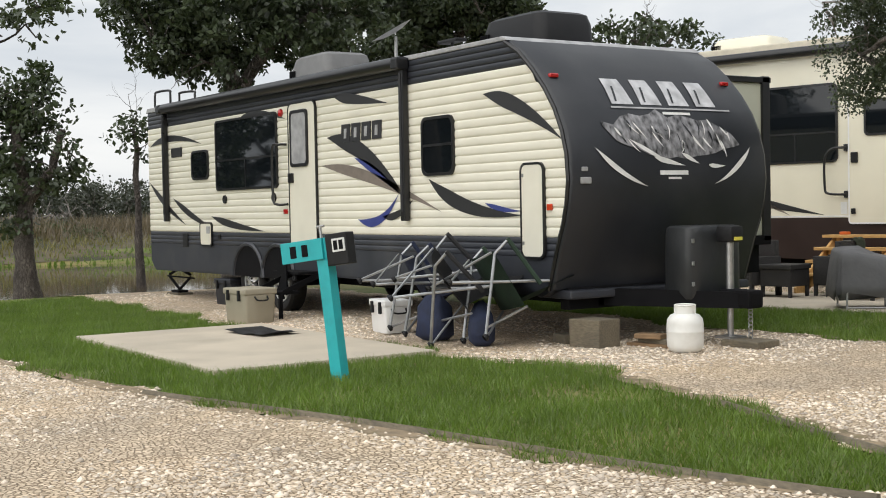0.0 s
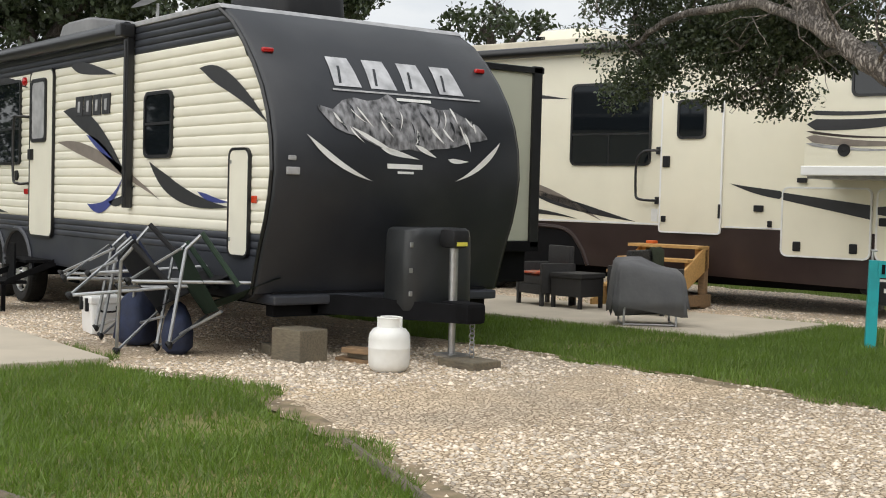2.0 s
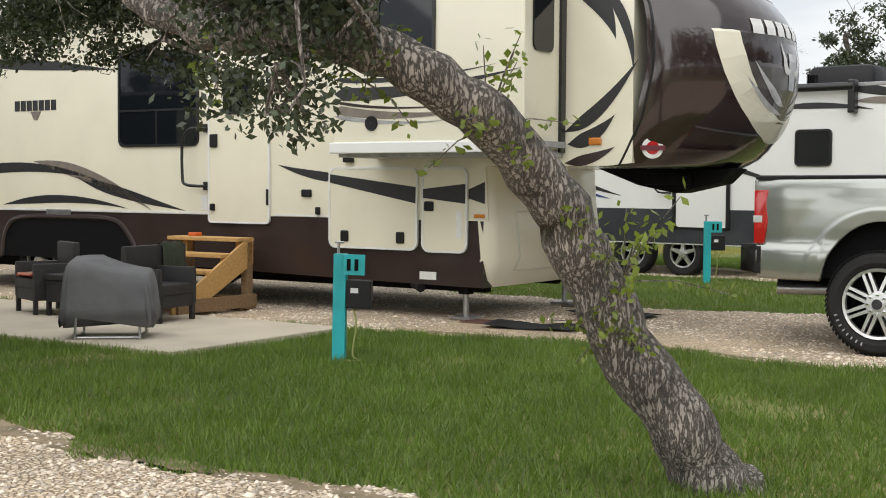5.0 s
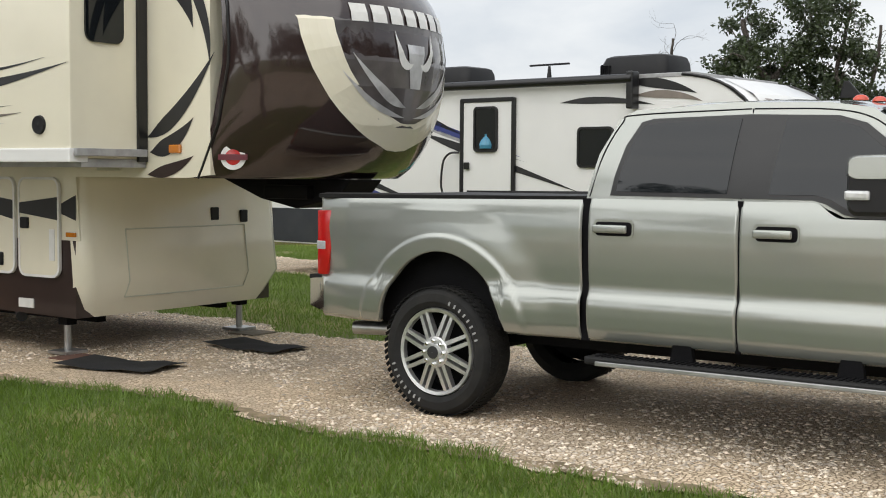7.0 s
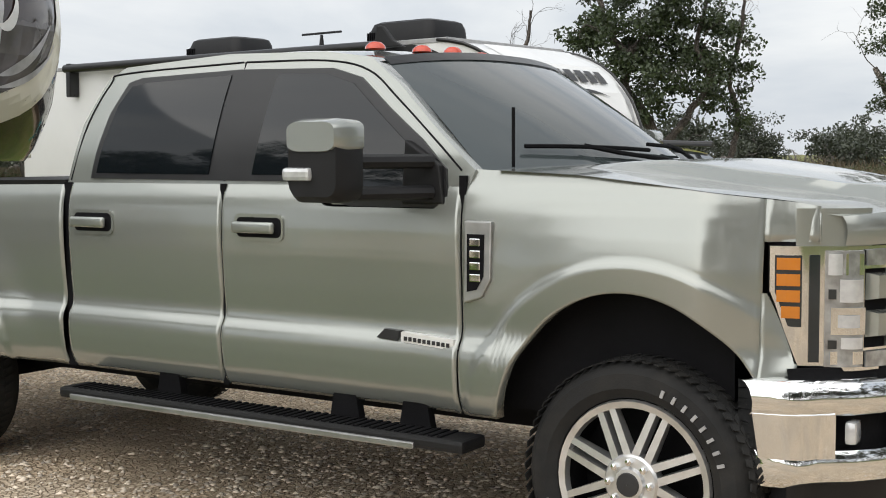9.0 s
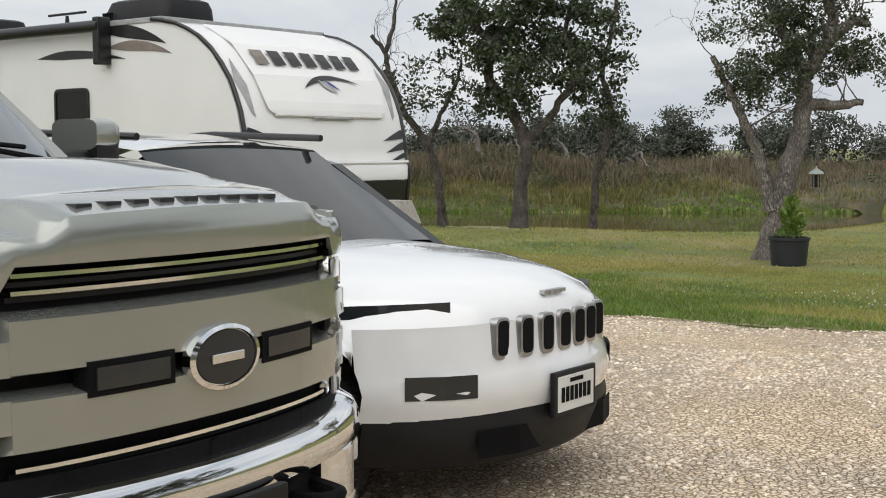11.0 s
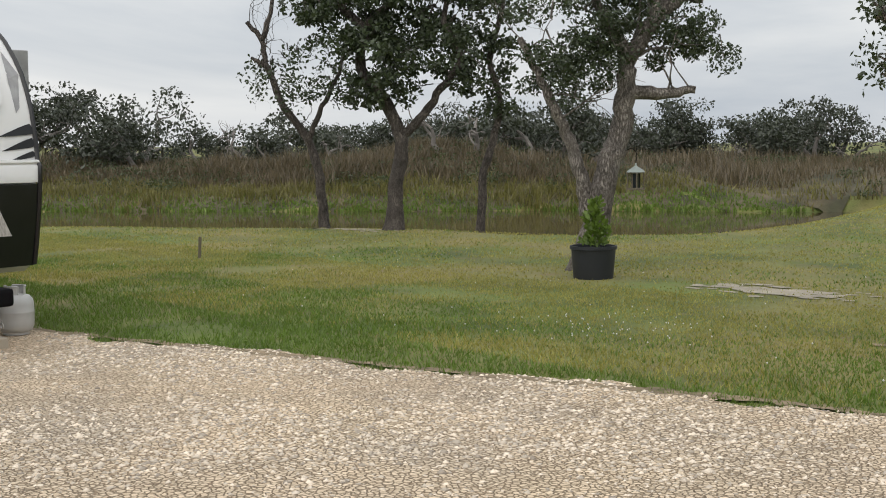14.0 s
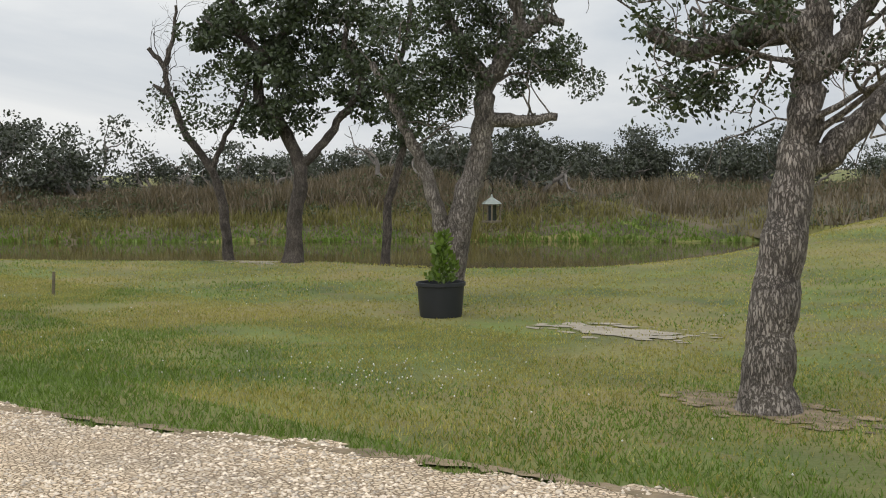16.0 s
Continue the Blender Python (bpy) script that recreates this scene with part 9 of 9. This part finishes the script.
def scatter_grass():
    rng = np.random.default_rng(31)

    def fill(poly, x0, x1, y0, y1, n, thin=0.0, wob=0.14):
        x, y = rng.uniform(x0, x1, n), rng.uniform(y0, y1, n)
        u, w = wobble(x, y, wob)
        k = inside(poly, u, w) & off_slab(x, y)
        if thin:
            p = np.array([noise.noise(Vector((a * 0.9, b * 0.9, 5))) for a, b in zip(x, y)])
            k &= p + rng.normal(0, 0.2, n) < thin
        return x[k], y[k]
    x1, y1 = fill(STRIP_A, -10, 6.3, -4.6, -0.6, 190000, 0.42)
    x2, y2 = fill(STRIP_B, -5, 8.2, 2.1, 8.8, 230000, 0.55)
    x3, y3 = fill(STRIP_C, -6, 5.4, 10.7, 16.9, 60000)
    x, y = np.concatenate([x1, x2, x3]), np.concatenate([y1, y2, y3])
    blades("grass", GRASSBLADE, "thick green grass between the lots", x, y, 0.068, 0.010, 41)
    xa, ya = fill(LAWN, -16, 13, 17.6, 24.5, 300000, 0.42)
    xb, yb = fill(LAWN, -16, 16, 24.5, 44, 170000, 0.35)
    k = np.array([water_depth(a, b) < -0.15 for a, b in zip(xb, yb)])
    xb, yb = xb[k], yb[k]
    dry = np.array([noise.noise(Vector((a * 0.3, b * 0.3, 12))) + 0.6 * noise.noise(Vector((a * 1.1, b * 1.1, 6))) for a, b in zip(np.concatenate([xa, xb]), np.concatenate([ya, yb]))])
    x, y = np.concatenate([xa, xb]), np.concatenate([ya, yb])
    hh = np.where(y < 21, 0.048, 0.032)
    ww = np.where(y < 24.5, 0.012, 0.022)
    d = (dry + rng.normal(0, 0.3, len(x)) > np.where(y > 22.0, -0.50, -0.1)) & (y > 20.2)
    blades("lawn_grass", GRASSBLADE, "short green lawn grass", x[~d], y[~d], hh[~d], ww[~d], 42)
    blades("dry_lawn_grass", LAWNDRY, "short yellowed lawn grass", x[d], y[d], hh[d] * 0.8, ww[d], 43)
    # clover heads
    n = 140
    cxs, cys = np.concatenate([rng.normal(6.1, 0.7, n // 2), rng.uniform(-4, 12, n // 2)]), np.concatenate([rng.normal(21.9, 0.5, n // 2), rng.uniform(20.5, 27, n // 2)])
    r = 0.009
    base = np.array([(1, 0, 0), (0, 1, 0), (-1, 0, 0), (0, -1, 0), (0, 0, 1), (0, 0, -1)], float) * r
    z = heights(cxs, cys) + 0.05
    v = (base[None] + np.stack([cxs, cys, z], 1)[:, None]).reshape(-1, 3)
    tri = np.array([(0, 1, 4), (1, 2, 4), (2, 3, 4), (3, 0, 4), (1, 0, 5), (2, 1, 5), (3, 2, 5), (0, 3, 5)])
    fast_mesh("clover_flowers", v, (tri[None] + 6 * np.arange(n)[:, None, None]).reshape(-1, 3), PALE, "scattered small white clover flowers in the lawn", "flowers")


scatter_stones()
scatter_grass()


def bare_patch(cx, cy, a, b, label, material):
    """Ragged flecks of bare soil that thin out towards the rim of the patch."""
    rng = np.random.default_rng(int(abs(cx * 100)))
    verts, faces = [], []
    for i in range(75):
        r = rng.random() ** 0.7
        t = rng.uniform(0, 6.28)
        x, y = cx + a * 1.25 * r * math.cos(t), cy + b * 1.3 * r * math.sin(t)
        s = rng.uniform(0.05, 0.20) * (1.25 - r)
        k = len(verts)
        for j in range(7):
            q = 2 * math.pi * j / 7
            w = s * rng.uniform(0.55, 1.25)
            u, v = x + 1.7 * w * math.cos(q), y + w * math.sin(q)
            verts.append((u, v, height(u, v) + 0.006 + 0.00008 * i))
        faces.append(tuple(range(k, k + 7)))
    tagged(mesh_part("soil", verts, faces, material), label, "soil", kind="structure")


SAND = mat("pale_sandy_soil", (0.36, 0.32, 0.25), 0.95, vary=0.2, scale=4, bump=0.5, bscale=30)
EARTH = mat("brown_bare_soil", (0.25, 0.19, 0.12), 0.95, vary=0.4, scale=7, bump=0.6, bscale=25, dirt=((0.13, 0.12, 0.05), 9, 0.8))
bare_patch(5.6, 25.3, 0.95, 0.5, "pale sandy bare patch in the lawn", SAND)
bare_patch(-6.6, 29.0, 1.8, 0.45, "pale sandy ground under the pond trees", SAND)
bare_patch(9.0, 22.75, 0.75, 0.35, "brown bare soil round the oak's foot", EARTH)
bare_patch(-5.4, -3.7, 1.6, 0.35, "brown bare soil beside the gravel", EARTH)


def soil_edge(line, width, seed):
    """A ragged strip of brown earth along the seam of grass and gravel."""
    rng = random.Random(seed)
    verts, faces = [], []
    pts = arc([(x, y, 0) for x, y in line], 14)
    for i, p in enumerate(pts):
        d = (pts[min(i + 1, len(pts) - 1)] - pts[max(i - 1, 0)]).normalized()
        n = Vector((-d.y, d.x, 0))
        a, b = width * rng.uniform(0.2, 1.0), width * rng.uniform(0.2, 1.0)
        for q in (p + n * a, p - n * b):
            verts.append((q.x, q.y, height(q.x, q.y) + 0.0165))
        if i:
            k = 2 * i
            faces.append((k - 2, k - 1, k + 1, k))
    tagged(mesh_part("soil", verts, faces, EARTH), "brown earth along the edge of the gravel", "soil", kind="structure")


soil_edge([(0.2, -0.95), (1.33, -0.78), (1.94, -0.88), (3.65, -1.22), (4.6, -1.47), (5.8, -2.0)], 0.16, 1)
soil_edge([(-0.2, 2.25), (2.06, 2.36), (3.58, 2.5), (4.67, 2.75), (5.77, 3.02), (6.8, 3.6)], 0.11, 2)
soil_edge([(-3.4, -4.25), (-2.47, -4.3), (0.48, -3.9), (3.16, -3.32), (5.44, -2.62)], 0.12, 3)
soil_edge([(2.3, 18.45), (4.63, 18.97), (6.63, 19.5), (8.5, 20.05), (9.8, 20.3), (13, 21.0)], 0.10, 4)
soil_edge([(0.9, 7.42), (1.72, 7.64), (3.14, 8.12), (4.5, 8.14), (5.4, 8.32), (7.13, 8.64)], 0.12, 5)
